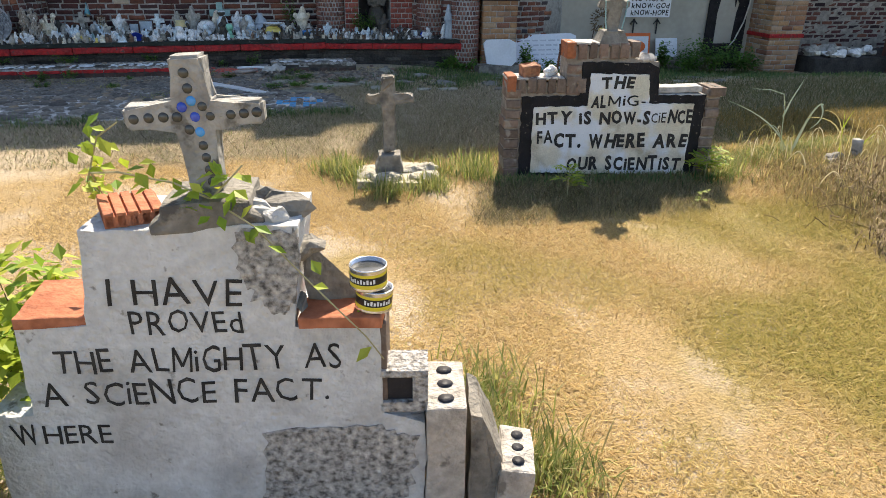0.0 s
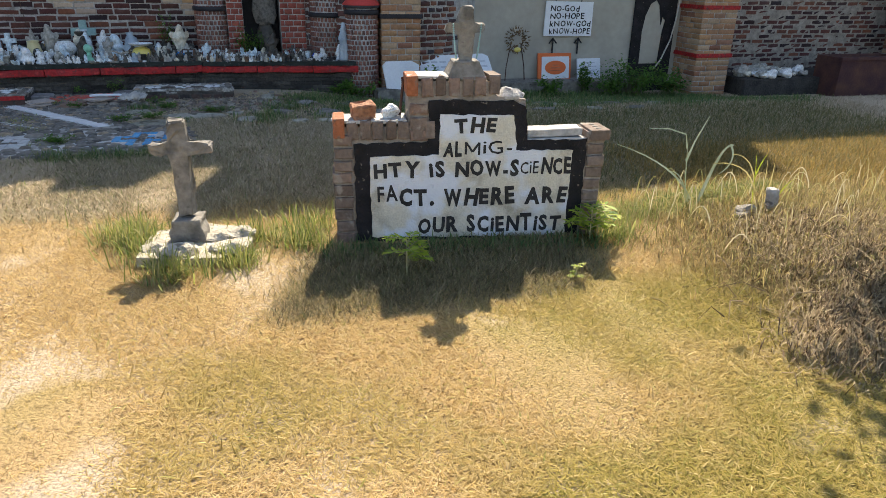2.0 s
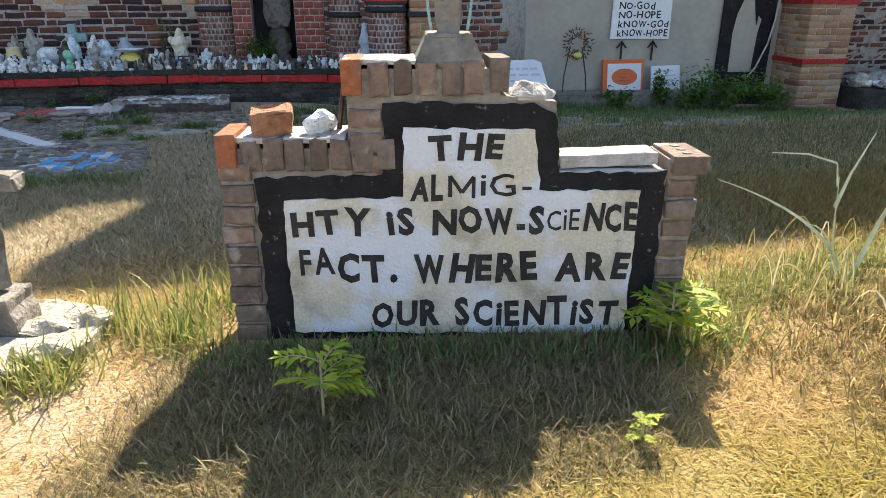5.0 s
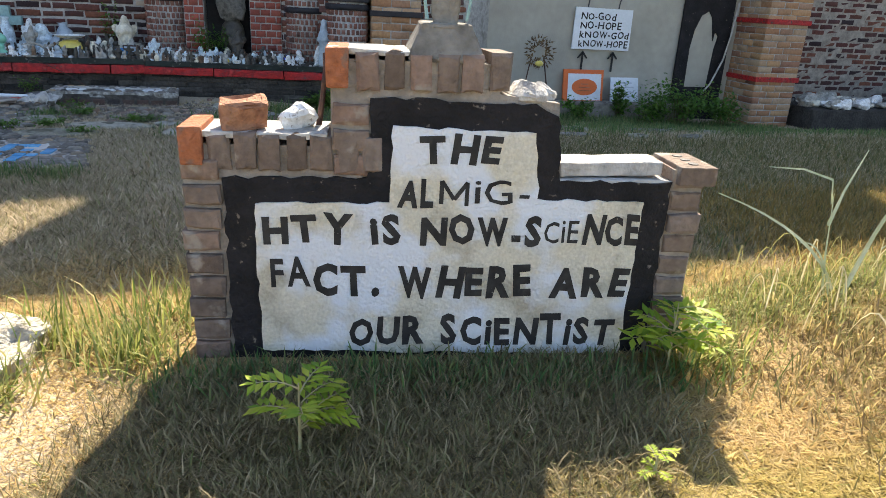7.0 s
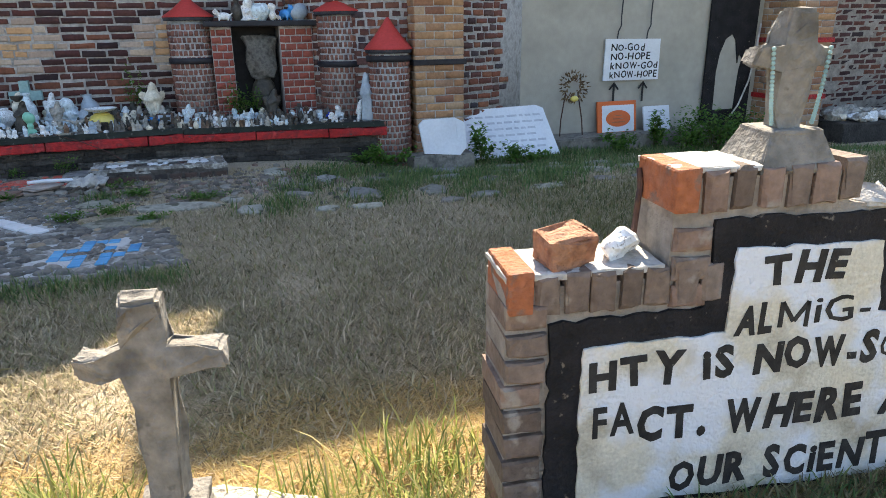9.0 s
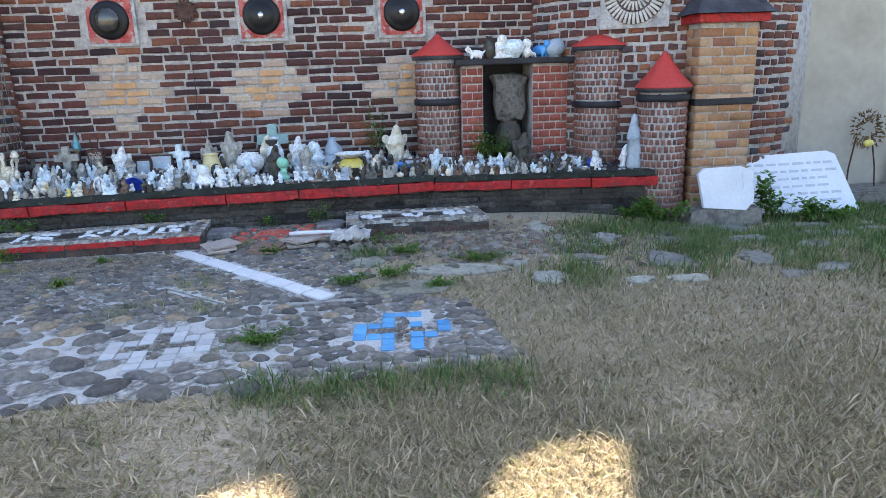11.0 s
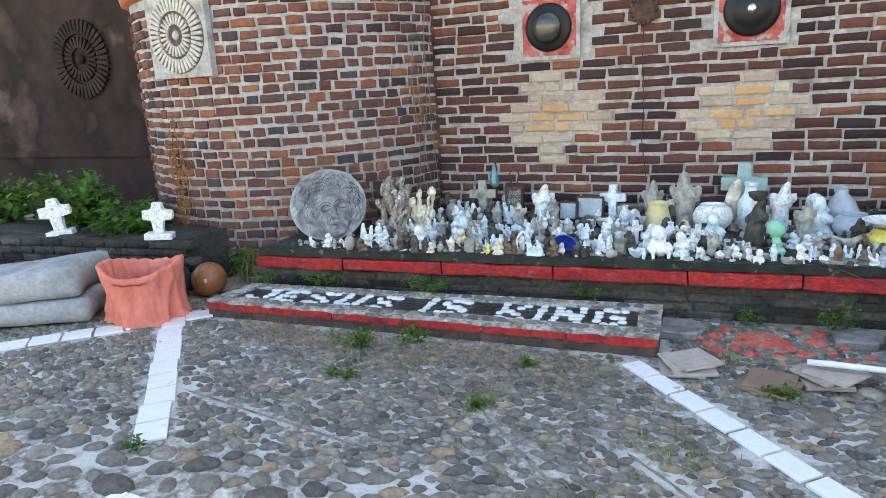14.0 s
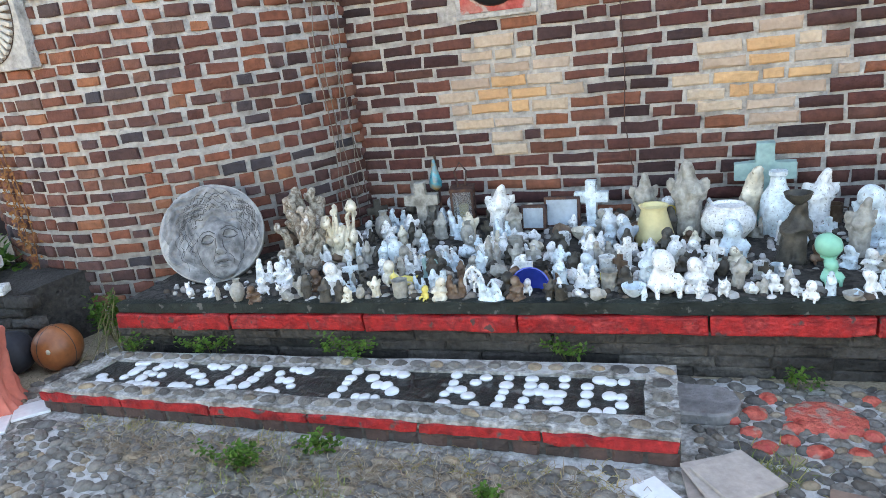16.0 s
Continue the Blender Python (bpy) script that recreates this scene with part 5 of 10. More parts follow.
def monument_scientist():
    e = empty("brick_monument", pose(0.32, 1.87, 0, 0, 0, -7.5), "stepped brick monument with white panel and hand-painted black words", "monument")
    D = 0.2
    # mortar core in steps
    bm = bmesh.new()
    slab_xz(bm, [(-0.775, -0.1), (0.75, -0.1), (0.75, 0.575), (0.29, 0.575), (0.275, 0.8), (0.1, 0.82), (0.1, 0.9), (-0.37, 0.9), (-0.37, 0.66), (-0.775, 0.66)], 0.012, D - 0.008)
    part("core", bm, M_mortar_grey, e, "grey mortar body")
    # black border and white panel as thin coats of plaster, one in front of the other
    rng = random.Random(3)

    def wavy(pts, a=0.006, step=0.03):
        out = []
        for (x0, z0), (x1, z1) in zip(pts, pts[1:] + pts[:1]):
            n = max(1, int(math.dist((x0, z0), (x1, z1)) / step))
            for i in range(n):
                t = i / n
                out.append((x0 + (x1 - x0) * t + rng.uniform(-a, a), z0 + (z1 - z0) * t + rng.uniform(-a, a)))
        return out
    bm = bmesh.new()
    slab_xz(bm, wavy([(-0.665, -0.06), (0.64, -0.06), (0.645, 0.575), (0.295, 0.58), (0.275, 0.77), (0.2, 0.795), (-0.26, 0.8), (-0.265, 0.572), (-0.665, 0.568)]), 0.0, 0.03)
    part("border", bm, M_black_worn, e, "flaking black painted border")
    bm = bmesh.new()
    slab_xz(bm, wavy([(-0.578, 0.03), (0.556, 0.0), (0.565, 0.515), (0.235, 0.52), (0.212, 0.718), (-0.2, 0.724), (-0.205, 0.502), (-0.585, 0.5)], 0.005), -0.007, 0.01)
    panel = part("panel", bm, M_white_paint, e, "patched white and cream painted panel")
    lines = [("THE", -0.118, 0.108, 0.628, 0.072, 0.034), ("AL", -0.182, -0.078, 0.498, 0.075, 0.034), ("MiG-", -0.06, 0.205, 0.505, 0.068, 0.004), ("HTY iS NO", -0.563, 0.055, 0.382, 0.082, 0.034), ("W-S", 0.063, 0.255, 0.376, 0.082, 0.034), ("CiE", 0.265, 0.37, 0.388, 0.07, 0.002), ("NCE", 0.385, 0.562, 0.385, 0.082, 0.03),
             ("FA", -0.545, -0.432, 0.243, 0.088, 0.018), ("CT. WHERE ARE", -0.425, 0.545, 0.218, 0.092, 0.034), ("OUR SCiENTiST", -0.32, 0.525, 0.05, 0.092, 0.03)]
    for i, (t, a, b, z, h, bold) in enumerate(lines):
        lettering(panel, t, a, b, z, h, -0.007, M_letter, bold * 1.3, 40 + i, -0.012 if i > 6 else 0.0)
    # bricks: side columns, soldier rows, small stack
    head = brick_meshes(0.1, 0.058, 0.19, 6, M_mon_brick, 61, 0.004)
    sold = brick_meshes(0.06, 0.1, 0.19, 6, M_mon_brick, 62, 0.005)
    for k in range(9):
        z = 0.0 + 0.07 * k
        for x in (-0.73, 0.7):
            if x < 0 or k < 9:
                shared("brick", rng.choice(head), e, Matrix.Translation((x + rng.uniform(-0.006, 0.006), rng.uniform(-0.012, 0.004), z + 0.03)) @ Matrix.Rotation(rng.uniform(-0.03, 0.03), 4, "Y"))
    for i in range(8):
        if i == 0:
            continue
        shared("brick", rng.choice(sold), e, Matrix.Translation((-0.745 + 0.07 * i, rng.uniform(-0.01, 0.004), 0.645 + rng.uniform(-0.008, 0.004))))
    for k in range(3):
        for x in (-0.315,):
            shared("brick", rng.choice(head), e, Matrix.Translation((x, rng.uniform(-0.008, 0.004), 0.61 + 0.072 * k)))
    for i in range(1, 7):
        if -0.345 + 0.073 * i < 0.1:
            shared("brick", rng.choice(sold), e, Matrix.Translation((-0.345 + 0.073 * i, rng.uniform(-0.008, 0.004), 0.875 + rng.uniform(-0.006, 0.006))))
    for x, z in ((-0.745, 0.655), (-0.352, 0.875)):
        bm = bmesh.new()
        box(bm, -0.03, 0.03, -0.015, 0.18, -0.05, 0.055, 0.006)
        roughen(bm, 0.003, 30)
        part("orange_brick", bm, M_orange, e, "clean orange brick on end").matrix_basis = Matrix.Translation((x, 0, z))
    # pale dust and mortar on the tops
    for x0, x1, z in ((-0.78, -0.38, 0.69), (-0.38, -0.16, 0.922), (0.29, 0.72, 0.575)):
        bm = bmesh.new()
        box(bm, x0, x1, 0.004, D - 0.01, z - 0.01, z + 0.006, 0.004)
        bmesh.ops.subdivide_edges(bm, edges=[q for q in bm.edges if q.calc_length() > 0.1], cuts=7)
        roughen(bm, 0.008, 25)
        part("mortar_top", bm, M_pale_concrete, e, "crumbling pale mortar bed")
    # broken corner
    bm = bmesh.new()
    ball(bm, (0.2, 0.09, 0.81), 0.09, 0.9, 0.9, 0.42, 14, 10)
    roughen(bm, 0.03, 18)
    part("broken_corner", bm, M_pale_concrete, e, "crumbled pale mortar corner")
    # cap under the cross
    bm = bmesh.new()
    vs = box(bm, -0.165, 0.05, 0.0, 0.19, 0.9, 1.0, 0.012)
    for v in bm.verts:
        if v.co.z > 0.95:
            v.co.x = -0.055 + (v.co.x + 0.055) * 0.68
            v.co.y = 0.095 + (v.co.y - 0.095) * 0.7
    bmesh.ops.subdivide_edges(bm, edges=list(bm.edges), cuts=2)
    roughen(bm, 0.006, 20)
    part("cap", bm, M_concrete, e, "sloping cement cap")
    # three-hole brick lying on the right shoulder
    bm = bmesh.new()
    box(bm, 0.655, 0.77, -0.03, 0.18, 0.575, 0.632, 0.004)
    part("shoulder_brick", bm, M_mon_brick, e)
    # black discs stand in for the shade inside the core holes
    for k in range(3):
        bm = bmesh.new()
        lathe(bm, [(0.016, 0.633), (0.016, 0.6345)], 14, (0.712, 0.02 + 0.055 * k, 0))
        part("core_hole", bm, M_black_paint, e, "black disc for the shade inside a core hole")
    # cross, rubble and slab rest on it
    c = solo("stone_cross", cross_bm(0.036, 0.03, 0.275, 0.145, 0.19, 0.115, 0.1, -0.012, 0.016), M_concrete, pose(0.32, 1.87, 0, 0, 0, -7.5) @ pose(-0.055, 0.095, 1.0), "rough grey cement cross standing on the monument cap", "cross")
    base = pose(0.32, 1.87, 0, 0, 0, -7.5)
    bm = bmesh.new()
    box(bm, -0.06, 0.06, -0.05, 0.06, 0, 0.075, 0.012)
    bmesh.ops.subdivide_edges(bm, edges=list(bm.edges), cuts=2)
    roughen(bm, 0.016, 16)
    solo("broken_brick", bm, M_dull_brick, base @ pose(-0.61, 0.075, 0.696, 3, -4, 12), "broken orange brick lying on the monument step", "brick")
    bm = bmesh.new()
    ball(bm, (0, 0, 0.032), 0.046, 1.1, 0.8, 0.75, 10, 7)
    roughen(bm, 0.026, 20)
    solo("white_stone", bm, M_ceramic[0], base @ pose(-0.475, 0.09, 0.69, 0, 8, 20), "chunk of pale stone on the monument step", "stone")
    bm = bmesh.new()
    box(bm, 0, 0.33, 0, 0.11, 0, 0.042, 0.006)
    bmesh.ops.subdivide_edges(bm, edges=[q for q in bm.edges if q.calc_length() > 0.09], cuts=6)
    roughen(bm, 0.005, 20)
    solo("stone_slab", bm, M_pale_concrete, base @ pose(0.3, 0.02, 0.585, 0, -1, 3), "pale weathered slab lying on the monument shoulder", "slab")
    bm = bmesh.new()
    tube(bm, [(-0.41, 0.13, 0.69), (-0.4, 0.14, 0.76), (-0.388, 0.15, 0.86), (-0.39, 0.16, 0.9)], 0.009, 0.007)
    solo("iron_rod", bm, M_iron, base, "rusty iron rod leaning on the monument stack", "rod")
    for s in (-1, 1):
        bm = bmesh.new()
        for k in range(22):
            t = k / 21
            ball(bm, (s * (0.075 - 0.02 * t) - 0.055, 0.06, 1.185 - 0.17 * t - 0.02 * math.sin(3 * t)), 0.0055, 1, 1, 1, 6, 4)
        solo("bead_string", bm, M_teal, base, "string of turquoise beads hanging on the cross arm", "beads", "bead strings on the cross")


monument_scientist()


def small_cross():
    e = empty("grave_cross", pose(-1.26, 2.14, 0, 0, 0, -7.5), "weathered grey concrete grave cross on a broken stone base", "grave cross")
    bm = cross_bm(0.042, 0.035, 0.705, 0.525, 0.582, 0.15, 0.165, 0.18, 0.02)
    for v in bm.verts:
        v.co.x += 0.022 + 0.0 * v.co.z
    part("cross", bm, M_concrete, e, "rough eroded concrete cross")
    bm = bmesh.new()
    box(bm, -0.075, 0.115, -0.08, 0.08, 0.03, 0.17, 0.012)
    bmesh.ops.subdivide_edges(bm, edges=list(bm.edges), cuts=3, use_grid_fill=True)
    for v in bm.verts:
        if v.co.z > 0.12:
            v.co.x = 0.02 + (v.co.x - 0.02) * 0.82
    roughen(bm, 0.010, 16)
    part("pedestal", bm, M_concrete, e, "square concrete pedestal")
    bm = bmesh.new()
    prism(bm, [(-0.2, -0.28), (0.22, -0.3), (0.36, -0.12), (0.36, 0.1), (0.1, 0.2), (-0.2, 0.12)], -0.03, 0.045)
    bmesh.ops.subdivide_edges(bm, edges=list(bm.edges), cuts=5, use_grid_fill=True)
    bmesh.ops.triangulate(bm, faces=[f for f in bm.faces if len(f.verts) > 4])
    roughen(bm, 0.014, 9)
    part("base_slab", bm, M_tan_stone, e, "cracked pale base slab")
    rng = random.Random(2)
    for x, y, r in ((0.25, -0.18, 0.09), (0.17, -0.02, 0.08), (0.28, 0.03, 0.08), (0.0, -0.2, 0.1), (-0.13, -0.15, 0.07)):
        bm = bmesh.new()
        ball(bm, (0, 0, 0), r, 1.1, 0.85, 0.32, 10, 6)
        roughen(bm, 0.02, 20)
        part("rubble_stone", bm, M_tan_stone, e, "broken pale stone").matrix_basis = Matrix.Translation((x, y, 0.05))


small_cross()


def monument_proved():
    P = pose(-2.155, -0.957, 0, 0, 0, -10.3)
    e = empty("stucco_monument", P, "stepped grey-white stucco monument with hand-painted black words", "monument")
    D = 0.24
    rng = random.Random(9)
    bm = bmesh.new()
    pts = [(-0.56, -0.1), (0.54, -0.1), (0.545, 0.34), (0.435, 0.375), (0.43, 0.63), (0.225, 0.63), (0.25, 0.895), (-0.238, 0.882), (-0.265, 0.64), (-0.434, 0.63), (-0.445, 0.378), (-0.56, 0.378)]
    fine = []
    for (x0, z0), (x1, z1) in zip(pts, pts[1:] + pts[:1]):
        n = max(1, int(math.dist((x0, z0), (x1, z1)) / 0.04))
        fine += [(x0 + (x1 - x0) * i / n + rng.uniform(-0.004, 0.004), z0 + (z1 - z0) * i / n + rng.uniform(-0.004, 0.004)) for i in range(n)]
    slab_xz(bm, fine, 0.0, D)
    body = part("body", bm, M_grey_stucco, e, "whitewashed grey stucco")
    # rough unpainted patches, a coat of coarse render
    for quad, seed in (([(0.11, 0.09), (0.5, 0.09), (0.53, 0.3), (0.4, 0.335), (0.13, 0.32)], 1), ([(0.13, 0.72), (0.19, 0.66), (0.24, 0.7), (0.245, 0.88), (0.11, 0.88), (0.1, 0.8)], 2)):
        q = random.Random(seed)
        out = []
        for (x0, z0), (x1, z1) in zip(quad, quad[1:] + quad[:1]):
            out += [(x0 + (x1 - x0) * i / 7 + q.uniform(-0.012, 0.012), z0 + (z1 - z0) * i / 7 + q.uniform(-0.012, 0.012)) for i in range(7)]
        bm = bmesh.new()
        slab_xz(bm, out, -0.004, 0.01)
        part("bare_patch", bm, M_rough_stucco, e, "coarse pitted bare render")
    for i, (t, a, b, z, h, w) in enumerate((("I HAVE", -0.204, 0.107, 0.69, 0.075, 1), ("PROVEd", -0.162, 0.104, 0.615, 0.062, 1), ("THE ALMiGHTY AS", -0.364, 0.335, 0.505, 0.07, 1), ("A SCiENCE FACT.", -0.409, 0.298, 0.41, 0.07, 1), ("WHERE", -0.503, -0.262, 0.29, 0.062, 1))):
        lettering(body, t, a, b, z, h, 0.0, M_letter, -0.004, 80 + i, 0.01)
    # crumbled top corner
    for c, r in (((0.2, 0.12, 0.9), 0.075), ((0.24, 0.1, 0.8), 0.05), ((0.235, 0.05, 0.68), 0.035), ((0.12, 0.15, 0.91), 0.06)):
        bm = bmesh.new()
        ball(bm, c, r, 1, 1, 0.6, 10, 7)
        roughen(bm, 0.03, 20)
        part("crumbled_mortar", bm, M_concrete, e, "crumbled grey mortar")
    for c, r in (((0.14, 0.06, 0.905), 0.045), ((0.19, 0.04, 0.9), 0.035), ((0.1, 0.07, 0.9), 0.04), ((0.225, 0.06, 0.885), 0.03)):
        bm = bmesh.new()
        ball(bm, c, r, 1.2, 0.9, 0.6, 10, 7)
        roughen(bm, 0.02, 26)
        part("pale_rubble", bm, M_pale_concrete, e, "pale broken stone bedded in the corner")
    # brick ends at the right edge
    bm = bmesh.new()
    box(bm, 0.428, 0.446, 0.01, D - 0.02, 0.35, 0.63, 0.004)
    part("edge_bricks", bm, M_mon_brick, e)
    # things that rest on it
    cr = empty("marble_cross", P @ pose(0.04, 0.10, 0.885, 0, -2.5, 4), "grey cement cross studded with coloured glass marbles", "cross")
    bm = cross_bm(0.036, 0.032, 0.37, 0.215, 0.268, 0.15, 0.15, 0.03, 0.004)
    shaft = part("cross", bm, M_mid_concrete, cr, "rough pale cement cross")
    bm = bmesh.new()
    box(bm, -0.12, 0.13, -0.1, 0.09, -0.01, 0.062, 0.012)
    bmesh.ops.subdivide_edges(bm, edges=list(bm.edges), cuts=2, use_grid_fill=True)
    for v in bm.verts:
        if v.co.z > 0.03:
            v.co.x *= 0.78
    roughen(bm, 0.01, 18)
    part("foot", bm, M_concrete, cr, "sloping concrete foot")
    stones = [(-0.128, 0.241, 0), (-0.096, 0.242, 0), (-0.065, 0.242, 0), (-0.036, 0.241, 0), (0.036, 0.24, 0), (0.08, 0.241, 0), (0.108, 0.242, 0), (0.136, 0.243, 0), (-0.006, 0.335, 0), (-0.003, 0.302, 0), (0.0, 0.275, 2), (-0.022, 0.262, 1), (0.022, 0.262, 0), (0.003, 0.24, 1), (0.008, 0.206, 2), (-0.014, 0.212, 0), (0.01, 0.175, 0), (0.012, 0.147, 0), (0.014, 0.118, 0), (0.016, 0.09, 0)]
    for x, z, c in stones:
        bm = bmesh.new()
        ball(bm, (x, -0.031, z), 0.0115, 1, 0.5, 1, 12, 8)
        part("glass_marble", bm, (M_dark_glass, M_cobalt, M_azure)[c], shaft, ("dark glass marble", "cobalt blue glass marble", "bright blue glass marble")[c], True)
    for x, y, z, rx, ry, rz, w, d, lab in ((-0.155, 0.1, 0.884, 0, 2, 28, 0.13, 0.16, "grooved terracotta brick on the stucco monument"), (-0.355, 0.1, 0.633, 2, 2, 6, 0.17, 0.2, "flat terracotta tile on the monument step"), (0.345, 0.085, 0.633, 0, -2, -4, 0.2, 0.2, "dark red terracotta tile on the monument step")):
        bm = bmesh.new()
        if lab.startswith("grooved"):
            for k in range(5):
                box(bm, -w / 2 + k * w / 5, -w / 2 + (k + 0.82) * w / 5, -d / 2, d / 2, 0, 0.034, 0.003)
            box(bm, -w / 2, w / 2, -d / 2, d / 2, 0, 0.027)
        else:
            box(bm, -w / 2, w / 2, -d / 2, d / 2, 0, 0.03, 0.004)
            bmesh.ops.subdivide_edges(bm, edges=[q for q in bm.edges if q.calc_length() > 0.1], cuts=4)
            roughen(bm, 0.004, 20)
        solo("terracotta_tile", bm, M_terracotta, P @ pose(x, y, z, rx, ry, rz), lab, "tile")
    # broken roof tile standing behind the cans
    bm = bmesh.new()
    pts = [(-0.05, 0.0), (0.09, 0.0), (0.1, 0.02), (0.02, 0.04), (-0.02, 0.13), (-0.06, 0.15)]
    slab_xz(bm, pts, -0.02, 0.02)
    bmesh.ops.triangulate(bm, faces=list(bm.faces))
    bmesh.ops.subdivide_edges(bm, edges=list(bm.edges), cuts=2)
    roughen(bm, 0.01, 20)
    solo("broken_tile", bm, M_concrete, P @ pose(0.3, 0.1, 0.66, -8, 0, 5), "broken grey shard standing on the monument step", "shard")
    for k, (dx, z, rz) in enumerate(((0.01, 0.668, 20), (0.0, 0.727, -14))):
        c = empty("food_can", P @ pose(0.405 + dx, 0.035, z, 0, 0 if k else 5, rz), "empty food can with black and yellow label" if k else "lower food can with black and yellow label, partly crushed", "can", "stacked food cans")
        r, h = 0.0455, 0.055
        bm = bmesh.new()
        lathe(bm, [(r, 0), (r * 1.015, 0.002), (r * 0.985, 0.006), (r * 0.985, h - 0.006), (r * 1.015, h - 0.003), (r * 1.01, h), (r * 0.95, h), (r * 0.94, h - 0.012), (0.002, h - 0.013)], 30)
        body = part("can_body", bm, M_chrome, c, "metal can with rolled rims", True)
        for z0, z1, m in ((0.007, 0.017, M_label_yellow), (0.017, 0.036, M_label_black), (0.036, 0.043, M_label_yellow)):
            bm = bmesh.new()
            lathe(bm, [(r * 0.988, z0), (r * 0.992, z0 + 0.0005), (r * 0.992, z1 - 0.0005), (r * 0.988, z1)], 30, caps=False)
            part("label_band", bm, m, body, "", True)
        # dark disc puts the shade of the empty can into the colour
        bm = bmesh.new()
        lathe(bm, [(r * 0.94, h - 0.011), (r * 0.9, h - 0.0105)], 30)
        part("can_inside_shade", bm, M_dark_glass, c, "dark disc for the shaded empty inside", True)
        for q in range(9):
            bm = bmesh.new()
            box(bm, r * 0.99, r * 0.998, -0.0025, 0.0025, 0.021, 0.032 - 0.003 * (q % 2))
            part("label_mark", bm, M_sign, body, "pale label lettering mark").matrix_basis = Matrix.Rotation(radians(-135 + 10 * q), 4, "Z")
    # hollow blocks on the right
    blk = empty("concrete_block", P @ pose(0.545, -0.02, 0.03), "grey concrete block with three round core holes, stacked", "block", "blocks beside the monument")
    bm = bmesh.new()
    box(bm, 0.0, 0.105, 0.0, 0.22, 0.0, 0.37, 0.006)
    bmesh.ops.subdivide_edges(bm, edges=[q for q in bm.edges if q.calc_length() > 0.1], cuts=3)
    roughen(bm, 0.004, 25)
    part("block_body", bm, M_tan_block, blk)
    # no open holes: their inner shade is put into flat black discs
    for k in range(3):
        bm = bmesh.new()
        lathe(bm, [(0.022, 0.366), (0.0215, 0.3738)], 10, (0.052, 0.04 + 0.065 * k, 0), 1.0, 0.85)
        part("core_hole", bm, M_black_paint, blk, "black disc for the shade inside a core hole", True)
    b2 = empty("broken_block", P @ pose(0.665, 0.02, 0.0), "broken concrete block propped beside the monument", "block", "blocks beside the monument")
    bm = bmesh.new()
    slab_xz(bm, [(0, 0), (0.09, 0), (0.09, 0.2), (0.03, 0.33), (0, 0.34)], 0, 0.2)
    bmesh.ops.triangulate(bm, faces=list(bm.faces))
    bmesh.ops.subdivide_edges(bm, edges=list(bm.edges), cuts=2)
    roughen(bm, 0.01, 16)
    part("block_body", bm, M_concrete, b2)
    b3 = empty("hollow_brick", P @ pose(0.735, -0.01, 0.0, 0, 4, -6), "pale hollow brick standing in the grass", "block", "blocks beside the monument")
    bm = bmesh.new()
    box(bm, 0, 0.095, 0, 0.2, 0, 0.185, 0.008)
    bmesh.ops.subdivide_edges(bm, edges=[q for q in bm.edges if q.calc_length() > 0.1], cuts=3)
    roughen(bm, 0.008, 18)
    part("block_body", bm, M_tan_block, b3)
    # black discs again in place of open, shaded holes
    for k in range(3):
        bm = bmesh.new()
        lathe(bm, [(0.018, 0.181), (0.0175, 0.1895)], 10, (0.048, 0.045 + 0.055 * k, 0))
        part("core_hole", bm, M_black_paint, b3, "black disc for the shade inside a core hole", True)
    bh = empty("hollow_block", P @ pose(0.425, 0.0, 0.375), "rough hollow concrete block with square dark hole", "block", "blocks beside the monument")
    bm = bmesh.new()
    box(bm, 0.0, 0.125, 0.02, 0.1, 0.0, 0.125)
    box(bm, 0.0, 0.125, 0.0, 0.02, 0.105, 0.125, 0.003)
    box(bm, 0.0, 0.125, 0.0, 0.02, 0.0, 0.03, 0.003)
    box(bm, 0.085, 0.125, 0.0, 0.02, 0.03, 0.105, 0.003)
    part("block_body", bm, M_rough_stucco, bh)
    # black panel set in for the shade within the hole
    bm = bmesh.new()
    box(bm, 0.005, 0.085, 0.016, 0.0195, 0.03, 0.105)
    part("hole", bm, M_black_paint, bh, "black panel for the shade inside the square hole")


monument_proved()


# ---- plinths with letters of bottle bottoms ----
DOTS = {"J": ["..##", "...#", "...#", "#..#", ".##."], "E": ["####", "#...", "###.", "#...", "####"], "S": [".###", "#...", ".##.", "...#", "###."], "U": ["#..#", "#..#", "#..#", "#..#", ".##."],
        "I": ["#", "#", "#", "#", "#"], "K": ["#..#", "#.#.", "##..", "#.#.", "#..#"], "N": ["#..#", "##.#", "####", "#.##", "#..#"], "G": [".###", "#...", "#.##", "#..#", ".##."], " ": ["..", "..", "..", "..", ".."], ":": ["....", "##.#", "##.#", ".##.", "...."]}


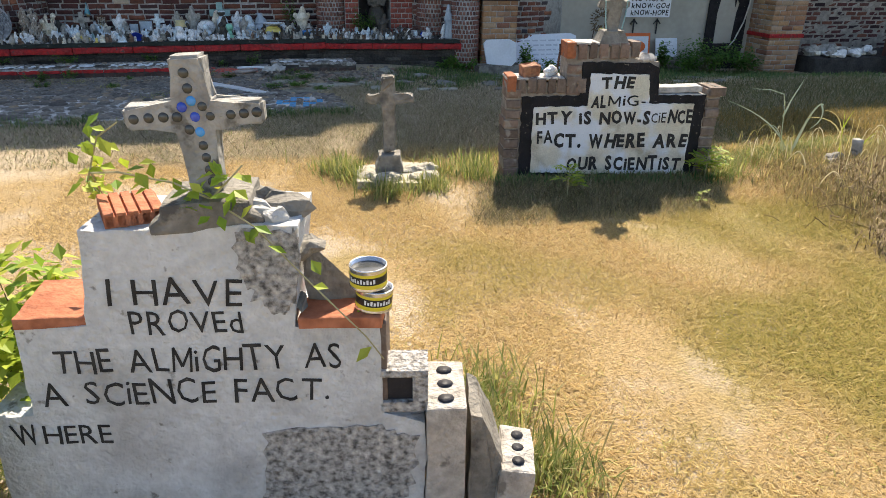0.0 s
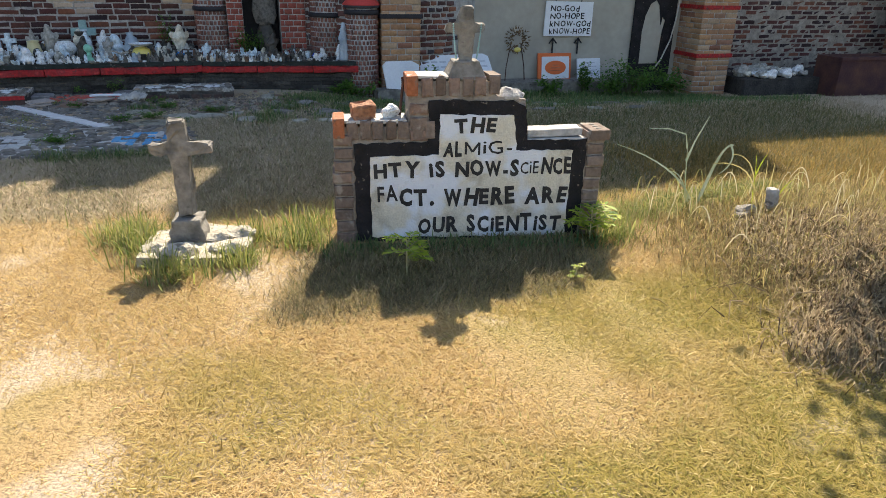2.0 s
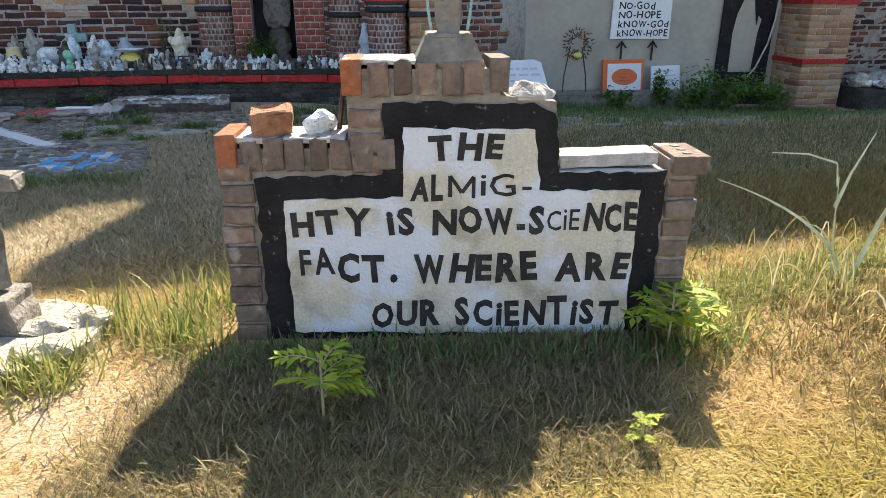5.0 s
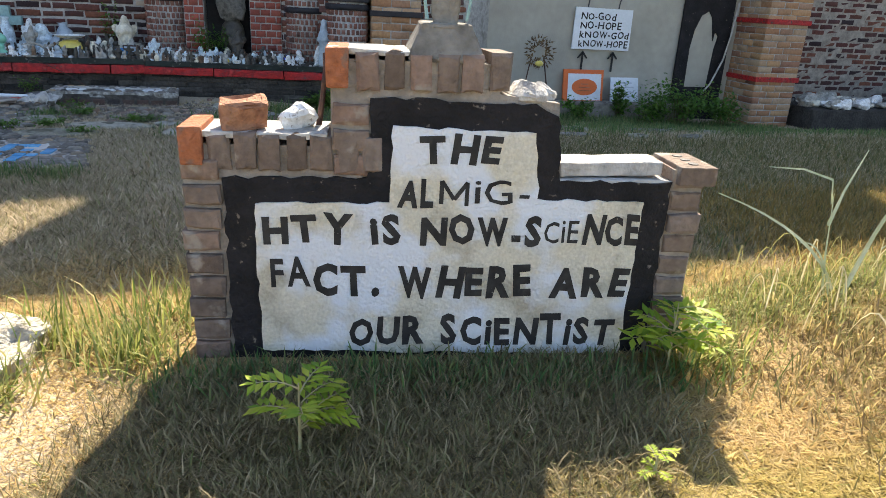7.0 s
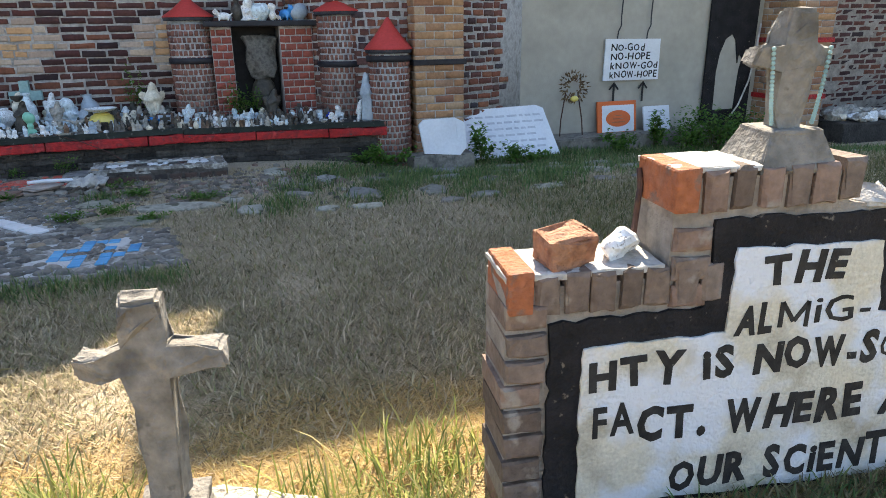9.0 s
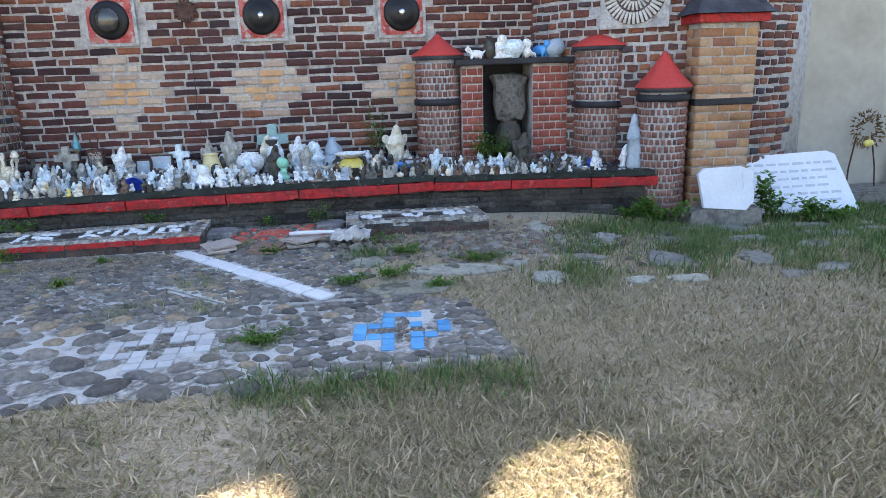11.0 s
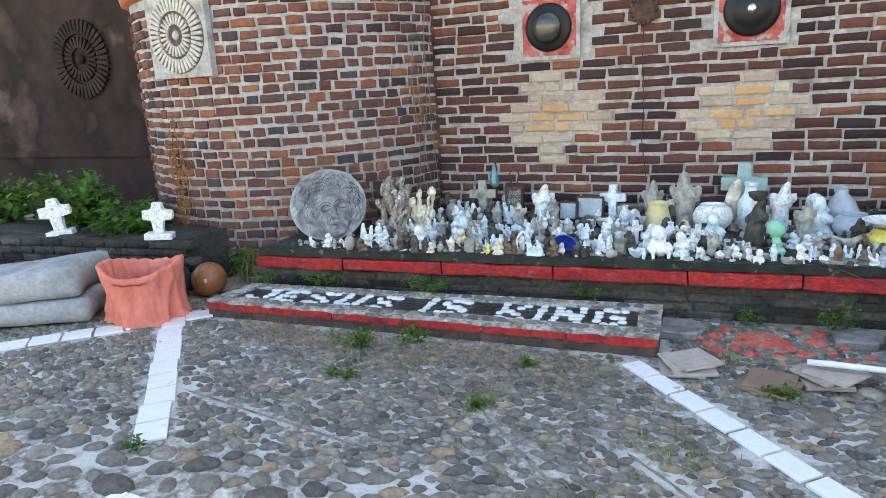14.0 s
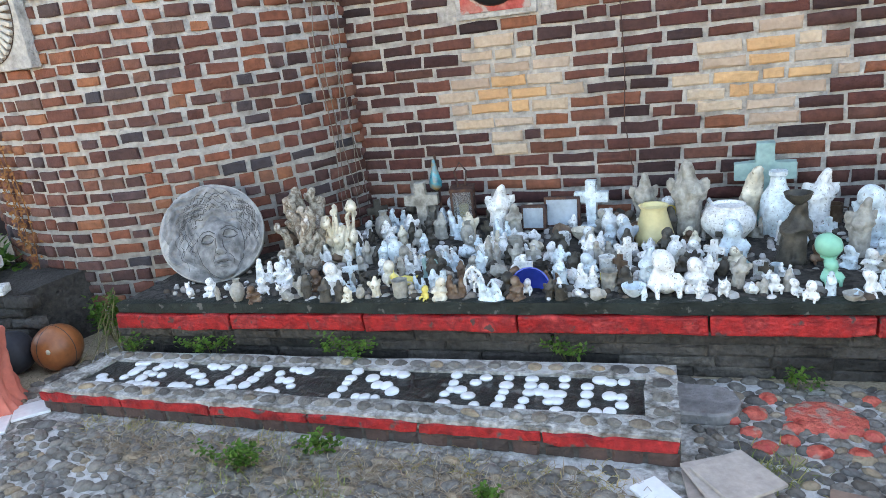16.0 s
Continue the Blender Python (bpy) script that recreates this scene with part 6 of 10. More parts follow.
def dot_plinth(a, b, c, d, top, text, label, red):
    """a, b front corners, c, d back corners (right, left)."""
    e = empty("lettered_plinth", pose(a[0], a[1], 0), label, "plinth", "lettered plinths")
    ax = lambda p: (p[0] - a[0], p[1] - a[1])
    q = [ax(a), ax(b), ax(c), ax(d)]
    mid = (sum(p[0] for p in q) / 4, sum(p[1] for p in q) / 4)
    bm = bmesh.new()
    prism(bm, q, -0.05, top - 0.006)
    part("plinth_body", bm, M_dark_masonry, e, "dark brick body")
    L = math.dist(a, b)

    def at(u, v):
        p0, p1 = along(q[0], q[1], u), along(q[3], q[2], u)
        return along(p0, p1, v)
    bm = bmesh.new()
    mu, mv = 0.1 / L, 0.24
    prism(bm, [at(mu, mv), at(1 - mu * 1.2, mv), at(1 - mu * 1.2, 1 - mv * 0.9), at(mu, 1 - mv * 0.9)], top - 0.02, top + 0.002)
    panel = part("black_panel", bm, M_black_bed, e, "worn black painted panel")
    # mortar frame
    for (u0, v0), (u1, v1) in (((0, 0), (1, mv)), ((0, 1 - mv * 0.9), (1, 1)), ((0, mv), (mu, 1 - mv * 0.9)), ((1 - mu * 1.2, mv), (1, 1 - mv * 0.9))):
        bm = bmesh.new()
        prism(bm, [at(u0, v0), at(u1, v0), at(u1, v1), at(u0, v1)], top - 0.03, top + 0.014)
        bmesh.ops.subdivide_edges(bm, edges=[k for k in bm.edges if k.calc_length() > 0.12], cuts=14)
        roughen(bm, 0.009, 15)
        part("frame", bm, M_cobble_mortar, e, "grey mortar frame")
    rng = random.Random(len(text))
    pm = [cobble_mesh(90 + i, M_cobble) for i in range(5)]
    n = int(L / 0.085)
    for i in range(n):
        for v in (mv * 0.52, 1 - mv * 0.45):
            x, y = at((i + 0.5) / n, v)
            shared("pebble", rng.choice(pm), e, Matrix.Translation((x, y, top + 0.009)) @ Matrix.Rotation(rng.uniform(-0.4, 0.4), 4, "Z") @ Matrix.Diagonal((rng.uniform(0.03, 0.044), rng.uniform(0.02, 0.03), 0.019, 1)))
    for v in (0.3, 0.5, 0.7):
        x, y = at(1 - mu * 0.55, v)
        shared("pebble", rng.choice(pm), e, Matrix.Translation((x, y, top + 0.009)) @ Matrix.Diagonal((0.036, 0.032, 0.02, 1)))
    # red front edge and bricks under it
    if red:
        for i in range(6):
            bm = bmesh.new()
            p0, p1 = at(i / 6 + 0.002, 0), at((i + 1) / 6 - 0.002, 0)
            prism(bm, [(p0[0], p0[1] - 0.012), (p1[0], p1[1] - 0.012), (p1[0], p1[1] + 0.01), (p0[0], p0[1] + 0.01)], top - 0.04, top - 0.002)
            bmesh.ops.subdivide_edges(bm, edges=[k for k in bm.edges if k.calc_length() > 0.1], cuts=8)
            roughen(bm, 0.012, 17)
            part("red_edge", bm, M_red_worn, e, "flaking red painted edge")
    bms = brick_meshes(0.1, 0.05, 0.03, 5, M_mon_dark, 77, 0.004)
    nb = int(L / 0.115)
    for i in range(nb):
        x, y = at((i + 0.5) / nb, 0)
        shared("brick", rng.choice(bms), e, Matrix.Translation((x, y - 0.006, top - 0.075)))
    # bottle bottoms
    bm = bmesh.new()
    lathe(bm, [(0.025, -0.004), (0.026, 0.003), (0.022, 0.008), (0.011, 0.0105)], 14)
    dot = None
    cols = sum(len(DOTS[ch][0]) + 1.3 for ch in text) - 1.3
    col = 0.0
    for ch in text:
        g = DOTS[ch]
        for r, row in enumerate(g):
            for k, s in enumerate(row):
                if s == "#":
                    if dot is None:
                        dot = part("bottle_bottom", bm, M_bottle_white, panel, "", True)
                        o = dot
                    else:
                        o = dot.copy()
                        scene.collection.objects.link(o)
                    u = mu + 0.02 + (1 - 2.3 * mu - 0.04) * (col + k + 0.5) / cols
                    v = 1 - mv * 0.9 - 0.05 - (1 - 1.9 * mv - 0.1) * r / 4
                    x, y = at(u + rng.uniform(-0.002, 0.002), v + rng.uniform(-0.02, 0.02))
                    z = rng.uniform(0.8, 1.25)
                    o.matrix_basis = Matrix.Translation((x + rng.uniform(-0.006, 0.006), y, top + 0.003)) @ Matrix.Rotation(rng.uniform(-0.15, 0.15), 4, "X") @ Matrix.Diagonal((z, z, 1, 1))
        col += len(g[0]) + 1.3
    return e


M_mon_dark = mat("dark_plinth_brick", [(0.06, 0.045, 0.04), (0.1, 0.06, 0.05), (0.04, 0.035, 0.035)], rand="object", mix=0.3, bump=0.5)
dot_plinth((-5.95, 6.61), (-3.15, 6.70), (-3.18, 7.2), (-5.88, 7.0), 0.10, "JESUS IS KING", "low plinth with JESUS IS KING in white bottle bottoms", True)
dot_plinth((-2.09, 6.8), (-0.99, 6.78), (-1.02, 7.16), (-2.1, 7.2), 0.10, ": : :", "small low plinth with white bottle bottoms", False)


def court_clutter():
    rng = random.Random(31)
    for x, y, a in ((-3.06, 7.06, 0), (-2.22, 7.14, 0)):
        bm = bmesh.new()
        prism(bm, [(-0.12, -0.1), (0.02, -0.1)] + [(0.02 + 0.095 * math.sin(t), -0.1 + 0.22 * (1 - math.cos(t)) / 2) for t in (0.5, 1.0, 1.6, 2.2, 2.7)] + [(0.02, 0.12), (-0.12, 0.12)], 0, 0.05)
        bmesh.ops.bevel(bm, geom=list(bm.edges), offset=0.008, segments=1, affect="EDGES")
        solo("stepping_pad", bm, M_pad, pose(x, y, 0.0, 0, 0, a), "dark rounded cement pad with a scratched cross", "pad", "cement pads beside the plinths")
    # red painted stones
    reds = [(-2.67, 7.06, 0.14), (-2.9, 7.06, 0.05), (-2.92, 6.93, 0.04), (-2.42, 7.08, 0.06), (-2.8, 6.9, 0.035), (-2.48, 6.9, 0.05), (-2.6, 6.86, 0.035), (-2.85, 7.17, 0.04), (-2.5, 7.2, 0.035), (-2.36, 6.95, 0.03), (-2.98, 7.0, 0.03), (-2.78, 6.98, 0.04), (-2.72, 6.85, 0.045), (-2.54, 6.97, 0.035), (-2.4, 7.2, 0.05), (-2.3, 7.05, 0.035), (-2.88, 6.85, 0.045), (-2.3, 6.85, 0.04), (-2.2, 6.95, 0.03)]
    for x, y, r in reds:
        me = cobble_mesh(int(abs(x) * 100), M_red_stone)
        o = new("painted_stone", me)
        o.matrix_world = Matrix.Translation((x, y, 0.006)) @ Matrix.Diagonal((r, r * 0.85, 0.02, 1))
        tagged(o, "flat stone painted orange-red in the court", "painted stone", "red painted stones")
    # stacks of old tiles
    for x, y, n, rz, m in ((-3.0, 6.6, 4, 12, M_tile_beige), (-2.68, 6.5, 3, -28, M_tile_brown), (-2.42, 6.62, 5, 4, M_tile_beige)):
        for k in range(n):
            bm = bmesh.new()
            box(bm, -0.1, 0.1, -0.1, 0.1, 0, 0.012, 0.002)
            solo("loose_tile", bm, m, pose(x + rng.uniform(-0.035, 0.035), y + rng.uniform(-0.03, 0.03), 0.012 + 0.0125 * k, 0, 0, rz + 11 * k + rng.uniform(-9, 9)), "old square floor tile lying in a stack", "tile", "stacks of old floor tiles")
    # plastic strip and crumpled white sheet
    bm = bmesh.new()
    tube(bm, [(-2.5, 6.62, 0.095), (-2.4, 6.6, 0.105), (-2.2, 6.6, 0.1), (-2.08, 6.62, 0.09)], 0.014, n=8)
    solo("plastic_strip", bm, M_sign, Matrix(), "white plastic strip lying across tiles", "strip", smooth=True)
    bm = bmesh.new()
    bmesh.ops.create_grid(bm, x_segments=18, y_segments=14, size=1)
    for v in bm.verts:
        x, y = v.co.x, v.co.y
        h = noise.noise(Vector((x * 2.2, y * 2.2, 3))) + 0.5 * noise.noise(Vector((x * 5, y * 5, 1)))
        v.co = Vector((x * 0.14 + 0.03 * h, y * 0.13 - 0.04 * h, 0.05 + 0.06 * h + 0.04 * (1 - x * x) * (1 - y * y)))
    bmesh.ops.solidify(bm, geom=list(bm.faces), thickness=0.003)
    solo("crumpled_sheet", bm, M_pale_concrete, pose(-2.06, 6.52, 0.035), "crumpled dirty white plastic sheet beside the plinth", "sheet", smooth=True)
    for x, y, r in ((-2.02, 6.38, 0.05), (-1.95, 6.5, 0.04), (-1.85, 6.6, 0.045), (-2.12, 6.45, 0.04), (-1.7, 6.62, 0.04)):
        bm = bmesh.new()
        ball(bm, (0, 0, 0), r, 1.1, 0.9, 0.7, 10, 7)
        roughen(bm, 0.02, 25)
        solo("loose_stone", bm, M_concrete, pose(x, y, r * 0.5), "loose broken stone beside the plinth", "stone", "loose stones")


M_pad = mat("slaty_cement_pad", [(0.16, 0.15, 0.15), (0.25, 0.24, 0.235), (0.11, 0.105, 0.1)], scale=9, rough=0.6, bump=0.6, mix=0.3)
M_red_stone = mat("orange_red_painted_stone", [(0.48, 0.06, 0.045), (0.58, 0.13, 0.09), (0.36, 0.05, 0.045)], scale=20, rough=0.6, bump=0.7, mix=0.4, blotch=(0.4, 0.24, 0.19), blotch_scale=14, blotch_at=0.56)
M_tile_beige = mat("beige_floor_tile", [(0.34, 0.285, 0.245), (0.42, 0.36, 0.32), (0.28, 0.23, 0.2)], rand="object", scale=9, rough=0.6, bump=0.15, mix=0.25)
M_tile_brown = mat("brown_floor_tile", [(0.2, 0.13, 0.1), (0.25, 0.17, 0.13)], scale=9, rough=0.6, bump=0.1, mix=0.2)
court_clutter()


# ---- the west corner: low wall, cushions, bucket, balls, crosses ----
def west_corner():
    rng = random.Random(17)
    e = empty("low_wall", Matrix(), "low black stone wall behind the cushions", "wall", "", "structure")
    bm = bmesh.new()
    prism(bm, [(-10.5, 6.55), (-7.6, 6.95), (-6.55, 7.05), (-6.4, 7.6), (-10.5, 7.3)], -0.2, 0.385)
    bmesh.ops.subdivide_edges(bm, edges=[q for q in bm.edges if q.calc_length() > 0.2], cuts=8)
    roughen(bm, 0.02, 5)
    part("wall_body", bm, M_dark_masonry, e)
    pile = Pile()
    src = [mesh_arrays(me) for me in brick_meshes(0.2, 0.06, 0.05, 5, M_dark_masonry, 13, 0.006)]
    for row in range(6):
        for i in range(19):
            x = -10.3 + 0.205 * i + 0.1 * (row % 2)
            y = np.interp(x, [-10.5, -7.6, -6.55], [6.55, 6.95, 7.05])
            pile.put(rng.choice(src), Matrix.Translation((x, y - 0.02 + rng.uniform(-0.008, 0.008), 0.03 + 0.063 * row)) @ Matrix.Rotation(0.12, 4, "Z"))
    pile.make("wall_stone", M_dark_masonry, e)
    for x, y, z, s, rz, lean in ((-6.72, 7.03, 0.392, 0.27, 28, 3), (-7.75, 7.02, 0.375, 0.3, 32, -6)):
        c = empty("white_cross", pose(x, y, z, 0, lean, rz), "small white tiled cross standing on the low wall", "cross", "white crosses on the low wall")
        bm = cross_bm(0.04 * s / 0.3, 0.026, s, 0.53 * s, 0.79 * s, 0.4 * s, 0.4 * s, 0.04, 0.005, 2)
        part("cross", bm, M_ceramic[0], c, "chalky white cross")
        bm = bmesh.new()
        box(bm, -0.1, 0.1, -0.05, 0.05, -0.005, 0.045, 0.01)
        part("foot", bm, M_ceramic[0], c)
        for k in range(5):
            bm = bmesh.new()
            box(bm, -0.012, 0.012, -0.026, -0.02, 0.03 + k * 0.2 * s, 0.048 + k * 0.2 * s)
            part("inlay", bm, M_silver_blue, c, "grey-blue inlay chip")
    # two stacked cushions
    for k, (z, h, L, dx) in enumerate(((0.02, 0.17, 2.6, 0.0), (0.185, 0.19, 2.7, -0.12))):
        bm = bmesh.new()
        box(bm, -L, 0, 0.0, 0.62, 0, h, 0.06)
        bmesh.ops.subdivide_edges(bm, edges=[q for q in bm.edges if q.calc_length() > 0.2], cuts=12, use_grid_fill=True)
        for v in bm.verts:
            v.co.z += 0.018 * math.sin(3.1 * v.co.x + k) * (v.co.z / h) + (0.015 if k else 0.0) * math.sin(8 * v.co.y)
        roughen(bm, 0.014, 6)
        o = solo("cushion", bm, M_cushion, pose(-6.62 + dx * 0.3, 6.27 + dx * 0.1, z, 0, -2 if k else 0, 29), "long dirty grey canvas cushion, stacked flat", "cushion", "stacked cushions", smooth=True)
    # bucket draped with red cloth
    e = empty("draped_bucket", pose(-6.36, 6.5, 0.0), "open bin draped with a faded coral-red cloth", "bin")
    bm = bmesh.new()
    n, steps = 120, 34
    prof = [(0.262, 0.006), (0.246, 0.06), (0.24, 0.16), (0.25, 0.27), (0.27, 0.34), (0.266, 0.362), (0.245, 0.355), (0.228, 0.29), (0.205, 0.14)]
    rings = []
    for k in range(steps):
        t = k / (steps - 1) * (len(prof) - 1)
        i0 = min(int(t), len(prof) - 2)
        (r0, z0), (r1, z1) = prof[i0], prof[i0 + 1]
        r, z = r0 + (r1 - r0) * (t - i0), z0 + (z1 - z0) * (t - i0)
        low = 1.25 - z / 0.4
        ring = []
        for i in range(n):
            a = 2 * math.pi * i / n
            d = Vector((math.cos(a), math.sin(a), 0))
            fold = 1 - abs(noise.noise(d * 3.4 + Vector((0, 0, z * 2.2)))) * 2.6
            pleat = 1 - abs(noise.noise(d * 7.5 + Vector((4, 2, z * 5.0 + d.x * 1.5)))) * 2.6
            w = 1 + (0.17 * fold + 0.06 * pleat - 0.1) * min(1.0, low) + 0.025 * math.sin(22 * z + 5 * a) * (1 - abs(fold))
            dz = 0.03 * math.sin(2 * a + 0.7) + 0.008 * pleat if z > 0.3 else (0.012 * math.sin(5 * a) if z < 0.05 else 0)
            ring.append(bm.verts.new((r * w * math.cos(a), r * w * 0.92 * math.sin(a), max(0.004, z + dz))))
        rings.append(ring)
    for a, b in zip(rings, rings[1:]):
        for i in range(n):
            bm.faces.new((a[i], a[(i + 1) % n], b[(i + 1) % n], b[i]))
    part("cloth", bm, M_cloth, e, "wrinkled coral-red cloth", True)
    bm = bmesh.new()
    lathe(bm, [(0.2, 0.1), (0.2, 0.15), (0.195, 0.16), (0.19, 0.15), (0.01, 0.148)], 32)
    part("bin_floor", bm, M_dark_rubber, e, "dark floor of the bin", True)
    # ball and dark pot
    e = empty("rubber_ball", pose(-6.28, 7.0, 0.115, 0, 20, 0), "worn orange-brown rubber ball with a pale valve", "ball")
    bm = bmesh.new()
    ball(bm, (0, 0, 0), 0.125, 1, 1, 1, 28, 18)
    part("ball_skin", bm, M_ball, e, "", True)
    for rot in (Matrix.Rotation(1.2, 4, "Y"), Matrix.Rotation(1.57, 4, "X")):
        bm = bmesh.new()
        lathe(bm, [(0.1252, -0.002), (0.1262, 0), (0.1252, 0.002)], 36)
        part("seam", bm, M_dark_rubber, e, "dark seam").matrix_basis = rot
    bm = bmesh.new()
    ball(bm, (0.05, -0.108, 0.045), 0.014, 1, 0.6, 1)
    part("valve", bm, M_ceramic[3], e, "pale valve patch", True)
    bm = bmesh.new()
    ball(bm, (0, 0, 0), 0.12, 1, 1, 0.98, 20, 12)
    solo("dark_ball", bm, M_dark_rubber, pose(-6.5, 7.0 - 0.1, 0.115), "dark deflated ball beside the rubber ball", "ball", smooth=True)


west_corner()
bm = bmesh.new()
tube(bm, [(-2.42, 7.36, 0.37), (-2.2, 7.3, 0.3), (-1.98, 7.24, 0.2), (-1.85, 7.18, 0.12)], 0.0045, 0.004, 6)
solo("rope", bm, M_iron, Matrix(), "thin dark rope sagging from the ledge", "rope")


# ---- signs and boards by the plaster wall ----
def boards():
    s = empty("hand_painted_sign", pose(3.83, 7.99, 0.8, 0, 0, 0), "white board hand-painted NO-GOD NO-HOPE on the wall", "sign")
    bm = bmesh.new()
    slab_xz(bm, [(-0.385, -0.235), (0.39, -0.24), (0.385, 0.24), (-0.375, 0.25)], -0.015, 0.005)
    brd = part("board", bm, M_sign, s)
    for i, (t, a, b) in enumerate((("NO-GOd", -0.3, 0.16), ("NO-HOPE", -0.3, 0.25), ("kNOW-GOd", -0.3, 0.36), ("kNOW-HOPE", -0.3, 0.36))):
        lettering(brd, t, a, b, 0.11 - 0.105 * i, 0.078, -0.015, M_letter, 0.018, 120 + i)
    for x in (-0.22, 0.19):
        bm = bmesh.new()
        box(bm, x - 0.012, x + 0.012, -0.004, 0.004, -0.5, -0.28)
        slab_xz(bm, [(x - 0.07, -0.34), (x - 0.055, -0.35), (x, -0.29), (x + 0.055, -0.35), (x + 0.07, -0.34), (x, -0.255)], -0.004, 0.004)
        part("painted_arrow", bm, M_letter, s, "black upward arrow")
        bm = bmesh.new()
        tube(bm, [(x, -0.005, 0.24), (x + 0.01, -0.005, 0.33), (x + 0.045, -0.005, 0.4), (x + 0.04, -0.005, 0.5), (x + 0.05, -0.005, 0.75)], 0.008)
        part("hanging_cord", bm, M_dark_rubber, s, "black hanging cord")
    o = empty("orange_board", pose(3.63, 7.9, -0.055, -8), "orange framed board with an orange oval leaning on wall", "board")
    bm = bmesh.new()
    box(bm, -0.27, 0.27, -0.02, 0.01, 0, 0.38, 0.006)
    part("board_frame", bm, M_sign_orange, o, "orange painted frame")
    bm = bmesh.new()
    box(bm, -0.21, 0.235, -0.026, -0.018, 0.01, 0.33)
    part("board_face", bm, M_sign, o, "pale grey face")
    bm = bmesh.new()
    slab_xz(bm, [(0.012 + 0.17 * math.cos(t * math.pi / 16), 0.17 + 0.1 * math.sin(t * math.pi / 16)) for t in range(32)], -0.031, -0.025)
    part("oval", bm, M_sign_orange, o, "orange painted oval")
    bm = bmesh.new()
    for k in range(3):
        box(bm, -0.08 + 0.02 * k, 0.1 - 0.02 * k, -0.034, -0.03, 0.12 + 0.04 * k, 0.132 + 0.04 * k)
    part("faint_lines", bm, M_terracotta, o, "faint darker lettering bars")
    w = empty("small_white_board", pose(4.2, 7.88, -0.055, -12, 0, 4), "small white board with faint lettering leaning on wall", "board")
    bm = bmesh.new()
    box(bm, -0.2, 0.2, -0.015, 0.01, 0, 0.3, 0.005)
    part("board", bm, M_sign, w)
    bm = bmesh.new()
    for k in range(4):
        box(bm, -0.13, 0.13 - 0.03 * (k % 2), -0.019, -0.014, 0.06 + 0.055 * k, 0.075 + 0.055 * k)
    part("faint_lines", bm, M_faint, w, "faint lettering bars")
    b = empty("large_white_board", pose(1.95, 7.22, -0.13, -34, 0, 3), "large white board with faded writing leaning on the kerb", "board")
    bm = bmesh.new()
    slab_xz(bm, [(-0.55, 0.02), (0.56, 0.0), (0.5, 0.56), (0.42, 0.6), (-0.52, 0.58)], -0.015, 0.015)
    part("board", bm, M_sign, b)
    rng = random.Random(6)
    for k in range(6):
        x = -0.46
        while x < 0.36:
            wd = rng.uniform(0.04, 0.12)
            bm = bmesh.new()
            box(bm, x, x + wd, -0.0185, -0.014, 0.1 + 0.075 * k, 0.122 + 0.075 * k)
            part("writing_bar", bm, M_faint, b)
            x += wd + 0.03
    bm = bmesh.new()
    slab_xz(bm, [(-0.19, 0.0), (0.17, -0.02), (0.24, 0.06), (0.22, 0.3), (0.12, 0.35), (-0.2, 0.33), (-0.25, 0.28)], -0.02, 0.02)
    bmesh.ops.triangulate(bm, faces=list(bm.faces))
    bmesh.ops.subdivide_edges(bm, edges=list(bm.edges), cuts=2)
    roughen(bm, 0.006, 10)
    solo("pale_slab", bm, M_sign, pose(1.07, 6.98, 0.02, -10, 2, -3), "pale bluish stone slab leaning on the brick pillar", "slab")
    bm = bmesh.new()
    box(bm, -0.35, 0.3, -0.1, 0.16, -0.2, 0.03, 0.02)
    bmesh.ops.subdivide_edges(bm, edges=list(bm.edges), cuts=3)
    roughen(bm, 0.015, 8)
    solo("stone_step", bm, M_concrete, pose(1.1, 7.05, -0.02), "low rough stone step at the brick pillar", "step")
    # wreath on a wire stand
    wr = empty("wreath_stand", pose(2.98, 7.85, -0.16), "dry wreath on a thin wire easel with yellow bow", "wreath stand")
    for sx in (-1, 1):
        bm = bmesh.new()
        tube(bm, [(sx * 0.16, 0, 0), (sx * 0.14, 0.02, 0.3), (sx * 0.08, 0.04, 0.62)], 0.008)
        part("leg", bm, M_iron, wr)
    bm = bmesh.new()
    rg = random.Random(8)
    for i in range(26):
        a = 2 * math.pi * i / 26
        for j in range(5):
            r = 0.11 + rg.uniform(-0.05, 0.07)
            p = Vector((r * math.cos(a + rg.uniform(-0.1, 0.1)), rg.uniform(-0.03, 0.02), 0.68 + r * math.sin(a)))
            d = Vector((math.cos(a) + rg.uniform(-0.6, 0.6), rg.uniform(-0.6, 0.2), math.sin(a) + rg.uniform(-0.6, 0.6))).normalized() * 0.05
            s = d.cross(Vector((0.3, 1, 0.2))).normalized() * 0.012
            bm.faces.new([bm.verts.new(p - s), bm.verts.new(p + d * 0.5 - s * 0.2), bm.verts.new(p + d), bm.verts.new(p + s)])
    part("wreath", bm, M_litter, wr, "dry grey-brown wreath")
    bm = bmesh.new()
    ball(bm, (0, -0.03, 0.55), 0.05, 1.1, 0.5, 0.7)
    part("bow", bm, M_yellow_glaze, wr, "dull yellow bow", True)
    # planter box and rubble ledge on the far east
    bm = bmesh.new()
    box(bm, 6.5, 9.8, 7.2, 8.2, -0.6, -0.02, 0.02)
    bmesh.ops.subdivide_edges(bm, edges=list(bm.edges), cuts=5)
    roughen(bm, 0.03, 4)
    solo("east_ledge", bm, M_dark_masonry, Matrix(), "dark stone ledge heaped with broken pottery", "ledge", "", "structure")
    e = empty("wooden_planter", pose(7.9, 6.85, -0.3), "dark red-brown wooden planter box", "planter")
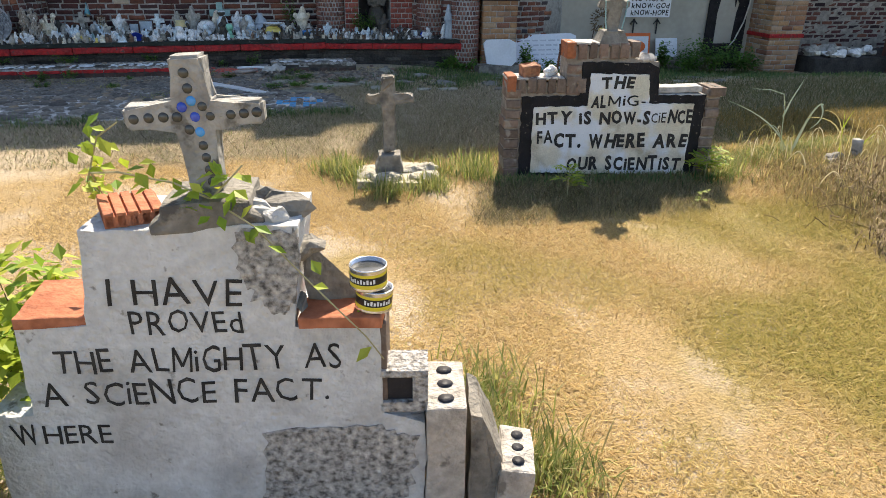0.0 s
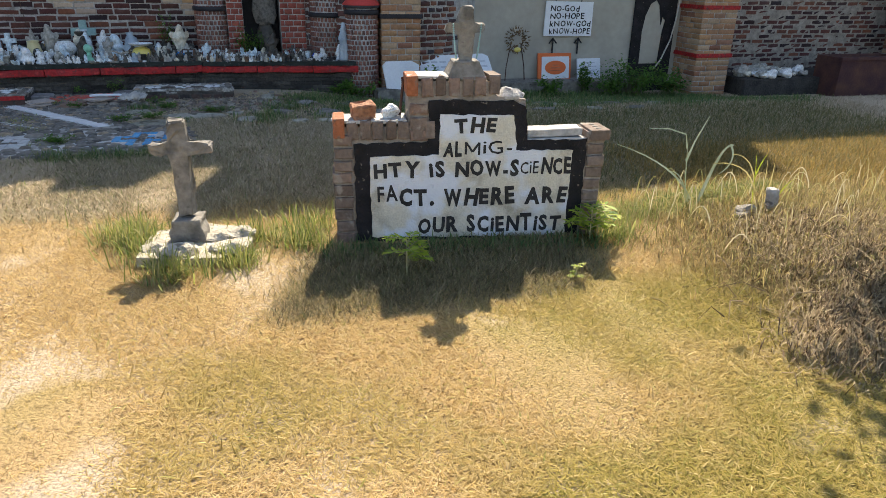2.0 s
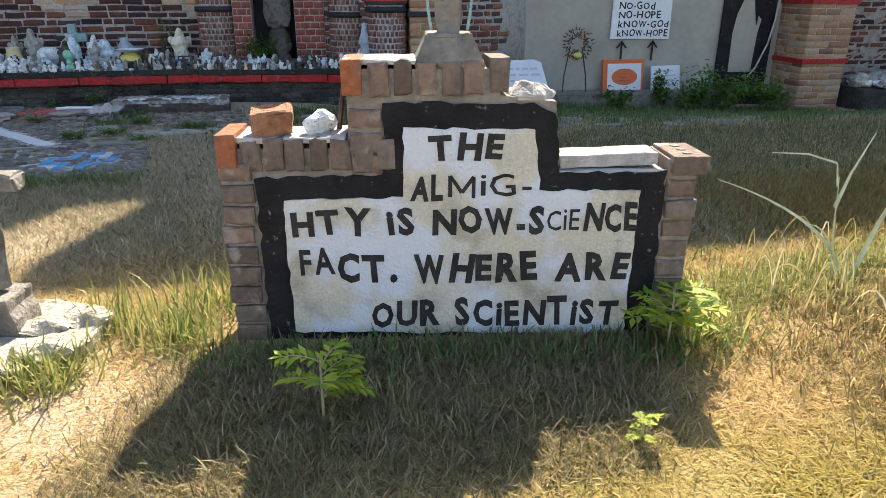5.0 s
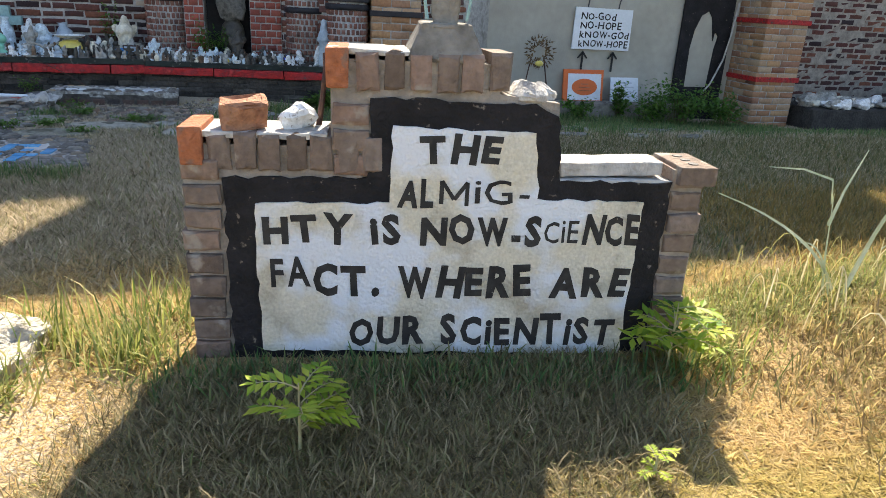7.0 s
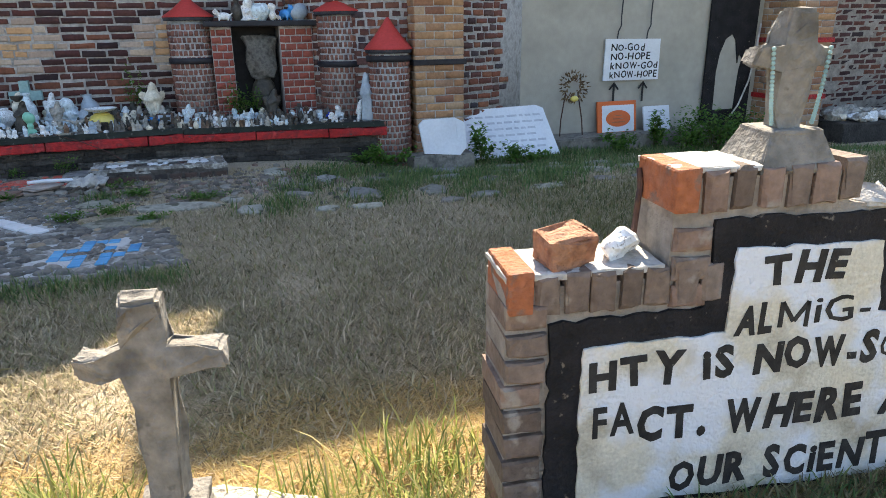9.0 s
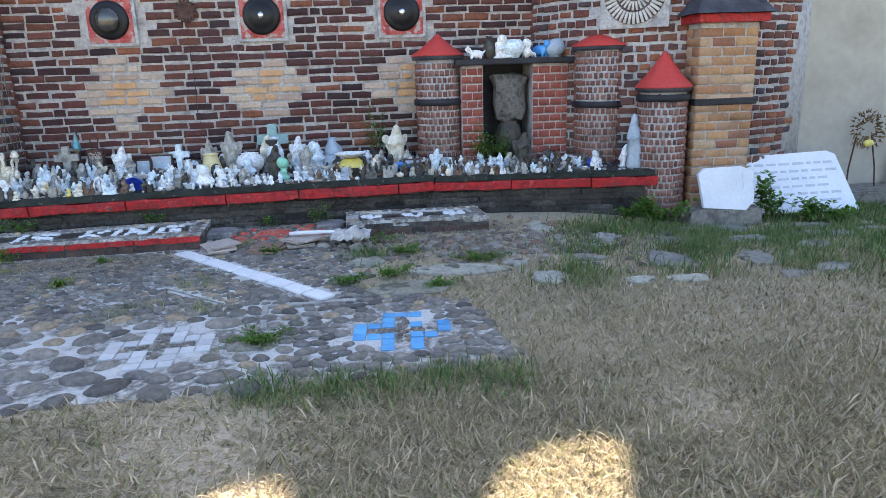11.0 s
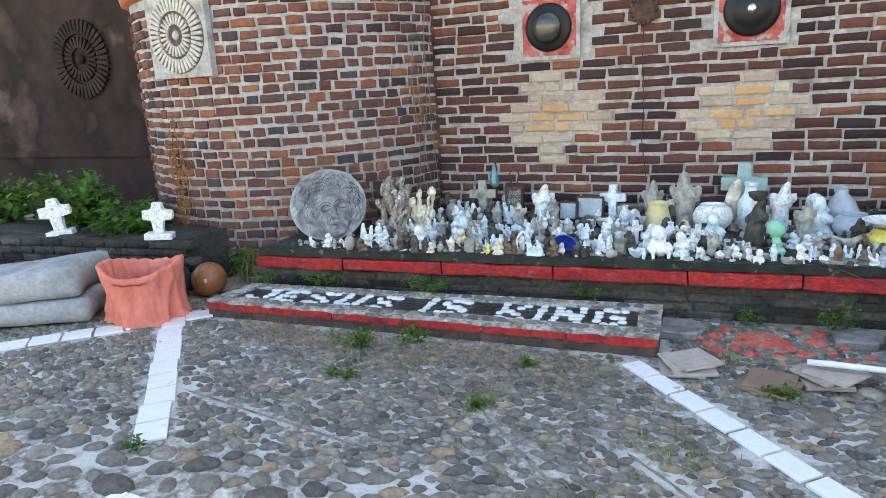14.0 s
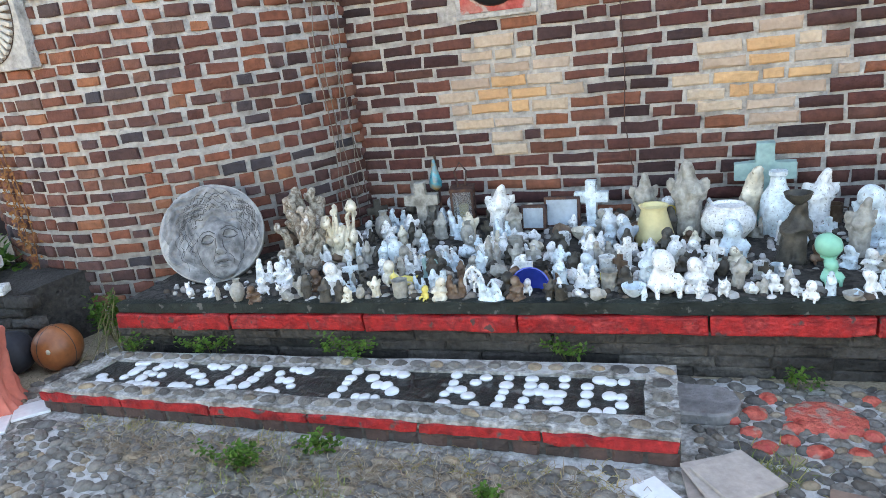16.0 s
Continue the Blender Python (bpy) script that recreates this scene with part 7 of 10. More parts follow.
    for (x0, x1, y0, y1) in ((0, 1.25, 0, 0.04), (0, 1.25, 0.46, 0.5), (0, 0.04, 0.04, 0.46), (1.21, 1.25, 0.04, 0.46)):
        bm = bmesh.new()
        box(bm, x0, x1, y0, y1, 0, 0.62, 0.006)
        part("planter_side", bm, M_planter, e)
    bm = bmesh.new()
    box(bm, -0.03, 1.28, -0.03, 0.05, 0.58, 0.63, 0.006)
    part("rim_board", bm, M_planter, e)
    bm = bmesh.new()
    box(bm, 0.04, 1.21, 0.04, 0.46, 0.5, 0.54)
    part("soil", bm, M_litter, e, "dark soil")
    rg = random.Random(44)
    for i in range(46):
        bm = bmesh.new()
        r = rg.uniform(0.04, 0.12)
        ball(bm, (0, 0, 0), r, 1, 0.8, rg.uniform(0.4, 0.9), 8, 6)
        roughen(bm, r * 0.4, 12)
        solo("broken_pottery", bm, rg.choice((M_ceramic[0], M_ceramic[2], M_ceramic[2], M_ceramic[3], M_concrete)), pose(rg.uniform(6.6, 7.8), rg.uniform(7.25, 7.9), 0.0 + r * 0.4), "broken pale pottery and rubble on the east ledge", "rubble", "rubble on the east ledge")


M_planter = mat("dark_redwood", [(0.07, 0.03, 0.034), (0.1, 0.045, 0.03)], scale=5, rough=0.8, bump=0.3, mix=0.3)
boards()


# ---- the figurines on the ledge ----
def wing(bm, side, z, size, spread=0.7):
    """A folded wing: a curved plate with a scalloped trailing edge."""
    k = size * 1.75
    pts = [(0.04, 0.0), (0.12, 0.3), (0.26, 0.5), (0.4, 0.52), (0.47, 0.4), (0.44, 0.22), (0.39, 0.24), (0.37, 0.04), (0.31, 0.08), (0.28, -0.12), (0.21, -0.06), (0.17, -0.24), (0.1, -0.16)]
    vs = slab_xz(bm, [(side * x * k * (0.7 + 0.4 * spread), z - 0.1 * k + h * k) for x, h in pts], size * 0.16, size * 0.32)
    for v in vs:
        v.co.y += 0.35 * abs(v.co.x) - 0.25 * v.co.x * v.co.x
    for r in range(3):
        tube(bm, [(side * k * 0.08, size * 0.19, z + 0.1 * k), (side * k * (0.24 + 0.05 * r), size * 0.2 + 0.07, z + k * (0.34 - 0.14 * r)), (side * k * (0.4 - 0.04 * r), size * 0.22 + 0.11, z + k * (0.36 - 0.2 * r))], 0.025, 0.015, 5)


def fig_bm(kind, seed):
    """One statuette about 1 m high before scaling, facing -y."""
    rng = random.Random(seed)
    bm = bmesh.new()
    if kind in ("robed", "angel", "slim"):
        w = {"robed": 0.24, "angel": 0.23, "slim": 0.15}[kind]
        lathe(bm, [(w * 1.05, 0), (w * 1.1, 0.03), (w * 0.92, 0.1), (w * 0.8, 0.34), (w * 0.66, 0.52), (w * 0.78, 0.64), (w * 0.72, 0.72), (w * 0.3, 0.79)], 28, (0, 0, 0), 1, 0.8)
        pleats, ph = rng.randint(7, 10), rng.uniform(0, 6)
        for v in bm.verts:
            if v.co.z < 0.6:
                k = 1 + 0.13 * (0.62 - v.co.z) * math.sin(pleats * math.atan2(v.co.y, v.co.x) + ph)
                v.co.x, v.co.y = v.co.x * k, v.co.y * k
        ball(bm, (0, -0.015, 0.88), 0.085, 0.9, 0.95, 1.2, 10, 8)
        ball(bm, (0, 0.03, 0.9), 0.112, 0.95, 0.85, 1.1, 10, 8)
        tube(bm, [(-0.09, 0.05, 0.86), (-0.13, 0.06, 0.6), (-0.17, 0.08, 0.3)], 0.05, 0.04, 6)
        tube(bm, [(0.09, 0.05, 0.86), (0.13, 0.06, 0.6), (0.17, 0.08, 0.3)], 0.05, 0.04, 6)
        for s in (-1, 1):
            tube(bm, [(s * w * 0.72, 0, 0.68), (s * w * 0.95, -0.06, 0.56), (s * 0.04, -w * 0.85, 0.58 + 0.03 * s)], 0.055, 0.04)
            for k in range(3):
                tube(bm, [(s * w * (0.25 + 0.22 * k), -w * 0.68 + 0.03 * k, 0.5), (s * w * (0.3 + 0.26 * k), -w * 0.8 + 0.05 * k, 0.06)], 0.022, 0.03, 5)
        if kind == "angel":
            for s in (-1, 1):
                wing(bm, s, 0.5, 0.38, 1.0)
    elif kind == "cherub":
        ball(bm, (0, 0.02, 0.3), 0.25, 1, 0.85, 1.15, 10, 8)
        ball(bm, (0, -0.03, 0.72), 0.2, 1, 0.95, 1, 10, 8)
        for s in (-1, 1):
            tube(bm, [(s * 0.14, 0, 0.14), (s * 0.26, -0.26, 0.12), (s * 0.16, -0.38, 0.06)], 0.1, 0.06)
            tube(bm, [(s * 0.22, 0, 0.46), (s * 0.3, -0.14, 0.34), (s * 0.1, -0.24, 0.42)], 0.07, 0.05)
            wing(bm, s, 0.42, 0.3, 1.0)
        lathe(bm, [(0.36, 0), (0.38, 0.03), (0.3, 0.07)], 12)
    elif kind == "child":
        ball(bm, (0, 0, 0.24), 0.23, 1, 0.8, 1.1, 10, 7)
        ball(bm, (0, -0.02, 0.62), 0.21, 1, 0.95, 1, 10, 8)
        for s in (-1, 1):
            tube(bm, [(s * 0.12, -0.05, 0.16), (s * 0.2, -0.3, 0.2), (s * 0.18, -0.36, 0.03)], 0.085, 0.06)
            tube(bm, [(s * 0.2, 0, 0.4), (s * 0.3, -0.1, 0.25), (s * 0.22, -0.2, 0.12)], 0.065, 0.05)
        ball(bm, (0, 0.06, 0.7), 0.19, 1.02, 0.9, 0.85, 8, 6)
    elif kind == "animal":
        ball(bm, (0.05, 0, 0.28), 0.26, 1.5, 0.8, 0.85, 10, 7)
        ball(bm, (-0.36, -0.03, 0.5), 0.16, 1.1, 0.9, 1, 8, 6)
        for s in (-1, 1):
            ball(bm, (-0.34, s * 0.1, 0.68), 0.06, 0.7, 0.5, 1.5, 6, 5)
            for x in (-0.22, 0.28):
                tube(bm, [(x, s * 0.12, 0.22), (x, s * 0.13, 0.0)], 0.07, 0.06)
        tube(bm, [(0.4, 0, 0.34), (0.56, 0, 0.46), (0.54, 0, 0.58)], 0.05, 0.03)
    elif kind == "group":
        for dx, dy, h in ((-0.24, 0, 0.95), (0.2, 0.05, 0.85), (0.0, -0.14, 0.6), (0.36, -0.1, 0.5)):
            lathe(bm, [(0.17 * h, 0), (0.15 * h, 0.35 * h), (0.13 * h, 0.6 * h), (0.15 * h, 0.72 * h), (0.06 * h, 0.8 * h)], 9, (dx, dy, 0))
            ball(bm, (dx, dy - 0.02, 0.89 * h), 0.115 * h, 1, 1, 1.1, 8, 6)
            tube(bm, [(dx + 0.12 * h, dy, 0.68 * h), (dx + 0.2 * h, dy - 0.1, 0.5 * h), (dx, dy - 0.2, 0.52 * h)], 0.05 * h, 0.035 * h)
        lathe(bm, [(0.5, 0), (0.5, 0.06), (0.42, 0.1)], 14, (0.03, 0, 0), 1, 0.6)
    elif kind == "vase":
        lathe(bm, [(0.16, 0), (0.2, 0.03), (0.3, 0.3), (0.32, 0.5), (0.24, 0.74), (0.13, 0.86), (0.15, 0.98), (0.17, 1.0), (0.14, 0.99), (0.11, 0.86)], 18)
    elif kind == "bottle":
        lathe(bm, [(0.2, 0), (0.23, 0.04), (0.24, 0.5), (0.22, 0.62), (0.12, 0.78), (0.1, 0.92), (0.13, 0.94), (0.13, 1.0), (0.09, 1.0)], 18)
    elif kind == "urn":
        lathe(bm, [(0.3, 0), (0.34, 0.06), (0.62, 0.4), (0.66, 0.6), (0.55, 0.86), (0.4, 0.95), (0.42, 1.0), (0.37, 1.0), (0.36, 0.93)], 22)
    elif kind == "bowl":
        lathe(bm, [(0.35, 0), (0.38, 0.05), (0.85, 0.5), (0.98, 0.92), (1.02, 1.0), (0.95, 1.0), (0.8, 0.55), (0.3, 0.2)], 20)
    elif kind == "mug":
        lathe(bm, [(0.36, 0), (0.4, 0.03), (0.42, 0.97), (0.44, 1.0), (0.38, 1.0), (0.37, 0.2), (0.1, 0.12)], 16)
        tube(bm, [(0.4, 0, 0.8), (0.65, 0, 0.75), (0.68, 0, 0.4), (0.4, 0, 0.25)], 0.06)
    elif kind == "orb":
        ball(bm, (0, 0, 0.5), 0.5, 1, 1, 1, 12, 9)
        lathe(bm, [(0.28, 0), (0.3, 0.06), (0.2, 0.12)], 12)
    elif kind == "shell":
        ball(bm, (0, 0, 0.4), 0.5, 1, 0.8, 0.8, 9, 6)
        roughen(bm, 0.22, 3.1)
    elif kind == "cross":
        bm.free()
        bm = cross_bm(0.1, 0.07, 1.0, 0.55, 0.76, 0.34, 0.34, 0.05, 0.01, 1)
        box(bm, -0.22, 0.22, -0.14, 0.14, 0, 0.08, 0.02)
    elif kind == "arch":
        for s in (-1, 1):
            tube(bm, [(s * 0.3, 0, 0), (s * 0.3, 0, 0.55), (s * 0.2, 0, 0.82), (0, 0, 1.0)], 0.055)
        box(bm, -0.36, 0.36, -0.1, 0.1, 0, 0.07)
        box(bm, -0.035, 0.035, -0.03, 0.03, 0.07, 0.8)
        box(bm, -0.16, 0.16, -0.03, 0.03, 0.46, 0.54)
    elif kind == "lampshade":
        lathe(bm, [(0.42, 0), (0.5, 0.2), (0.46, 0.32), (0.3, 0.9), (0.36, 1.0), (0.3, 1.0), (0.26, 0.9)], 18)
    elif kind == "bird":
        ball(bm, (0, 0, 0.35), 0.2, 0.8, 1.3, 0.8, 9, 7)
        ball(bm, (0, -0.3, 0.5), 0.1, 1, 1.1, 1, 8, 6)
        for s in (-1, 1):
            tube(bm, [(s * 0.1, 0, 0.42), (s * 0.5, 0, 0.6), (s * 1.0, 0.06, 0.5)], 0.09, 0.03, 6)
        lathe(bm, [(0.2, 0), (0.16, 0.1), (0.06, 0.2)], 10)
    if kind not in ("arch", "cross", "urn", "bowl", "lampshade", "mug", "bottle"):
        turn, sway = Vector((seed * 1.7, seed * 0.9, 0)), rng.uniform(-0.14, 0.14)
        wide, bow = rng.uniform(0.88, 1.2), rng.uniform(-0.1, 0.06)
        for v in bm.verts:
            v.co += 0.03 * noise.noise_vector(v.co * 7 + turn) + 0.014 * noise.noise_vector(v.co * 19 + turn)
            v.co.x = v.co.x * wide + sway * v.co.z * v.co.z
            v.co.y += bow * v.co.z * v.co.z
            v.co.z = max(0.0, v.co.z)
    return bm


FIGS = {}
STATUES = ("robed", "angel", "slim", "cherub", "child", "animal", "group", "bird")
NAMES = {"robed": ("robed_statuette", "robed standing statuette"), "angel": ("angel_statuette", "winged angel statuette"), "slim": ("slim_statuette", "slim standing statuette"), "cherub": ("cherub_figurine", "seated cherub figurine with wings"), "child": ("child_figurine", "seated child figurine"), "animal": ("animal_figurine", "little animal figurine"), "group": ("figure_group", "cluster of small moulded figures"), "vase": ("vase", "small vase"), "bottle": ("bottle", "bottle"), "urn": ("urn", "rounded urn"), "bowl": ("bowl", "open bowl"), "mug": ("mug", "small mug"), "orb": ("orb", "round ball ornament"), "shell": ("sea_shell", "knobbly shell or stone"), "cross": ("ornament_cross", "small standing cross"), "arch": ("arch_ornament", "pointed arch ornament with cross"), "lampshade": ("lamp_shade", "ribbed lamp shade"), "bird": ("bird_figurine", "bird figurine with spread wings")}
TONE = {}
for k_, word_ in zip(M_ceramic, ("chalky white", "bluish white", "grimy grey", "cream", "dark bronze", "brown glazed")):
    TONE[k_.name] = word_
TONE.update({M_yellow_glaze.name: "yellow glazed", M_cream_glaze.name: "pale yellow", M_teal.name: "weathered teal", M_palegreen.name: "pale green", M_cobalt.name: "cobalt blue", M_azure.name: "bright blue", M_silver_blue.name: "bluish grey", M_orange.name: "orange", M_dark_glass.name: "dark glass"})


def moulded(me, voxel):
    """The shapes of a figure fused into one skin, as a cast figure is."""
    tmp = new("cast", me)
    mod = tmp.modifiers.new("fuse", "REMESH")
    mod.mode, mod.voxel_size = "VOXEL", voxel
    bpy.context.view_layer.update()
    out = bpy.data.meshes.new_from_object(tmp.evaluated_get(bpy.context.evaluated_depsgraph_get()))
    bpy.data.objects.remove(tmp)
    bpy.data.meshes.remove(me)
    return out


CAST = {}


def ledge_top(x):
    return 0.346 if x < -1.35 else 0.338


def put_fig(kind, material, x, y, h, rz=0, z=None, lean=0, wide=1.0, seed=None):
    key = (kind, material.name, (seed or 0) % 4)
    if key not in FIGS:
        shape = (kind, (seed or 0) % 4)
        if shape not in CAST:
            me = bpy.data.meshes.new(NAMES[kind][0])
            bm = fig_bm(kind, 100 + (seed or 0) % 4)
            bmesh.ops.recalc_face_normals(bm, faces=bm.faces)
            bm.to_mesh(me)
            bm.free()
            CAST[shape] = moulded(me, {"angel": 0.044, "robed": 0.044, "slim": 0.042}.get(kind, 0.056)) if kind in STATUES else me
        me = CAST[shape].copy()
        me.name = NAMES[kind][0]
        me.materials.clear()
        me.materials.append(material)
        for p in me.polygons:
            p.use_smooth = True
        me.set_sharp_from_angle(angle=radians(48))
        FIGS[key] = me
    o = new(NAMES[kind][0], FIGS[key])
    o.matrix_world = Matrix.Translation((x, y, ledge_top(x) - 0.003 if z is None else z)) @ Matrix.Rotation(radians(rz), 4, "Z") @ Matrix.Rotation(radians(lean), 4, "X") @ Matrix.Diagonal((h * wide, h * wide, h, 1))
    return tagged(o, f"{TONE.get(material.name, 'grey')} {NAMES[kind][1]} on the crowded ledge", NAMES[kind][0].split("_")[-1] if "_" in NAMES[kind][0] else kind, "ornaments on the ledge")


def face_relief(u, v):
    """How far the carving stands out, over the disc's unit circle."""
    c, k = math.cos(0.1), math.sin(0.1)
    x, y = u - 0.13, v + 0.36
    p, q = (x * c + y * k) / 0.42, (-x * k + y * c) / 0.6
    rho = np.hypot(u - 0.1, v + 0.2)
    wave = np.sin(46 * rho + 2.5 * np.sin(7 * np.arctan2(v + 0.2, u - 0.1)) + 3 * np.sin(5 * u) * np.sin(6 * v))
    hair = smooth01(0.97, 0.9, np.hypot(u * 0.98 + 0.02, v)) * smooth01(-0.75, -0.5, v)
    h = hair * (0.005 + 0.0028 * wave)
    d = np.clip(1 - p * p - q * q, 0, None)
    ap = np.abs(p)
    bump = lambda x0, sx, y0, sy: np.exp(-((ap - x0) / sx) ** 2 - ((q - y0) / sy) ** 2)
    face = 0.006 + 0.026 * np.sqrt(d) - 0.011 * bump(0.42, 0.26, 0.3, 0.13) + 0.009 * bump(0.42, 0.2, 0.24, 0.075) - 0.007 * bump(0.42, 0.22, 0.15, 0.028)
    face += 0.008 * bump(0.42, 0.27, 0.5, 0.06) + 0.018 * np.exp(-(p / 0.13) ** 2) * smooth01(0.5, 0.3, q) * smooth01(-0.26, -0.12, q) + 0.008 * bump(0.13, 0.09, -0.14, 0.07)
    face += 0.008 * np.exp(-(p / 0.27) ** 2) * (np.exp(-((q + 0.42) / 0.055) ** 2) + np.exp(-((q + 0.57) / 0.06) ** 2)) - 0.008 * np.exp(-(p / 0.3) ** 2) * np.exp(-((q + 0.495) / 0.03) ** 2)
    face += 0.006 * np.exp(-(p / 0.3) ** 2 - ((q + 0.78) / 0.12) ** 2) - 0.005 * bump(0.36, 0.06, -0.3, 0.2)
    return 1.7 * np.where(d > 0.02, face, h)


def face_disc():
    e = empty("face_disc", pose(-5.47, 7.38, ledge_top(-5.4)) @ pose(0, 0, 0, 0, 0, 30) @ pose(0, 0, 0, -30), "round grey stone disc carved with a sleeping face", "stone relief")
    r = 0.275
    bm = bmesh.new()
    lathe(bm, [(r, 0), (r * 1.0, 0.034), (r * 0.985, 0.042), (r * 0.9, 0.042)], 64)
    roughen(bm, 0.003, 14)
    m = Matrix.Translation((0, 0.04, r)) @ Matrix.Rotation(radians(90), 4, "X")
    part("disc", bm, M_disc, e, "pale grey cement disc", True).matrix_basis = m
    n = 120
    a, b = np.meshgrid(np.linspace(-1, 1, n), np.linspace(-1, 1, n))
    u, v = a * np.sqrt(1 - b * b / 2), b * np.sqrt(1 - a * a / 2)
    u, v = u * 0.975, v * 0.975
    verts = np.stack([u * r, -0.004 - face_relief(u, v), r + v * r], -1).reshape(-1, 3)
    i = (np.arange(n - 1)[:, None] * n + np.arange(n - 1)[None]).ravel()
    o = join_mesh("carved_face", verts, np.stack([i, i + 1, i + n + 1, i + n], 1), M_disc_face, e, "", "carved sleeping face in wavy hair")
    # dark strokes laid over the relief, standing in for its shade
    def carve(pts, w):
        q = np.array(pts, float)
        if len(q) < 9:
            t = np.linspace(0, len(q) - 1, 13)
            q = np.stack([np.interp(t, np.arange(len(q)), q[:, k]) for k in (0, 1)], 1)
        out = -0.004 - face_relief(q[:, 0], q[:, 1])
        bm = bmesh.new()
        tube(bm, [(x * r, y, r + z * r) for (x, z), y in zip(q, out)], w, w * 0.5, 5)
        part("carving_shade_line", bm, M_groove, e, "dark line laid on for carving shade", True)
    for sx in (-1, 1):
        ex, ez = 0.145 + 0.21 * sx, -0.155 + 0.035 * sx
        carve([(ex - 0.12, ez - 0.03), (ex - 0.06, ez - 0.065), (ex + 0.01, ez - 0.075), (ex + 0.08, ez - 0.06), (ex + 0.13, ez - 0.02)], 0.005)
        carve([(ex - 0.13, ez - 0.01), (ex - 0.08, ez + 0.07), (ex, ez + 0.1), (ex + 0.08, ez + 0.08), (ex + 0.14, ez + 0.01)], 0.0038)
        carve([(ex - 0.15 * sx, ez + 0.1), (ex - 0.05 * sx, ez + 0.18), (ex + 0.08 * sx, ez + 0.17), (ex + 0.17 * sx, ez + 0.08)], 0.004)
        carve([(0.155 + 0.05 * sx, -0.2), (0.165 + 0.06 * sx, -0.38), (0.175 + 0.1 * sx, -0.47), (0.18 + 0.05 * sx, -0.51)], 0.0034)
        carve([(0.18 + 0.13 * sx, -0.5), (0.19 + 0.19 * sx, -0.6), (0.2 + 0.18 * sx, -0.72)], 0.0022)
    carve([(0.07, -0.655), (0.14, -0.64), (0.2, -0.655), (0.27, -0.635), (0.33, -0.64)], 0.0048)
    carve([(0.12, -0.74), (0.2, -0.76), (0.28, -0.735)], 0.0022)
    carve([(-0.28, -0.08), (-0.29, -0.35), (-0.22, -0.62), (-0.08, -0.84), (0.06, -0.94)], 0.003)
    carve([(0.56, 0.0), (0.6, -0.3), (0.53, -0.6), (0.42, -0.78)], 0.003)
    lock = random.Random(41)
    for k in range(90):
        th, ra = lock.uniform(-0.35, 3.5), lock.uniform(0.56, 1.0)
        cx, cz = 0.13, -0.14
        pts = []
        for i in range(10):
            tt, rr = th + 0.055 * i, ra + 0.05 * math.sin(0.9 * i + k) + 0.006 * i
            x, z = cx + 0.78 * rr * math.cos(tt), cz + 0.98 * rr * math.sin(tt)
            if math.hypot(x, z) < 0.92:
                pts.append((x, z))
        if len(pts) == 10:
            carve(pts, 0.002)
    o.data.materials.append(M_disc_dark)
    uc, vc = (u[:-1, :-1] + u[1:, 1:]) / 2, (v[:-1, :-1] + v[1:, 1:]) / 2
    # the carving's darker stain, also making up for weak relief shade
    stained = (np.hypot(uc * 1.02, vc) < 0.9 + 0.05 * np.sin(9 * np.arctan2(vc, uc))) & (vc > -0.62 + 0.1 * np.sin(8 * uc))
    for p, dark in zip(o.data.polygons, stained.ravel()):
        p.use_smooth = True
        p.material_index = int(dark)


M_disc = mat("pale_cement_disc", [(0.34, 0.34, 0.34), (0.42, 0.42, 0.41), (0.27, 0.27, 0.27)], scale=9, bump=0.4, mix=0.2, blotch=(0.5, 0.49, 0.47), blotch_scale=5, blotch_at=0.58)
M_groove = mat("shade_in_carving", [(0.06, 0.06, 0.062), (0.1, 0.1, 0.102)], scale=20, bump=0.3, mix=0.3)
M_disc_dark = mat("darkened_carving", [(0.17, 0.172, 0.176), (0.24, 0.242, 0.246), (0.3, 0.3, 0.3)], scale=14, bump=0.6, bscale=110, mix=0.4)
M_disc_face = mat("mid_grey_cement_face", [(0.17, 0.172, 0.176), (0.27, 0.272, 0.275), (0.34, 0.34, 0.34)], scale=9, bump=0.5, bscale=120, mix=0.35, blotch=(0.44, 0.435, 0.425), blotch_scale=4.2, blotch_at=0.6)
face_disc()


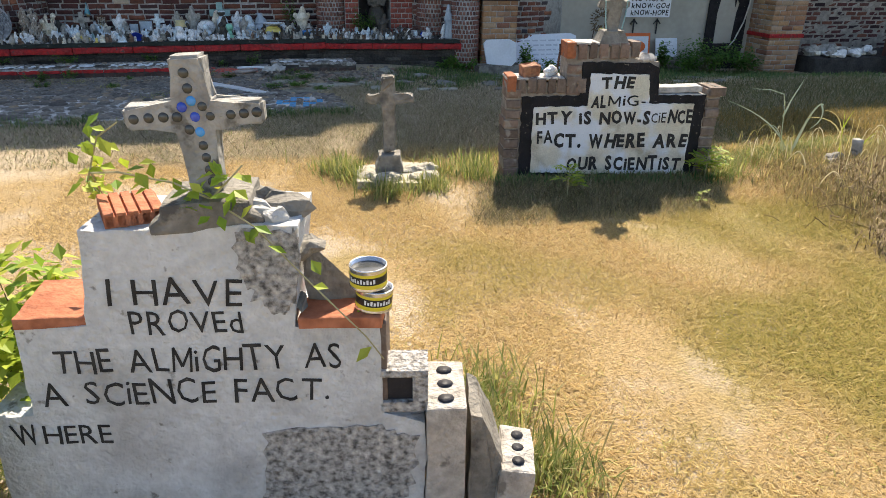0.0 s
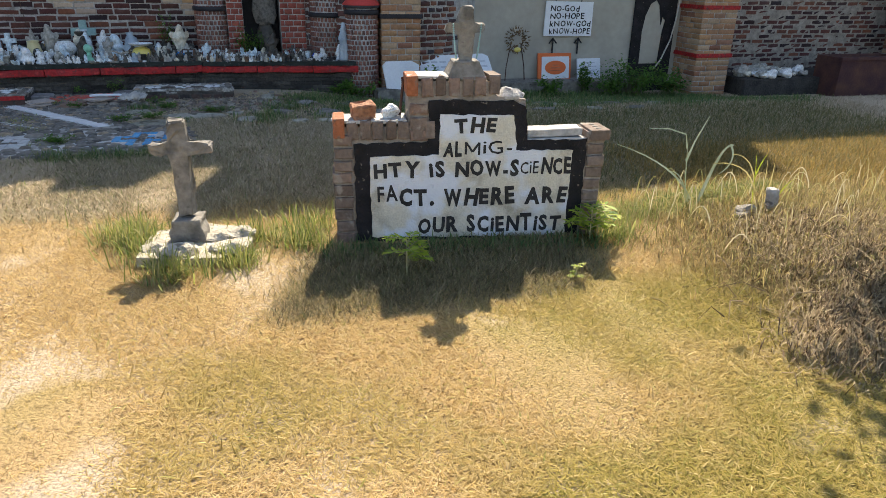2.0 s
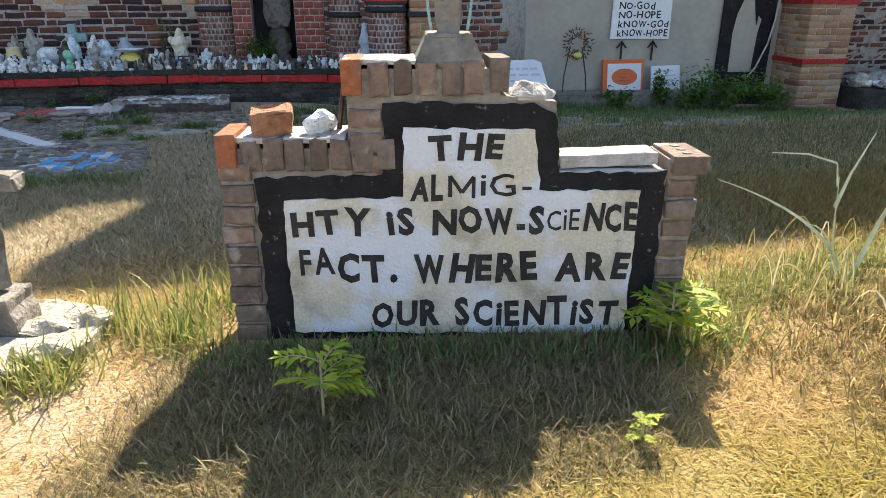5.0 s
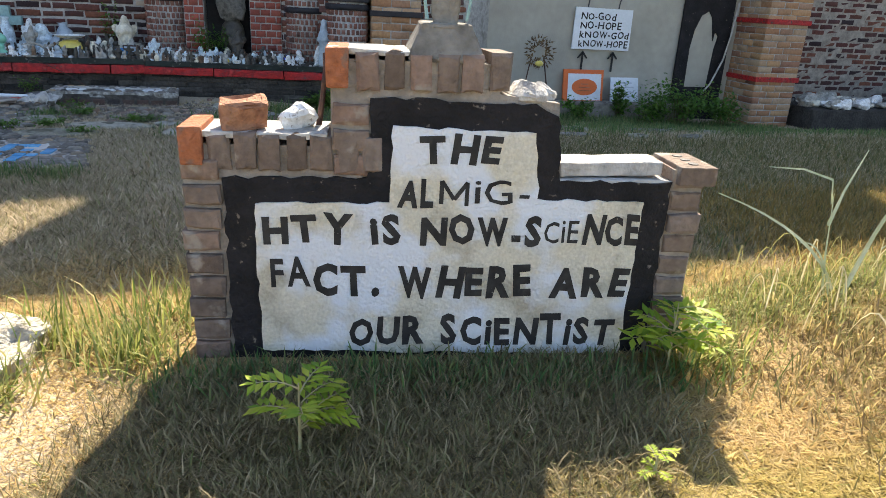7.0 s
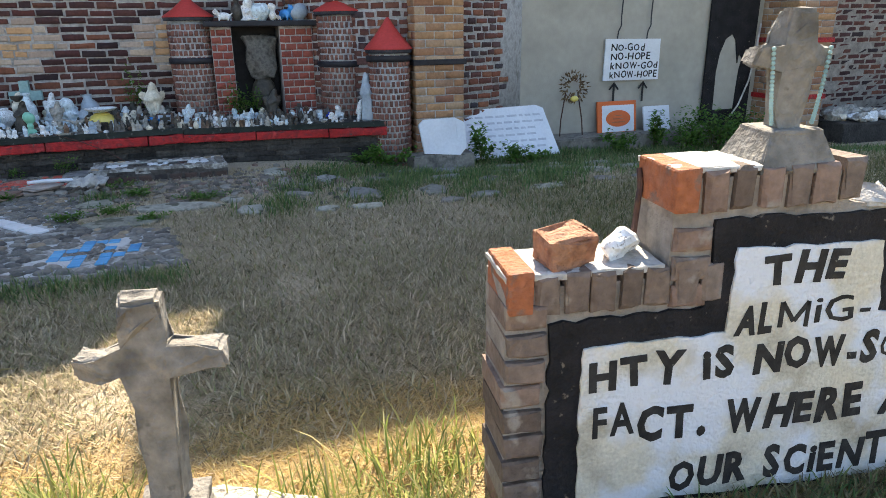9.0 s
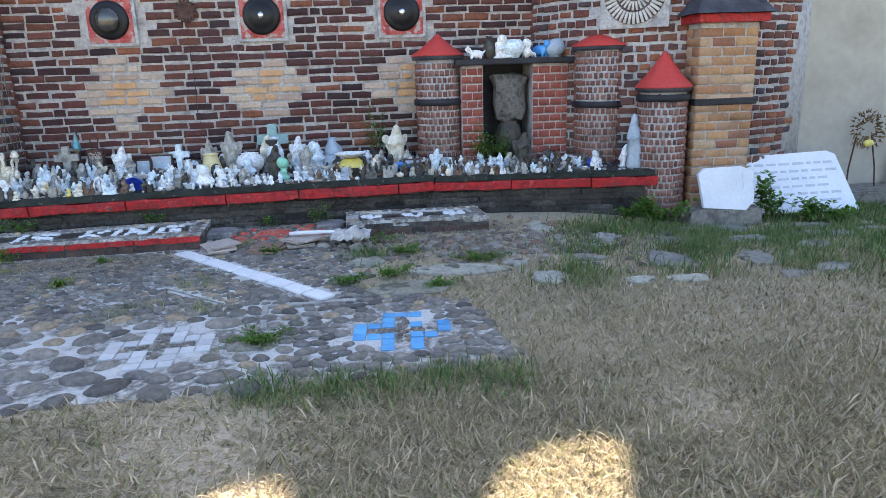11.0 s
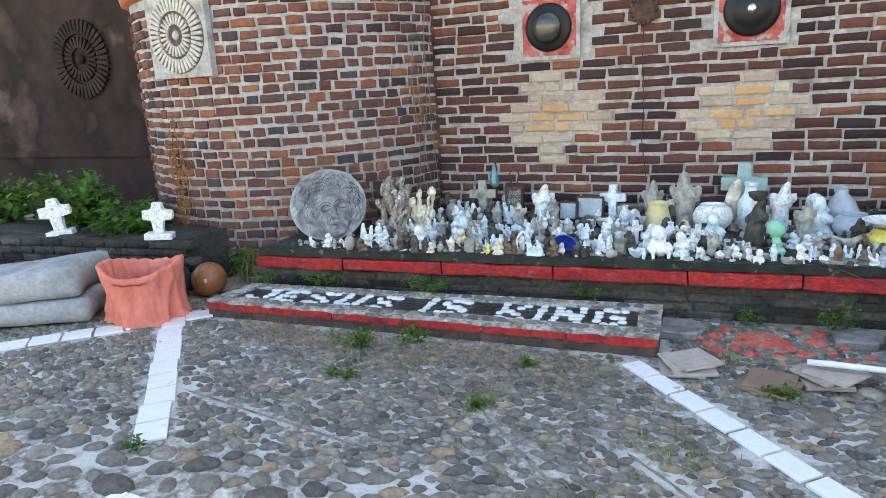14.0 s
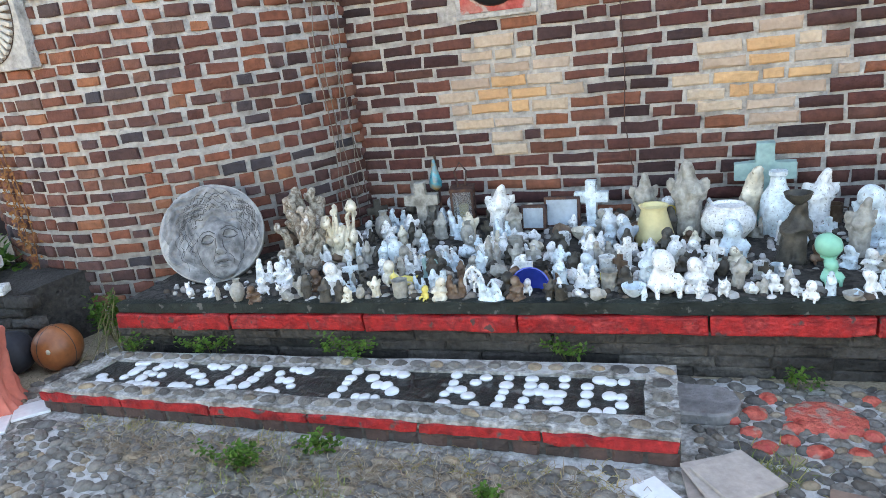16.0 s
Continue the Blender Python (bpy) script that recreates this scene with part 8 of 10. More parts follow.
def notable_things():
    W, B, G, C, D, R = M_ceramic
    for x, y, h, sd, m, word in ((-5.1, 7.66, 0.3, 3, M_driftwood, "weathered cream and brown"), (-4.93, 7.8, 0.3, 8, C, "stained cream"), (-5.16, 7.84, 0.36, 5, M_driftwood, "dark-stained cream")):
        rng = random.Random(sd)
        bm = bmesh.new()
        lathe(bm, [(0.11, 0), (0.1, 0.03), (0.07, 0.08)], 14)
        for k in range(17):
            a, q = rng.uniform(0, 6.28), rng.uniform(0.3, 1.0)
            p = Vector((0.05 * math.cos(a), 0.04 * math.sin(a), 0.02))
            m1 = Vector((0.07 * math.cos(a + 1.2), 0.05 * math.sin(a + 1.2), h * q * 0.5))
            tip = Vector((0.13 * math.cos(a + 1.6) * rng.uniform(0.3, 1), 0.08 * math.sin(a + 1.6), h * q))
            tube(bm, [p, p.lerp(m1, 0.5), m1, m1.lerp(tip, 0.6), tip], rng.uniform(0.016, 0.03), rng.uniform(0.008, 0.02), 9)
            ball(bm, tip, rng.uniform(0.018, 0.032), 1, 0.8, 1.2, 8, 6)
        bmesh.ops.subdivide_edges(bm, edges=[q for q in bm.edges if q.calc_length() > 0.04], cuts=1)
        roughen(bm, 0.022, 16)
        roughen(bm, 0.008, 48)
        solo("lumpy_sculpture", bm, m, pose(x, y, ledge_top(x) - 0.004, 0, 0, 15 * sd), word + " lumpy sculpture standing beside the face disc", "sculpture", "lumpy sculptures", smooth=True)
    put_fig("cross", G, -4.62, 8.25, 0.30, 5)
    put_fig("angel", W, -4.15, 8.2, 0.28, 10)
    put_fig("cross", B, -3.64, 8.3, 0.27, -6)
    put_fig("angel", G, -3.36, 8.25, 0.31, 12, seed=1, wide=0.75)
    put_fig("lampshade", M_cream_glaze, -3.3, 8.02, 0.2)
    put_fig("angel", G, -3.14, 8.15, 0.38, -5, seed=2, wide=0.8)
    put_fig("slim", C, -2.86, 8.25, 0.32, 0)
    put_fig("urn", W, -2.96, 8.05, 0.19, 0)
    put_fig("bottle", B, -2.74, 8.15, 0.32, 0)
    put_fig("cross", M_teal, -2.78, 8.36, 0.42, 0)
    put_fig("angel", W, -2.56, 8.2, 0.31, 0, wide=0.85)
    put_fig("robed", D, -2.72, 7.75, 0.28, 0)
    put_fig("bowl", D, -2.71, 7.7, 0.05, 0, z=0.625, wide=1.1)
    put_fig("child", M_palegreen, -2.6, 7.52, 0.13)
    put_fig("orb", M_palegreen, -2.61, 7.55, 0.1, z=0.445)
    put_fig("cherub", B, -2.36, 8.02, 0.3)
    put_fig("angel", G, -2.45, 7.85, 0.26, 8, wide=0.8)
    put_fig("cherub", W, -4.72, 7.3, 0.17, 12)
    put_fig("animal", M_yellow_glaze, -4.39, 7.38, 0.12, 20)
    put_fig("arch", W, -4.02, 7.3, 0.14)
    put_fig("bowl", M_cobalt, -3.78, 7.42, 0.09, lean=70)
    put_fig("child", W, -3.22, 7.38, 0.22, 10)
    put_fig("robed", B, -3.3, 7.45, 0.18)
    put_fig("cherub", W, -3.1, 7.42, 0.16, -10)
    put_fig("animal", W, -3.0, 7.38, 0.12, 80)
    put_fig("child", B, -2.94, 7.85, 0.2)
    for k, x in enumerate((-5.5, -5.38, -5.24, -5.1, -4.98)):
        put_fig(("animal", "cherub", "animal", "child", "animal")[k], W, x, 7.2 + 0.015 * k, 0.095 + 0.012 * (k % 2), 30 * k - 40, seed=k)
    put_fig("urn", M_yellow_glaze, -2.04, 7.66, 0.15, wide=1.15)
    put_fig("bowl", W, -2.04, 7.66, 0.035, z=0.505, wide=4.0)
    put_fig("bird", G, -2.24, 7.6, 0.2, 15)
    put_fig("urn", M_silver_blue, -2.18, 7.95, 0.17)
    put_fig("vase", M_silver_blue, -2.2, 8.2, 0.28)
    put_fig("angel", C, -1.62, 8.15, 0.38, 10, seed=1)
    put_fig("bowl", M_azure, -1.58, 7.75, 0.075, wide=1.3)
    put_fig("angel", B, -1.3, 7.72, 0.2, -8)
    put_fig("child", W, 0.17, 7.66, 0.15)
    put_fig("slim", W, 0.33, 7.42, 0.2)
    put_fig("robed", M_silver_blue, 0.41, 7.36, 0.46, -10, wide=0.6, seed=2)
    put_fig("angel", D, -0.48, 7.85, 0.3, 5)
    bm = bmesh.new()
    box(bm, -0.15, 0.15, -0.09, 0.09, 0, 0.43, 0.04)
    bmesh.ops.subdivide_edges(bm, edges=list(bm.edges), cuts=4, use_grid_fill=True)
    for v in bm.verts:
        v.co.x *= 0.8 + 0.35 * v.co.z / 0.43
        v.co.y -= 0.03 * math.sin(14 * v.co.x + 9 * v.co.z)
    roughen(bm, 0.03, 9)
    roughen(bm, 0.012, 25)
    solo("draped_torso", bm, M_torso, pose(-0.52, 8.2, 0.72), "grey stone torso with deep drapery folds in niche", "statue", smooth=True)
    put_fig("urn", D, -0.52, 8.2, 0.39, 0, wide=0.5)
    for k, (x, m, kind) in enumerate(((-0.86, W, "animal"), (-0.72, D, "vase"), (-0.62, W, "cherub"), (-0.5, B, "urn"), (-0.38, W, "child"), (-0.24, M_azure, "animal"), (-0.12, M_silver_blue, "orb"))):
        put_fig(kind, m, x, 8.05 + 0.05 * (k % 2), 0.17 + 0.03 * (k % 3), 25 * k, z=1.292, seed=k)
    # slab with dark figure's base, slates, loose pipes
    for x, y, w, d, rz, m in ((-2.62, 7.56, 0.42, 0.16, -6, M_dark_top), (-3.0, 7.72, 0.22, 0.1, 20, M_teal), (-2.3, 7.45, 0.2, 0.12, 8, M_flag)):
        bm = bmesh.new()
        box(bm, -w / 2, w / 2, -d / 2, d / 2, 0, 0.014, 0.003)
        roughen(bm, 0.004, 12)
        solo("slate", bm, m, pose(x, y, ledge_top(x), 0, 0, rz), "thin slate lying on the crowded ledge", "slate", "slates on the ledge")
    # lantern
    e = empty("lantern", pose(-4.38, 8.3, 0.36, 0, 0, 12), "old metal lantern with dusty glass panes", "lantern")
    for x in (-0.06, 0.06):
        for y in (-0.06, 0.06):
            bm = bmesh.new()
            tube(bm, [(x, y, 0.0), (x, y, 0.24)], 0.007)
            part("post", bm, M_iron, e)
    for z in (0.0, 0.22):
        bm = bmesh.new()
        box(bm, -0.07, 0.07, -0.07, 0.07, z, z + 0.02, 0.004)
        part("plate", bm, M_iron, e)
    for k in range(4):
        bm = bmesh.new()
        box(bm, -0.055, 0.055, -0.059, -0.056, 0.025, 0.215)
        part("pane", bm, M_glass, e, "dusty glass pane").matrix_basis = Matrix.Rotation(k * math.pi / 2, 4, "Z")
    bm = bmesh.new()
    lathe(bm, [(0.028, 0.02), (0.028, 0.13), (0.02, 0.135)], 12)
    part("candle", bm, M_cream_glaze, e, "yellow candle", True)
    bm = bmesh.new()
    tube(bm, [(-0.02, 0, 0.24), (-0.035, 0, 0.33), (0.0, 0, 0.38), (0.035, 0, 0.33), (0.02, 0, 0.24)], 0.006)
    part("handle", bm, M_iron, e)
    # hanging teal teardrop lamp on a hook
    e = empty("teardrop_lamp", pose(-4.55, 8.36, 0.36), "iridescent teal teardrop lamp on a thin iron stand", "lamp")
    bm = bmesh.new()
    tube(bm, [(0, 0, 0), (0, 0.02, 0.3), (0.0, 0.0, 0.42)], 0.008)
    part("stand", bm, M_iron, e)
    bm = bmesh.new()
    lathe(bm, [(0.01, 0.21), (0.036, 0.235), (0.04, 0.262), (0.024, 0.32), (0.008, 0.4)], 14, (0, -0.03, 0))
    part("teardrop", bm, M_teardrop, e, "iridescent teal glass", True)
    # shelf clutter: small box frames
    for x, y, w, h in ((-3.95, 8.2, 0.14, 0.14), (-3.8, 8.25, 0.2, 0.17), (-1.5, 7.7, 0.16, 0.1)):
        e = empty("picture_box", pose(x, y, 0.36, -8), "small grey metal box frame on the crowded ledge", "box", "box frames on the ledge")
        bm = bmesh.new()
        box(bm, -w / 2, w / 2, 0, 0.05, 0, h, 0.006)
        part("box_body", bm, M_iron, e)
        bm = bmesh.new()
        box(bm, -w / 2 + 0.015, w / 2 - 0.015, -0.004, 0.002, 0.015, h - 0.015)
        part("glass_front", bm, M_silver_blue, e, "greyish glass front")


M_torso = mat("dark_weathered_stone", [(0.07, 0.065, 0.058), (0.16, 0.15, 0.135), (0.045, 0.04, 0.036)], scale=14, rough=0.8, bump=0.6, mix=0.4)
M_driftwood = mat("cream_and_brown_plaster", [(0.1, 0.07, 0.05), (0.5, 0.45, 0.38), (0.2, 0.15, 0.11), (0.6, 0.57, 0.52)], scale=22, rough=0.7, bump=0.6, mix=0.4)
M_glass = bpy.data.materials.new("dusty_glass")
M_glass.use_nodes = True
g_ = M_glass.node_tree.nodes["Principled BSDF"]
g_.inputs["Transmission Weight"].default_value, g_.inputs["Roughness"].default_value, g_.inputs["IOR"].default_value = 0.9, 0.15, 1.45
M_teardrop = mat("iridescent_teal_glass", [(0.01, 0.05, 0.14), (0.03, 0.28, 0.36), (0.3, 0.16, 0.04)], scale=14, rough=0.1, bump=0, mix=0.2, spec=0.8)
notable_things()


def crowd_figures():
    rng = random.Random(77)
    kinds = ("cherub", "child", "robed", "angel", "animal", "group", "group", "group", "vase", "mug", "shell", "shell", "cross", "bowl", "slim", "cherub", "angel", "angel", "child", "robed")
    taken = [(o.location.x, o.location.y, 0.06) for o in scene.objects if o.get("group") == "ornaments on the ledge"] + [(-5.52, 7.56, 0.2), (-5.3, 7.56, 0.15), (-5.75, 7.56, 0.15), (-4.38, 8.3, 0.09), (-1.19, 8.22, 0.24), (0.3, 7.92, 0.28), (-0.8, 8.3, 0.3), (-0.2, 8.3, 0.3), (-2.62, 7.56, 0.12), (-3.9, 8.22, 0.1)]
    made = 0
    for attempt in range(16000):
        x = rng.uniform(-5.3, 0.1)
        front = np.interp(x, [-5.88, -1.36, -1.34, 0.56], [7.05, 7.39, 7.36, 7.17]) + 0.045
        u = rng.random() ** 1.25
        y = front + u * (8.4 - front)
        if x > -1.4 and y > 7.95:
            continue
        if x < -4.95 and y > 7.95:
            continue
        if -2.9 < x < -2.2 and rng.random() < 0.6:
            continue
        h = rng.uniform(0.065, 0.13) + 0.1 * u * rng.random()
        if x > -1.4:
            h *= 0.85
        r = h * 0.215
        if any((x - a) ** 2 + (y - b) ** 2 < (r + c) ** 2 for a, b, c in taken):
            continue
        taken.append((x, y, r))
        kind = rng.choice(kinds)
        hh = h * {"orb": 0.5, "shell": 0.55, "bowl": 0.42, "mug": 0.65, "animal": 0.7}.get(kind, 1.0)
        # dark tones weighted up for dark pieces and the shaded gaps between figures
        m = rng.choices((*M_ceramic, M_teal, M_yellow_glaze, M_silver_blue, M_cobalt, M_terracotta), (31, 13, 20, 8, 28, 8, 1, 1, 2, 0.6, 0.4))[0]
        if x > -2.2 and rng.random() < 0.45:
            m = rng.choice((M_ceramic[2], M_ceramic[4], M_ceramic[5], M_torso))
        put_fig(kind, m, x, y, hh, rng.uniform(-50, 50), seed=made)
        made += 1
        if made >= 560:
            break
    # gravel, shards and beads between them
    pile = Pile()
    arr = [mesh_arrays(cobble_mesh(200 + i, M_shard)) for i in range(5)]
    for i in range(1700):
        x = rng.uniform(-5.7, 0.4)
        front = np.interp(x, [-5.88, -1.36, -1.34, 0.56], [7.05, 7.39, 7.36, 7.17]) + 0.05
        y = rng.uniform(front, 8.45)
        if x < -5.0 and y > 8.9 - math.sqrt(max(0, 1.5 ** 2 - (x + 6.5) ** 2)):
            continue
        s = rng.uniform(0.008, 0.022)
        pile.put(rng.choice(arr), Matrix.Translation((x, y, ledge_top(x) + 0.003)) @ Matrix.Rotation(rng.uniform(0, 6), 4, "Z") @ Matrix.Diagonal((s * 1.3, s, s * rng.uniform(0.4, 1.1), 1)))
    pile.make("shards_and_shells", M_shard, None, "small shells, shards and pebbles strewn on the ledge", "shards")


M_shard = mat("mixed_shards", [(0.4, 0.4, 0.38), (0.06, 0.055, 0.05), (0.2, 0.18, 0.16), (0.6, 0.6, 0.6), (0.1, 0.07, 0.05), (0.04, 0.036, 0.033), (0.07, 0.06, 0.05)], rand="island", mix=0.3, bump=0)
crowd_figures()


# ---- plants ----
def leaf(bm, p, d, up, L, W):
    s = d.cross(up)
    s = s.normalized() * W if s.length > 1e-5 else Vector((W, 0, 0))
    n = s.cross(d).normalized()
    a, b = bm.verts.new(p), bm.verts.new(p + d * L)
    l, r = bm.verts.new(p + d * L * 0.45 + s + n * W * 0.3), bm.verts.new(p + d * L * 0.45 - s + n * W * 0.3)
    c = bm.verts.new(p + d * L * 0.5)
    for f in ((a, l, c), (l, b, c), (a, c, r), (c, b, r)):
        bm.faces.new(f)


def sapling(x, y, h, n_fronds, seed, label, material, name="sapling", z=None, lean=(0, 0)):
    """A young shoot with feathered leaves along arching fronds."""
    rng = random.Random(seed)
    z = gz(x, y) if z is None else z
    e = empty(name, pose(x, y, z), label, "plant")
    stem = bmesh.new()
    lv = bmesh.new()
    for k in range(n_fronds):
        a = rng.uniform(0, 6.28)
        base = Vector((lean[0] * k / n_fronds, lean[1] * k / n_fronds, h * rng.uniform(0.15, 0.75)))
        d = Vector((math.cos(a), math.sin(a), rng.uniform(0.3, 1.1))).normalized()
        L = h * rng.uniform(0.35, 0.6)
        pts = []
        for i in range(7):
            t = i / 6
            pts.append(base + d * L * t + Vector((0, 0, -0.35 * L * t * t)))
        frond = bmesh.new()
        tube(frond, pts, 0.0022, 0.001, 4)
        part("frond", frond, M_stem, e)
        for i in range(1, 7):
            dd = (pts[i] - pts[i - 1]).normalized()
            side = dd.cross(Vector((0, 0, 1))).normalized()
            for s in (-1, 1):
                leaf(lv, pts[i], (side * s + dd * 0.5 + Vector((0, 0, rng.uniform(-0.3, 0.2)))).normalized(), Vector((0, 0, 1)), h * rng.uniform(0.15, 0.24), h * 0.036)
        leaf(lv, pts[-1], dd, Vector((0, 0, 1)), h * 0.15, h * 0.028)
    tube(stem, [(0, 0, -0.01), (lean[0] * 0.5, lean[1] * 0.5, h * 0.4), (lean[0], lean[1], h * 0.78)], 0.005, 0.002, 5)
    part("stem", stem, M_stem, e)
    part("foliage", lv, material, e)
    return e


def bush(x, y, z, w, d, h, n, seed, label, material, name="bush", size=0.035):
    rng = random.Random(seed)
    e = empty(name, pose(x, y, z), label, "bush")
    bm, lv = bmesh.new(), bmesh.new()
    tips = []
    for k in range(max(6, n // 60)):
        a = rng.uniform(0, 6.28)
        q = Vector((w * rng.uniform(0.2, 1) * math.cos(a), d * rng.uniform(0.2, 1) * math.sin(a), h * rng.uniform(0.45, 1.0)))
        tube(bm, [(q.x * 0.15, q.y * 0.15, -0.02), (q.x * 0.5, q.y * 0.5, q.z * 0.65), q], min(0.005, 0.01 * h), 0.001, 4)
        tips.append(q)
    part("twig_frame", bm, M_twig, e)
    for i in range(n):
        q = rng.choice(tips)
        p = q * rng.uniform(0.45, 1.05) + Vector((rng.gauss(0, w * 0.13), rng.gauss(0, d * 0.13), rng.gauss(0, h * 0.1)))
        if p.z < 0.005:
            p.z = 0.01
        dr = Vector((rng.gauss(0, 1), rng.gauss(0, 1), rng.gauss(0.2, 0.6))).normalized()
        leaf(lv, p, dr, Vector((0, 0, 1)), size * rng.uniform(0.7, 1.4), size * 0.4)
    part("foliage", lv, material, e)
    return e


def blades(count, pick, length, width, tilt, material, name, label, seed, curl=0.35, segs=1):
    """Grass blades over the places that pick() yields: one triangle, or a bent strip."""
    rng = np.random.default_rng(seed)
    x, y = pick(rng, count)
    n = len(x)
    z = ground_z(x, y) - 0.004
    az = rng.uniform(0, 2 * np.pi, n)
    L = rng.uniform(length[0], length[1], n)
    W = rng.uniform(width[0], width[1], n)
    t = np.radians(rng.uniform(tilt[0], tilt[1], n))
    dx, dy, dz = np.sin(t) * np.cos(az), np.sin(t) * np.sin(az), np.cos(t)
    px, py = -np.sin(az), np.cos(az)
    base = np.stack([x, y, z], 1)
    d = np.stack([dx, dy, dz], 1)
    side = np.stack([px, py, np.zeros(n)], 1)
    if segs == 1:
        v = np.stack([base - side * W[:, None], base + side * W[:, None], base + d * L[:, None]], 1).reshape(-1, 3)
        tri = np.arange(3 * n).reshape(-1, 3)
    else:
        flat = d * np.array([1, 1, 0.25])
        m1 = base + d * L[:, None] * 0.55
        tip = m1 + (d * (1 - curl) + flat * curl - np.array([0, 0, curl * 0.6])) * L[:, None] * 0.5
        tip[:, 2] = np.maximum(tip[:, 2], base[:, 2] + 0.006)
        v = np.stack([base - side * W[:, None], base + side * W[:, None], m1 - side * W[:, None] * 0.8, m1 + side * W[:, None] * 0.8, tip], 1).reshape(-1, 3)
        o = (np.arange(n) * 5)[:, None]
        tri = np.concatenate([o + np.array([[0, 1, 3]]), o + np.array([[0, 3, 2]]), o + np.array([[2, 3, 4]])])
    return join_mesh(name, v, tri, material, None, "stuff", label, "grass")


def clear_of(x, y, court_too=True):
    keep = np.ones(len(x), bool)
    for cx, cy, a, hx, hy in ((0.32, 1.97, radians(-7.5), 0.79, 0.1), (-2.15, -0.84, radians(-10.3), 0.6, 0.12), (-1.2, 2.08, radians(-7.5), 0.24, 0.18)):
        dx, dy = x - cx, y - cy
        keep &= ~((np.abs(dx * math.cos(a) + dy * math.sin(a)) < hx) & (np.abs(-dx * math.sin(a) + dy * math.cos(a)) < hy))
    for fx, fy, fw, fd in FLAGS:
        keep &= ((x - fx) / fw) ** 2 + ((y - fy) / fd) ** 2 > 0.55
    if court_too:
        hit = np.zeros(len(x), bool)
        j = len(COURT) - 1
        for i in range(len(COURT)):
            (xi, yi), (xj, yj) = COURT[i], COURT[j]
            cond = ((yi > y) != (yj > y)) & (x < (xj - xi) * (y - yi) / (yj - yi + 1e-9) + xi)
            hit ^= cond
            j = i
        keep &= ~hit
        keep &= ~((y > 6.95) & (x < 0.7))
        keep &= y < 7.6
    return keep


def thin(x, y):
    """0 to 1: how bare the ground is."""
    return np.clip(0.5 - 0.22 * x, 0.1, 0.9) + 0.35 * smooth01(0.4, -0.6, x) * np.sin(1.7 * x + 1.1 * np.sin(1.3 * y) + 0.6) * np.sin(1.5 * y + 0.9 * np.sin(1.9 * x))


def lawn_pick(x0, x1, y0, y1, bare=0.85):
    def pick(rng, n):
        x, y = rng.uniform(x0, x1, n), rng.uniform(y0, y1, n)
        k = clear_of(x, y) & (rng.random(n) > bare * (np.clip(thin(x, y), 0, 1) * (1 - 0.8 * smooth01(2.2, 3.3, y))) ** 1.5)
        return x[k], y[k]
    return pick


def clumps_pick(centres, spread):
    c = np.array(centres)

    def pick(rng, n):
        i = rng.integers(0, len(c), n)
        r = c[i, 2] if c.shape[1] > 2 else spread
        x, y = c[i, 0] + rng.normal(0, 1, n) * r, c[i, 1] + rng.normal(0, 1, n) * r
        k = clear_of(x, y, False)
        return x[k], y[k]
    return pick


